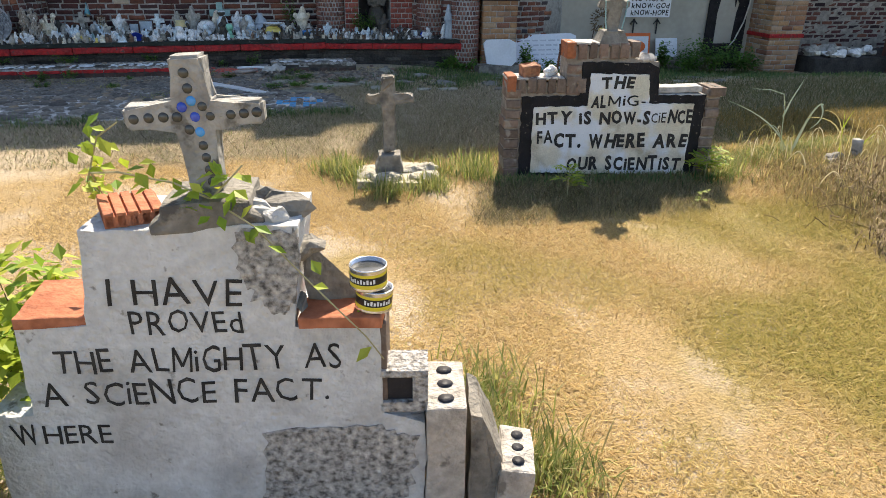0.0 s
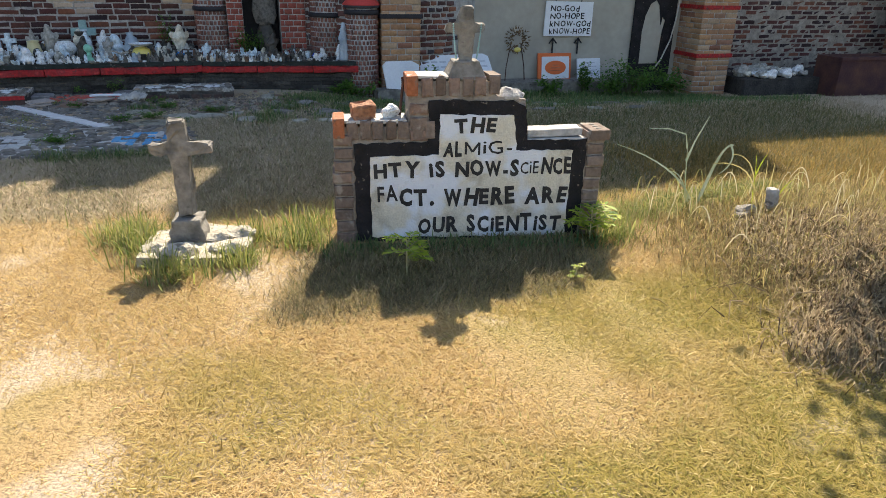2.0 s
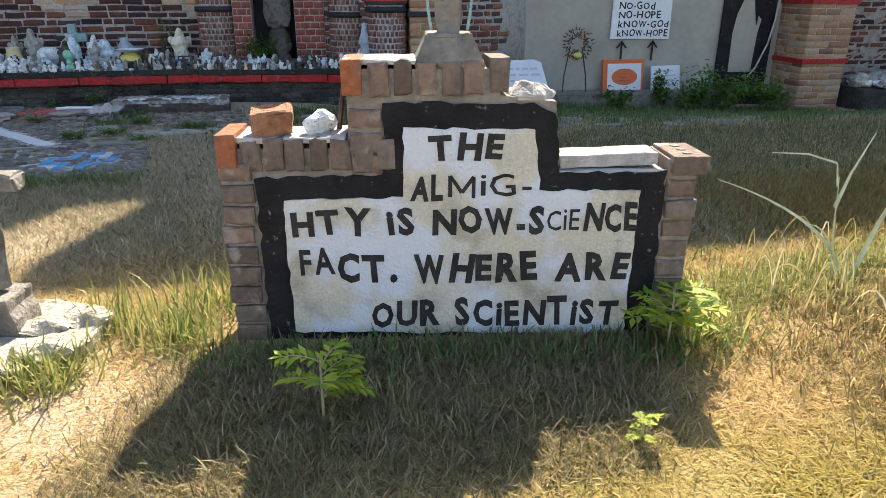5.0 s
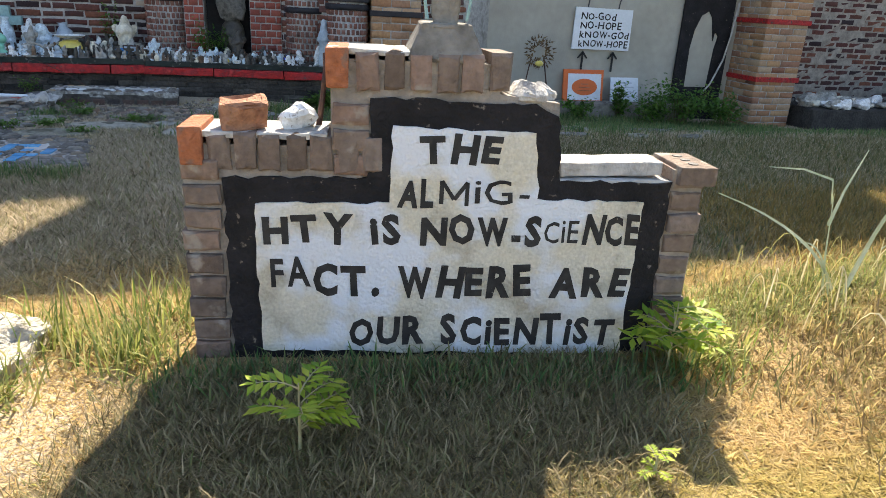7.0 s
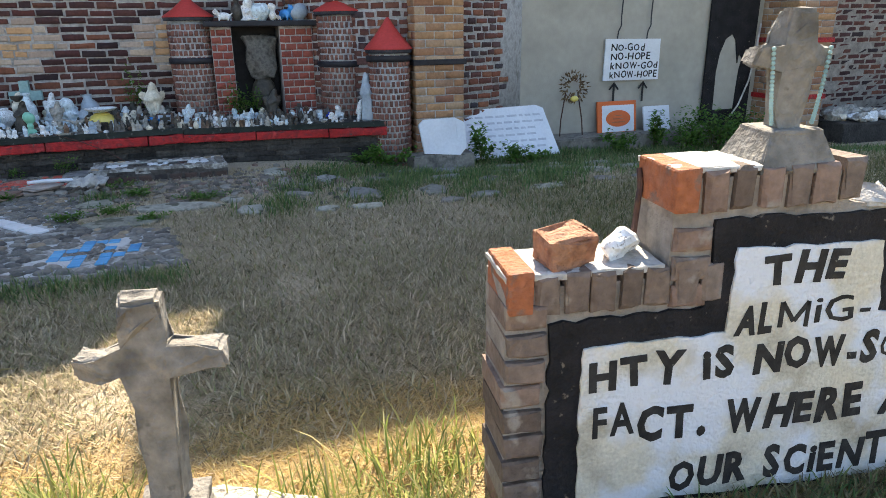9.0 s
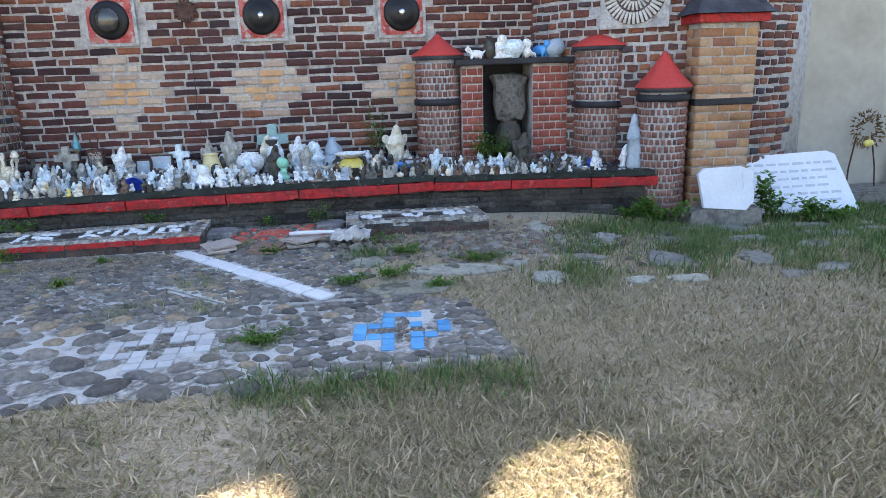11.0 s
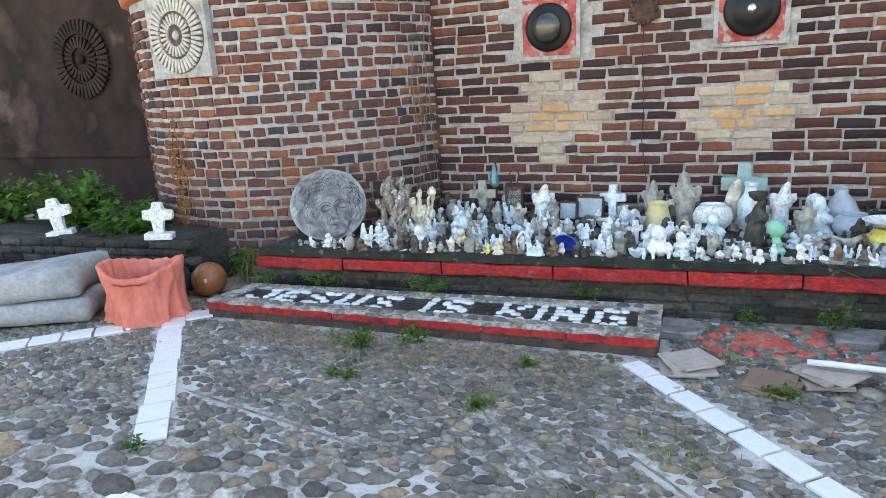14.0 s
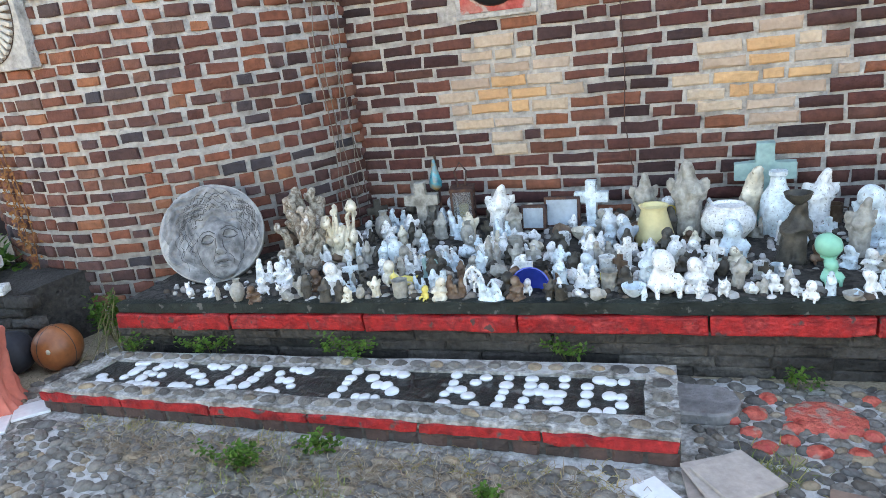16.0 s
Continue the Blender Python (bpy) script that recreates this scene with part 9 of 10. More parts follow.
def plants():
    blades(490000, lawn_pick(-3.4, 3.4, -2.2, 4.4, 0.5), (0.018, 0.05), (0.0014, 0.0034), (55, 88), M_turf, "lawn_grass", "short matted dry yellow lawn grass", 1)
    blades(170000, lawn_pick(-1.9, 1.9, -1.9, 2.6, 0.0), (0.022, 0.055), (0.0014, 0.003), (70, 89), M_turf, "lawn_grass", "flattened straw of the dry lawn", 32)
    blades(180000, lawn_pick(-8, 8, -3, 7.6, 0.4), (0.025, 0.06), (0.002, 0.004), (40, 86), M_turf, "yard_grass", "thin dry and greenish yard grass", 2)
    blades(170000, lawn_pick(-1.8, 6.5, 2.6, 7.3, 0.35), (0.025, 0.065), (0.002, 0.0042), (40, 86), M_turf, "shade_grass", "matted brownish grass in the shade of the building", 12)
    blades(34000, clumps_pick([(-0.55 + 0.15 * i - 0.05 * j, 1.75 - 0.14 * j, 0.07) for i in range(10) for j in range(5)], 0.1), (0.025, 0.075), (0.0014, 0.003), (38, 86), M_shadowed_grass, "matted_grass", "matted brown and olive grass before the monument", 14)
    blades(46000, clumps_pick([(-2.0 + 0.3 * i, 2.7 + 0.25 * j, 0.16) for i in range(22) for j in range(7)], 0.16), (0.03, 0.08), (0.0018, 0.0036), (38, 86), M_shadegrass, "matted_grass", "matted brown and olive grass behind the monument", 15)
    blades(44000, lawn_pick(-5.0, 2.6, 2.7, 5.6, 0.2), (0.04, 0.085), (0.0022, 0.0042), (35, 82), M_shadegrass, "matted_grass", "tangled grey-brown grass in the shade before the court", 16, segs=2)
    blades(14000, lawn_pick(-1.6, 2.0, -1.8, 2.7, 0.5), (0.03, 0.06), (0.0016, 0.003), (58, 86), M_dryblade, "lawn_grass", "curling dry straw-coloured lawn blades", 17, segs=2)
    blades(9000, clumps_pick([(-0.45 + 0.15 * i, 1.72 - 0.13 * j, 0.07) for i in range(9) for j in range(4)], 0.1), (0.04, 0.1), (0.0014, 0.003), (25, 84), M_shadowed_grass, "matted_grass", "tangled brown grass before the monument", 19, segs=2)
    # longer grass round the monuments, greener in the shade
    foot = [(-0.48 + 0.1 * i, 1.93 - 0.0135 * i - 0.1, 0.06) for i in range(16)]
    blades(1500, clumps_pick(foot, 0.05), (0.03, 0.11), (0.002, 0.004), (8, 50), M_tuft, "tuft_grass", "longer green grass along the monument foot", 3, segs=2)
    rag = [(-1.5, 2.2, 0.1), (-1.42, 2.0, 0.08), (-0.92, 2.15, 0.09), (-1.3, 1.75, 0.08), (-0.55, 2.25, 0.12), (-0.62, 2.0, 0.07), (-1.0, 1.8, 0.07), (1.15, 1.7, 0.08), (-1.6, 2.35, 0.1)]
    blades(2600, clumps_pick(rag, 0.08), (0.06, 0.2), (0.002, 0.004), (8, 55), M_mixgrass, "tuft_grass", "tufts of longer yellow-green grass by the cross", 4, segs=2)
    shade = [(-2.4 + 0.25 * i, 4.25 + 0.06 * math.sin(3 * i), 0.08) for i in range(5)] + [(-4.6, 4.25, 0.12), (-4.2, 4.15, 0.1), (-3.8, 4.2, 0.08), (-1.95, 6.2, 0.08)]
    joints = [(-2.97, 5.82, 0.09), (-2.83, 5.31, 0.09), (-3.27, 5.32, 0.1), (-4.32, 6.29, 0.08), (-2.86, 6.72, 0.05), (-3.85, 5.95, 0.06), (-4.74, 6.38, 0.1), (-2.48, 4.8, 0.09)]
    blades(1500, clumps_pick(joints, 0.08), (0.03, 0.09), (0.0014, 0.0026), (20, 75), M_mixgrass, "tuft_grass", "thin grass sprouting in the court's joints", 33, segs=2)
    blades(2600, clumps_pick(shade, 0.08), (0.04, 0.12), (0.0018, 0.0035), (10, 65), M_tuft, "tuft_grass", "green grass tufts at the court edge and joints", 5, segs=2)
    east = [(1.2 + 0.22 * i, 7.25 + 0.15 * math.sin(2.1 * i), 0.14) for i in range(22)] + [(-0.2 + 0.3 * i, 6.6 + 0.2 * math.sin(i), 0.2) for i in range(22)] + [(0.2 + 0.4 * i, 5.9 + 0.3 * math.sin(1.7 * i), 0.2) for i in range(16)]
    east += [(-0.7 + 0.25 * i, 5.5 + 0.5 * (i % 3) + 0.1 * math.sin(3 * i), 0.14) for i in range(12)]
    blades(37000, clumps_pick(east, 0.15), (0.04, 0.12), (0.002, 0.0045), (8, 60), M_tuft, "tuft_grass", "green grass in the shade by the plaster wall", 6, segs=2)
    dead = [(-0.9 + 0.2 * i, 6.85 + 0.08 * math.sin(2 * i), 0.1) for i in range(9)] + [(-5.6 + 0.22 * i, 6.55, 0.05) for i in range(11)]
    blades(5200, clumps_pick(dead, 0.08), (0.02, 0.07), (0.0012, 0.0025), (50, 90), M_straw, "straw_grass", "withered straw-coloured grass along the ledge foot", 7, segs=2)
    litter = [(-5.4 + 0.12 * i, 6.46 - 0.05 * abs(math.sin(1.3 * i)), 0.07) for i in range(18)] + [(-4.5, 6.2, 0.12), (-3.9, 6.15, 0.1), (-4.9, 6.35, 0.1), (-3.5, 6.3, 0.1)]
    blades(15000, clumps_pick(litter, 0.07), (0.03, 0.09), (0.0012, 0.0024), (55, 86), M_wither, "straw_grass", "flattened withered grass litter before the lettered plinth", 18, segs=2)
    mound = [(1.5 + 0.22 * (i % 11), 0.85 + 0.2 * (i // 11), 0.15) for i in range(77)]
    blades(30000, clumps_pick(mound, 0.15), (0.04, 0.12), (0.0012, 0.0026), (15, 80), M_mound, "straw_grass", "tall dry brush over the low mound", 8, segs=2)
    blades(3600, clumps_pick(mound, 0.15), (0.07, 0.15), (0.0014, 0.003), (5, 60), M_straw, "straw_grass", "long straw-coloured grass over the mound", 28, curl=0.7, segs=2)
    skirt = [(1.35 + 0.16 * i, 2.0 - 0.05 * (i % 3) + 0.03 * i, 0.1) for i in range(9)]
    blades(4500, clumps_pick(skirt, 0.1), (0.05, 0.15), (0.0014, 0.003), (8, 65), M_mixgrass, "tuft_grass", "yellow-green grass at the mound's edge", 29, curl=0.6, segs=2)
    brush = [(1.85 + 0.14 * i, 1.36 + 0.07 * math.sin(2 * i) - 0.03 * i, 0.12) for i in range(10)] + [(1.75 + 0.14 * i, 1.05 + 0.07 * math.sin(2 * i) - 0.04 * i, 0.13) for i in range(9)] + [(1.35 + 0.14 * i, 0.25 + 0.1 * i, 0.12) for i in range(7)]
    blades(17000, clumps_pick(brush, 0.12), (0.05, 0.15), (0.0014, 0.0032), (12, 88), M_deadbrush, "dead_brush", "dark tangled dead stalks on the mound", 30, curl=0.8, segs=2)
    far = [(2.3 + 0.35 * (i % 10), 2.5 + 0.28 * (i // 10), 0.2) for i in range(40)]
    blades(26000, clumps_pick(far, 0.2), (0.05, 0.14), (0.0018, 0.0036), (20, 75), M_farstraw, "straw_grass", "dry yellow-brown grass beyond the mound", 9, segs=2)
    olive = [(1.1 + 0.3 * (i % 16), 2.75 + 0.3 * (i // 16), 0.2) for i in range(144)]
    blades(42000, clumps_pick(olive, 0.2), (0.03, 0.09), (0.0022, 0.0045), (10, 65), M_olive, "tuft_grass", "dark olive grass in the building's shade", 31, segs=2)
    blades(2600, clumps_pick([(-2.9, -0.7, 0.12), (-3.0, -0.3, 0.15), (-2.8, -1.0, 0.08), (-1.35, -0.75, 0.08), (-1.2, -0.95, 0.08), (-1.3, -0.5, 0.1)], 0.1), (0.06, 0.16), (0.002, 0.0035), (8, 55), M_mixgrass, "tuft_grass", "yellow-green grass beside the stucco monument", 10, segs=2)
    # leaf litter on the mound
    blades(14000, clumps_pick([(1.75, 0.45, 0.2), (2.2, 0.75, 0.3), (2.5, 0.4, 0.3), (2.15, 1.2, 0.2), (1.75, 0.1, 0.2)], 0.3), (0.015, 0.04), (0.006, 0.012), (70, 92), M_litter, "leaf_litter", "dead brown leaves scattered over the mound", 11)
    # arching tall stems
    rng = random.Random(5)
    def ribbon(bm, pts, w0):
        prev = None
        for i, p in enumerate(pts):
            d = pts[min(i + 1, len(pts) - 1)] - pts[max(i - 1, 0)]
            w = w0 * (1 - 0.8 * i / (len(pts) - 1))
            sd = d.cross(Vector((0.25, -1, 0.35))).normalized() * w
            cur = (bm.verts.new(p - sd), bm.verts.new(p + Vector((0, 0.3 * w, -0.5 * w))), bm.verts.new(p + sd))
            if prev:
                bm.faces.new((prev[0], prev[1], cur[1], cur[0]))
                bm.faces.new((prev[1], prev[2], cur[2], cur[1]))
            prev = cur

    def arc(p0, p1, p2, n=9):
        p0, p1, p2 = Vector(p0), Vector(p1), Vector(p2)
        return [p0 * (1 - t) ** 2 + p1 * 2 * t * (1 - t) + p2 * t * t for t in np.linspace(0, 1, n)]
    e = empty("tall_grass_clump", pose(1.78, 1.95, gz(1.78, 1.95)), "clump of tall jointed reeds with pale bent blades", "grass clump")
    for k, (path, w) in enumerate((([(0, 0, 0), (-0.02, 0.02, 0.16), (-0.02, 0.05, 0.33)], 0.008), ([(-0.02, 0.05, 0.3), (-0.04, 0.05, 0.37), (-0.14, 0.08, 0.395), (-0.27, 0.1, 0.4)], 0.006), ([(-0.02, 0.04, 0.24), (0.05, 0.08, 0.33), (0.17, 0.14, 0.44)], 0.009),
                                   (arc((0, -0.03, 0.06), (-0.12, -0.03, 0.24), (-0.55, -0.04, 0.36)), 0.008), (arc((-0.02, -0.04, 0.05), (-0.08, -0.02, 0.22), (-0.16, 0, 0.2)), 0.006), (arc((0.08, 0, 0.02), (0.2, 0.02, 0.34), (0.32, 0.06, 0.3)), 0.014), (arc((0.3, 0.06, 0.3), (0.34, 0.02, 0.22), (0.2, 0, 0.17)), 0.009))):
        bm = bmesh.new()
        ribbon(bm, [Vector((p[0] * 1.06 + 0.03, p[1], p[2] * 1.3)) for p in path], w * 1.25)
        part("blade", bm, M_reed, e)
    e = empty("reed_clump", pose(2.16, 1.72, gz(2.16, 1.72)), "clump of green and orange reeds behind the stub", "grass clump")
    for k, (path, w) in enumerate((([(-0.04, 0, 0), (-0.04, 0.02, 0.22), (-0.05, 0.03, 0.34)], 0.008), (arc((-0.04, 0.02, 0.2), (0.0, 0.03, 0.3), (0.05, 0.05, 0.33)), 0.007), (arc((-0.02, 0, 0.02), (-0.06, 0, 0.32), (-0.36, 0.03, 0.3)), 0.009), (arc((-0.02, 0.02, 0.1), (-0.05, 0.04, 0.34), (-0.2, 0.06, 0.34)), 0.008), (arc((0.05, 0, 0), (0.08, 0, 0.2), (0.09, 0.02, 0.28)), 0.01), (arc((0.12, 0, 0), (0.16, 0, 0.12), (0.26, 0.02, 0.16)), 0.008), (arc((0, 0, 0), (0.04, 0, 0.2), (0.03, 0.02, 0.3)), 0.007))):
        bm = bmesh.new()
        ribbon(bm, [Vector(p) for p in path], w)
        part("blade", bm, M_leaf_bright if k in (0, 1, 5) else M_dryblade, e)
    # pale blades curling over the mound
    curls = bmesh.new()
    for k in range(90):
        x0, y0 = rng.uniform(1.5, 3.6), rng.uniform(1.15, 2.25)
        q, L, hh = rng.uniform(-0.7, 3.8), rng.uniform(0.06, 0.2), rng.uniform(0.08, 0.2)
        z0 = gz(x0, y0)
        ribbon(curls, arc((x0, y0, z0), (x0 + L * 0.5 * math.cos(q), y0 + L * 0.3 * math.sin(q), z0 + 2 * hh), (x0 + L * math.cos(q), y0 + L * 0.6 * math.sin(q), z0 + 0.4 * hh), 7), rng.uniform(0.003, 0.007))
    solo("curled_grass", curls, M_curl, Matrix(), "pale dry blades curling over the mound", "grass", "", "stuff")
    # dead stalks lying about
    twigs = bmesh.new()
    for k in range(110):
        x0, y0 = rng.gauss(2.1, 0.4), rng.gauss(0.85, 0.3)
        q, L = rng.uniform(0, 6.28), rng.uniform(0.08, 0.3)
        z0 = gz(x0, y0) + rng.uniform(0.01, 0.07)
        tube(twigs, [(x0, y0, z0), (x0 + 0.5 * L * math.cos(q), y0 + 0.5 * L * math.sin(q), z0 + rng.uniform(-0.01, 0.05)), (x0 + L * math.cos(q + 0.3), y0 + L * math.sin(q + 0.3), z0 - 0.01)], rng.uniform(0.002, 0.005), 0.0012, 4)
    solo("dead_stalks", twigs, M_deadbrush, Matrix(), "dead brown stalks tangled on the mound", "brush", "", "stuff")
    # shoots before the monument
    sapling(-0.17, 1.45, 0.26, 9, 1, "young yellow-green shoot with feathered leaves", M_leaf_bright)
    sapling(0.97, 1.66, 0.3, 12, 2, "leafy green sapling with feathered leaves", M_leaf_bright)
    sapling(0.66, 1.21, 0.1, 6, 3, "tiny yellow-green shoot in the grass", M_leaf_bright)
    sapling(1.04, 1.7, 0.22, 8, 4, "leafy green sapling with feathered leaves", M_leaf)
    # vine over the stucco monument
    P = pose(-2.155, -0.957, 0, 0, 0, -10.3)
    e = empty("vine", P, "thin vine with bright green leaves trailing over stucco", "vine")
    stem, lv = bmesh.new(), bmesh.new()
    for pts in ([(-0.25, 0.2, 0.87), (-0.24, 0.12, 0.98), (-0.15, 0.06, 1.0), (-0.02, 0.03, 0.985), (0.06, 0.02, 0.95), (0.16, -0.02, 0.9), (0.28, -0.03, 0.76), (0.4, -0.03, 0.62), (0.44, -0.02, 0.55)], [(-0.25, 0.2, 0.87), (-0.27, 0.16, 0.95), (-0.22, 0.14, 1.06), (-0.16, 0.12, 1.1)], [(0.06, 0.02, 0.95), (0.1, 0.03, 0.99), (0.13, 0.05, 1.02)]):
        tube(stem, pts, 0.0028, 0.0018, 5)
        for i in range(len(pts) * 6):
            t = rng.random() * (len(pts) - 1)
            a, b = Vector(pts[int(t)]), Vector(pts[min(int(t) + 1, len(pts) - 1)])
            if a.x > 0.2 and rng.random() < 0.75:
                continue
            leaf(lv, a.lerp(b, t % 1) + Vector((rng.gauss(0, 0.02), rng.gauss(0, 0.02), rng.gauss(0, 0.02))), Vector((rng.gauss(0, 1), rng.gauss(-0.2, 0.6), rng.gauss(-0.2, 0.7))).normalized(), Vector((0, -0.3, 1)), rng.uniform(0.032, 0.055), rng.uniform(0.011, 0.017))
    part("stem", stem, M_stem, e)
    part("foliage", lv, M_leaf_bright, e)
    bush(-2.66, -0.58, 0.0, 0.22, 0.26, 0.72, 620, 3, "leafy bright green weed beside the stucco monument", M_leaf_bright, "weed", 0.05)
    bush(-2.85, -0.95, 0.0, 0.2, 0.2, 0.55, 420, 4, "leafy bright green weed beside the stucco monument", M_leaf_bright, "weed", 0.05)
    # weeds by the plaster wall
    for x, y, w, h, n, s in ((3.95, 7.55, 0.16, 0.42, 420, 5), (4.7, 7.4, 0.55, 0.5, 1100, 6), (5.3, 7.3, 0.4, 0.42, 700, 7), (4.2, 7.3, 0.4, 0.3, 600, 8), (1.55, 7.1, 0.18, 0.38, 380, 9), (1.9, 6.95, 0.3, 0.2, 420, 10), (0.5, 6.95, 0.22, 0.22, 300, 11), (0.3, 7.0, 0.18, 0.2, 240, 12), (3.3, 7.35, 0.3, 0.22, 380, 13)):
        bush(x, y, gz(x, y), w, w * 0.7, h, n, s, "leafy green weed growing at the wall foot", M_leaf, "weed", 0.045)
    # growth in the west corner
    for x, y, w, h, n, s in ((-8.05, 7.4, 0.55, 0.55, 1300, 20), (-9.1, 7.35, 0.6, 0.5, 1100, 21), (-7.3, 7.3, 0.4, 0.36, 800, 22), (-10.2, 7.3, 0.6, 0.5, 1200, 33)):
        bush(x, y, 0.2, w, 0.3, h, n, s, "leafy green bush growing behind the low wall", M_leaf, "bush", 0.075)
    bush(-6.2, 7.3, 0.02, 0.17, 0.1, 0.33, 300, 23, "leafy weed at the tower foot", M_leaf, "weed", 0.035)
    for x, y, w, h, n, s in ((-5.3, 7.04, 0.2, 0.1, 200, 24), (-4.6, 7.1, 0.22, 0.1, 220, 25), (-3.6, 7.2, 0.14, 0.08, 110, 36), (-2.35, 7.2, 0.16, 0.18, 180, 26), (-4.45, 6.53, 0.1, 0.14, 150, 27), (-2.75, 7.25, 0.1, 0.12, 90, 37), (-5.75, 7.03, 0.12, 0.1, 120, 38)):
        bush(x, y, 0.0 if y < 6.6 or x > -3 else 0.1, w, 0.05, h, n, s, "small weed rooted at the ledge foot", M_leaf, "weed", 0.022)
    for x, y, w, h, n, s in ((-4.74, 6.4, 0.16, 0.12, 360, 40), (-2.48, 4.8, 0.17, 0.07, 460, 41), (-2.06, 5.6, 0.16, 0.08, 340, 57), (-5.1, 4.5, 0.14, 0.06, 300, 58), (-4.7, 4.27, 0.16, 0.08, 360, 59), (-3.85, 5.95, 0.09, 0.06, 130, 42), (-4.6, 6.05, 0.1, 0.06, 160, 43), (-2.62, 6.35, 0.1, 0.1, 200, 44), (-3.75, 6.4, 0.07, 0.07, 110, 45), (-5.1, 5.19, 0.08, 0.05, 110, 46), (-1.75, 5.72, 0.2, 0.07, 420, 47), (-1.55, 5.45, 0.14, 0.06, 260, 48), (-1.7, 6.2, 0.18, 0.07, 380, 49), (-1.2, 5.95, 0.2, 0.06, 420, 50), (-1.85, 6.55, 0.14, 0.08, 260, 51)):
        bush(x, y, 0.0, w, w * 0.6, h, n, s, "low leafy green weed sprouting between court stones", M_leaf, "weed", 0.018)
    bush(-1.78, 8.38, 0.36, 0.14, 0.06, 0.5, 170, 28, "spindly green plant against the brick wall", M_leaf, "potted_plant", 0.035)
    bush(-0.72, 7.95, 0.345, 0.28, 0.1, 0.34, 420, 29, "dark green shrub before the brick niche", M_leaf, "shrub", 0.03)
    # dry vine on the tower, creeper beside it
    e = empty("dry_vine", Matrix(), "rust-coloured dry vine hanging on the round tower", "vine")
    stem, lv = bmesh.new(), bmesh.new()
    for deg, z0, z1 in ((-103, 1.25, 0.3), (-105, 1.15, 0.5), (-101, 1.0, 0.25)):
        pts = [on_tower("west", deg + 1.2 * math.sin(5 * t), z0 + (z1 - z0) * t, 0.02).translation for t in np.linspace(0, 1, 9)]
        tube(stem, pts, 0.004, 0.002, 4)
        for i in range(70):
            t = rng.random()
            p = on_tower("west", deg + rng.gauss(0, 1.5), z0 + (z1 - z0) * t, 0.03).translation
            leaf(lv, p, Vector((rng.gauss(0, 1), rng.gauss(0, 0.5), rng.gauss(-0.6, 0.5))).normalized(), Vector((0, -1, 0.2)), 0.03, 0.009)
    part("stem", stem, M_vine, e)
    part("foliage", lv, M_vine, e)
    for k, (xa, za, xb, zb) in enumerate(((-5.07, 1.9, -5.05, 0.36), (-5.1, 1.3, -5.12, 0.36), (-5.03, 2.1, -5.1, 0.6), (-5.12, 1.7, -5.02, 0.36), (-5.05, 1.5, -4.96, 0.36))):
        bm = bmesh.new()
        tube(bm, [(xa + 0.015 * math.sin(9 * t + k), 8.4 - 0.06 * k - 0.03 * math.sin(4 * t), za + (zb - za) * t) for t in np.linspace(0, 1, 14)], 0.0032, 0.002, 5)
        solo("dry_tendril", bm, M_bark, Matrix(), "thin dry tendril hanging in the wall corner", "tendril", "dry tendrils")
    bm = bmesh.new()
    for k in range(12):
        a, q = rng.uniform(-1.0, 1.3), rng.uniform(0.15, 0.42)
        tube(bm, [(rng.uniform(-0.05, 0.05), 0.02, q), (0.1 * math.sin(a), -0.06, q * 0.6), (0.2 * math.sin(a) + 0.06, -0.14, 0.08), (0.3 * math.sin(a) + 0.1, -0.2, 0.01)], 0.0022, 0.0012, 4)
    solo("dry_twig", bm, M_twig, pose(-5.98, 7.12, 0.0), "tangled dry twigs trailing at the tower foot", "twig", "", "stuff")
    # creeper on the stained wall, stub post and stones on the mound
    bush(-7.75, 9.0, -0.1, 0.12, 0.14, 2.4, 700, 31, "dark creeper in the gap beside the tower", M_leaf, "creeper", 0.05)
    bm = bmesh.new()
    lathe(bm, [(0.036, -0.05), (0.038, 0.03), (0.036, 0.09), (0.035, 0.13), (0.03, 0.145), (0.015, 0.14)], 14)
    roughen(bm, 0.012, 20)
    solo("concrete_stub", bm, M_mid_concrete, pose(2.17, 1.62, gz(2.17, 1.62)), "short pale concrete post stub on the mound", "post", smooth=True)
    for x, y, r in ((1.99, 1.62, 0.06), (1.93, 1.56, 0.045)):
        bm = bmesh.new()
        ball(bm, (0, 0, 0), r, 1.2, 0.9, 0.7, 10, 7)
        roughen(bm, 0.025, 22)
        solo("mound_stone", bm, M_concrete, pose(x, y, gz(x, y) + r * 0.45), "grey stone lying on the mound", "stone", "stones on the mound")
    for x, y, rz, L in ((1.25, 0.75, -55, 0.2), (1.5, 0.3, -50, 0.26), (-2.0, 3.35, 10, 0.12), (0.9, 0.9, -70, 0.1)):
        bm = bmesh.new()
        tube(bm, [(0, 0, 0.012), (L * 0.5, 0.01, 0.016), (L, 0, 0.01)], 0.006, 0.003, 5)
        solo("dry_stalk", bm, M_straw, pose(x, y, gz(x, y), 0, 0, rz), "pale dry stalk lying on the lawn", "stalk", "dry stalks on the lawn")
    tree()


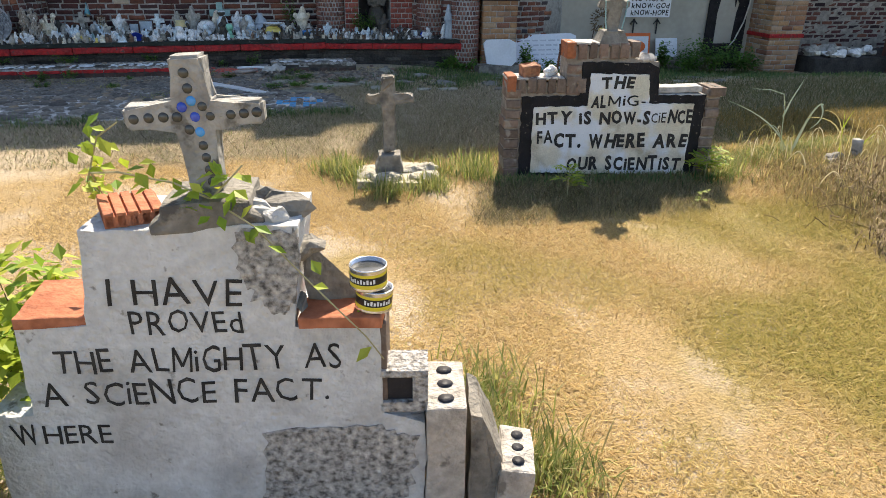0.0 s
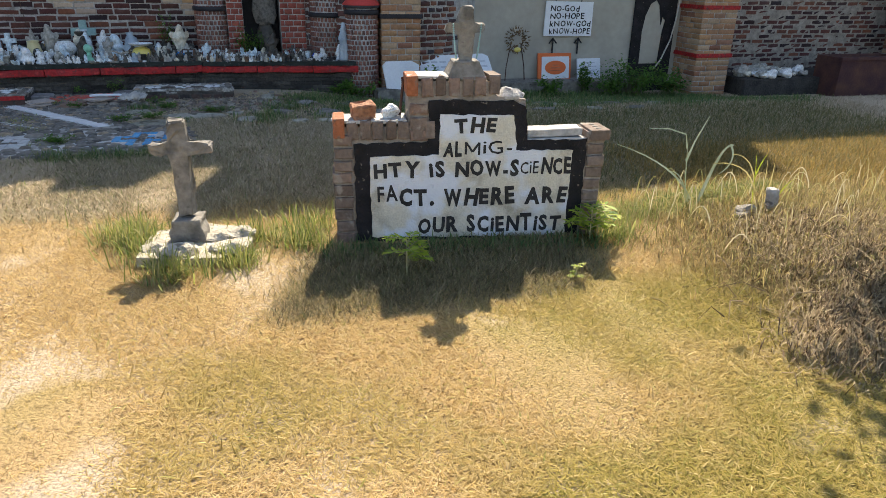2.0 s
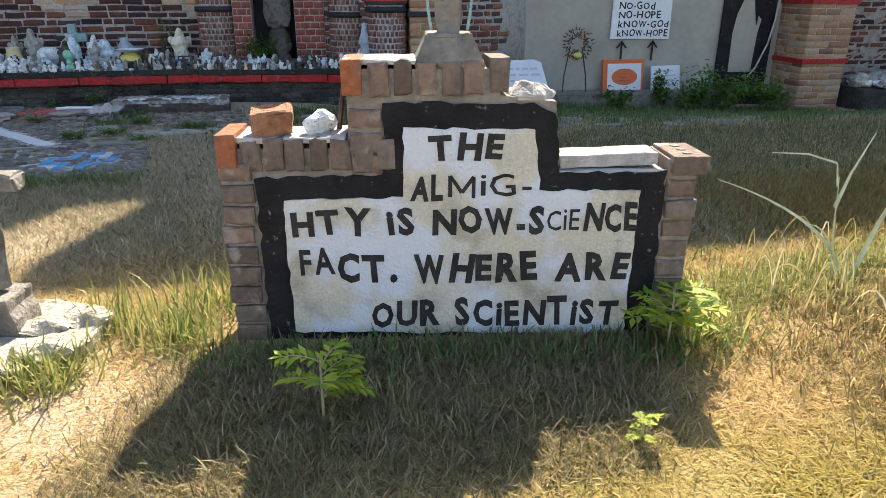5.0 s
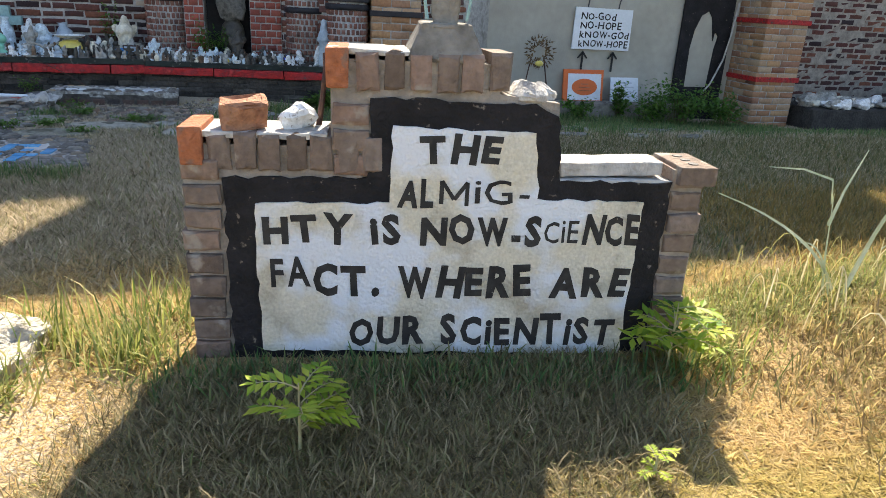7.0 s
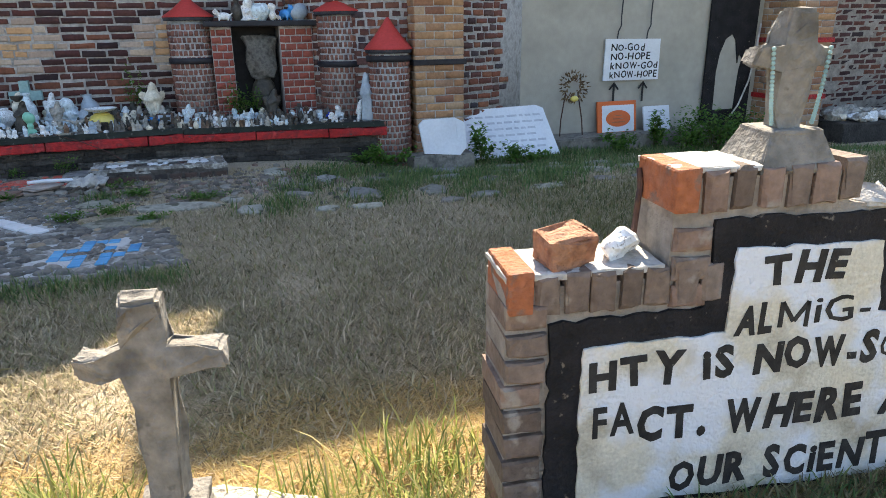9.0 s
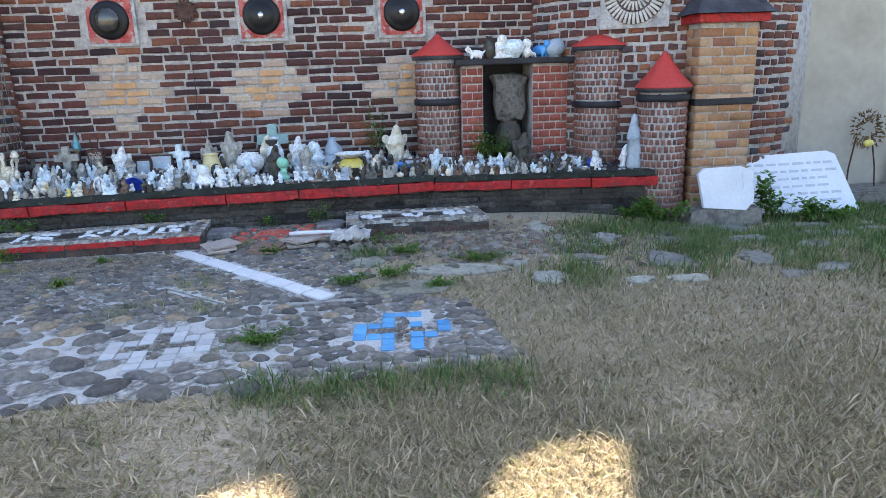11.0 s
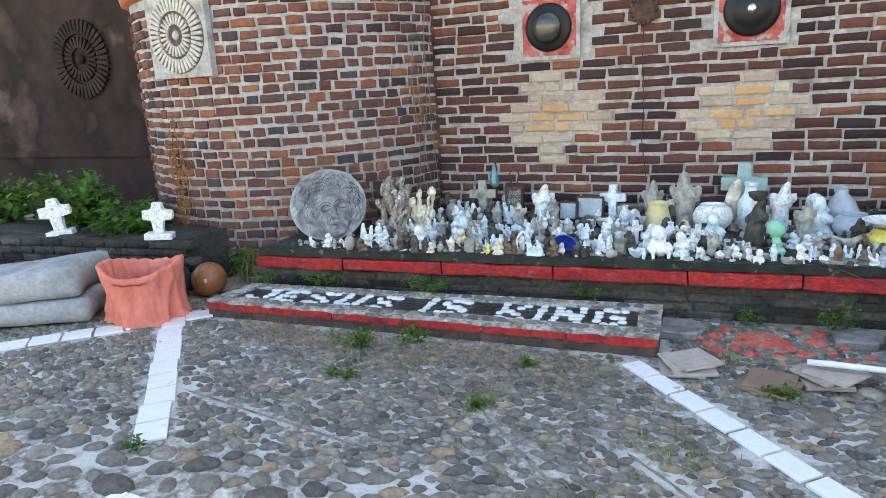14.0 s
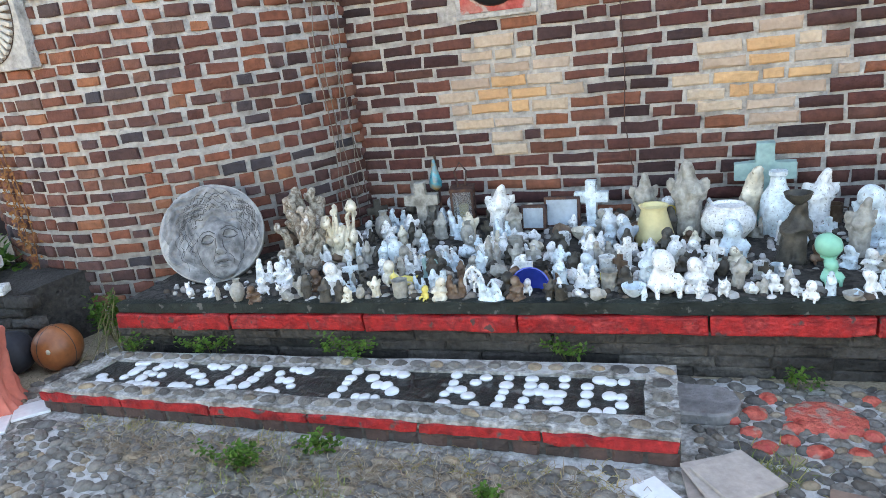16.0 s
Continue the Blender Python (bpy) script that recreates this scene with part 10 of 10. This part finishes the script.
def tree():
    rng = random.Random(3)
    e = empty("tree", pose(3.68, 1.8, gz(3.68, 1.8) - 0.05), "grey-barked leaning tree at the edge of the lawn", "tree")
    bm = bmesh.new()
    tube(bm, [(0, 0, 0), (0.1, 0.02, 0.2), (0.27, 0.03, 0.5), (0.5, 0.06, 1.0), (0.62, 0.12, 1.7), (0.5, 0.25, 2.5)], 0.15, 0.09, 14)
    for v in bm.verts:
        if v.co.z < 0.25:
            v.co.x *= 1.25
            v.co.y *= 1.25
    roughen(bm, 0.02, 7)
    part("trunk", bm, M_bark, e, "", True)
    # limbs and crown are unseen, added so their shade falls beside the mound
    lv = bmesh.new()
    q = Vector((0.5, 0.25, 2.45))
    for x, y, z in ((-1.2, 0.6, 2.75), (-0.8, 0.95, 2.85), (-0.15, 1.2, 2.9), (-0.6, 0.45, 3.0), (-0.1, 0.9, 3.1), (0.6, 1.0, 3.3), (-1.35, 0.3, 2.75), (0.2, 0.2, 3.0)):
        tip = Vector((x, y, z))
        bm = bmesh.new()
        tube(bm, [q, q.lerp(tip, 0.3) + Vector((0, 0, 0.16)), q.lerp(tip, 0.7) + Vector((0, 0, 0.1)), tip], 0.045, 0.01, 6)
        part("limb", bm, M_bark, e)
        for i in range(420):
            p = q.lerp(tip, rng.uniform(0.6, 1.12)) + Vector((rng.gauss(0, 0.2), rng.gauss(0, 0.2), rng.gauss(0, 0.16)))
            leaf(lv, p, Vector((rng.gauss(0, 1), rng.gauss(0, 1), rng.gauss(-0.2, 0.6))).normalized(), Vector((0, 0, 1)), 0.11, 0.038)
    part("crown", lv, M_leaf, e, "unseen leafy crown, placed to shade the lawn")


M_mixgrass = mat("yellow_green_grass", [(0.16, 0.22, 0.05), (0.3, 0.32, 0.09), (0.42, 0.38, 0.14), (0.1, 0.16, 0.035), (0.48, 0.42, 0.2)], rand="island", rough=0.7, bump=0, mix=0.2, thin_leaf=0.4)
M_deadbrush = mat("dark_dead_stalks", [(0.13, 0.085, 0.05), (0.28, 0.2, 0.11), (0.07, 0.048, 0.03), (0.44, 0.34, 0.2), (0.18, 0.14, 0.06)], rand="island", rough=0.9, bump=0, mix=0.3)
M_farstraw = mat("yellow_brown_grass", [(0.34, 0.23, 0.08), (0.42, 0.3, 0.11), (0.24, 0.19, 0.06), (0.3, 0.2, 0.07), (0.18, 0.16, 0.05)], rand="island", rough=0.8, bump=0, mix=0.25, thin_leaf=0.4)
M_olive = mat("dark_olive_grass", [(0.1, 0.115, 0.045), (0.19, 0.185, 0.07), (0.3, 0.25, 0.13), (0.08, 0.12, 0.045), (0.4, 0.32, 0.19)], rand="island", rough=0.8, bump=0, mix=0.3, thin_leaf=0.3)
M_curl = mat("pale_curled_blades", [(0.6, 0.5, 0.28), (0.7, 0.62, 0.42), (0.45, 0.42, 0.16), (0.5, 0.36, 0.16)], rand="island", rough=0.7, bump=0, mix=0.2, thin_leaf=0.3)
M_twig = mat("green_brown_twig", [(0.1, 0.09, 0.04), (0.16, 0.14, 0.06)], rough=0.8, bump=0, mix=0.3)
M_mound = mat("brownish_dry_brush", [(0.3, 0.22, 0.09), (0.46, 0.35, 0.16), (0.16, 0.11, 0.06), (0.22, 0.22, 0.07), (0.38, 0.27, 0.13)], rand="island", rough=0.8, bump=0, mix=0.3, thin_leaf=0.35)
# blade tones matched to the same shaded part of the lawn
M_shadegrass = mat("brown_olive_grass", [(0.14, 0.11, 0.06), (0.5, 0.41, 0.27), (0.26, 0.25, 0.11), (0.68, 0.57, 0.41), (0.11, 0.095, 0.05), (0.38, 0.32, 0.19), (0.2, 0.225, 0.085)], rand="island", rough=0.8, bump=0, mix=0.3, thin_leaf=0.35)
M_reed = mat("pale_green_reed_blades", [(0.46, 0.5, 0.28), (0.62, 0.63, 0.42)], scale=6, rough=0.6, bump=0, mix=0.2)
plants()

# ---- piece work of walls and pavements, last ----
rubble_patch()
flagstones()
lay_wall()
lay_court()
court_seams()
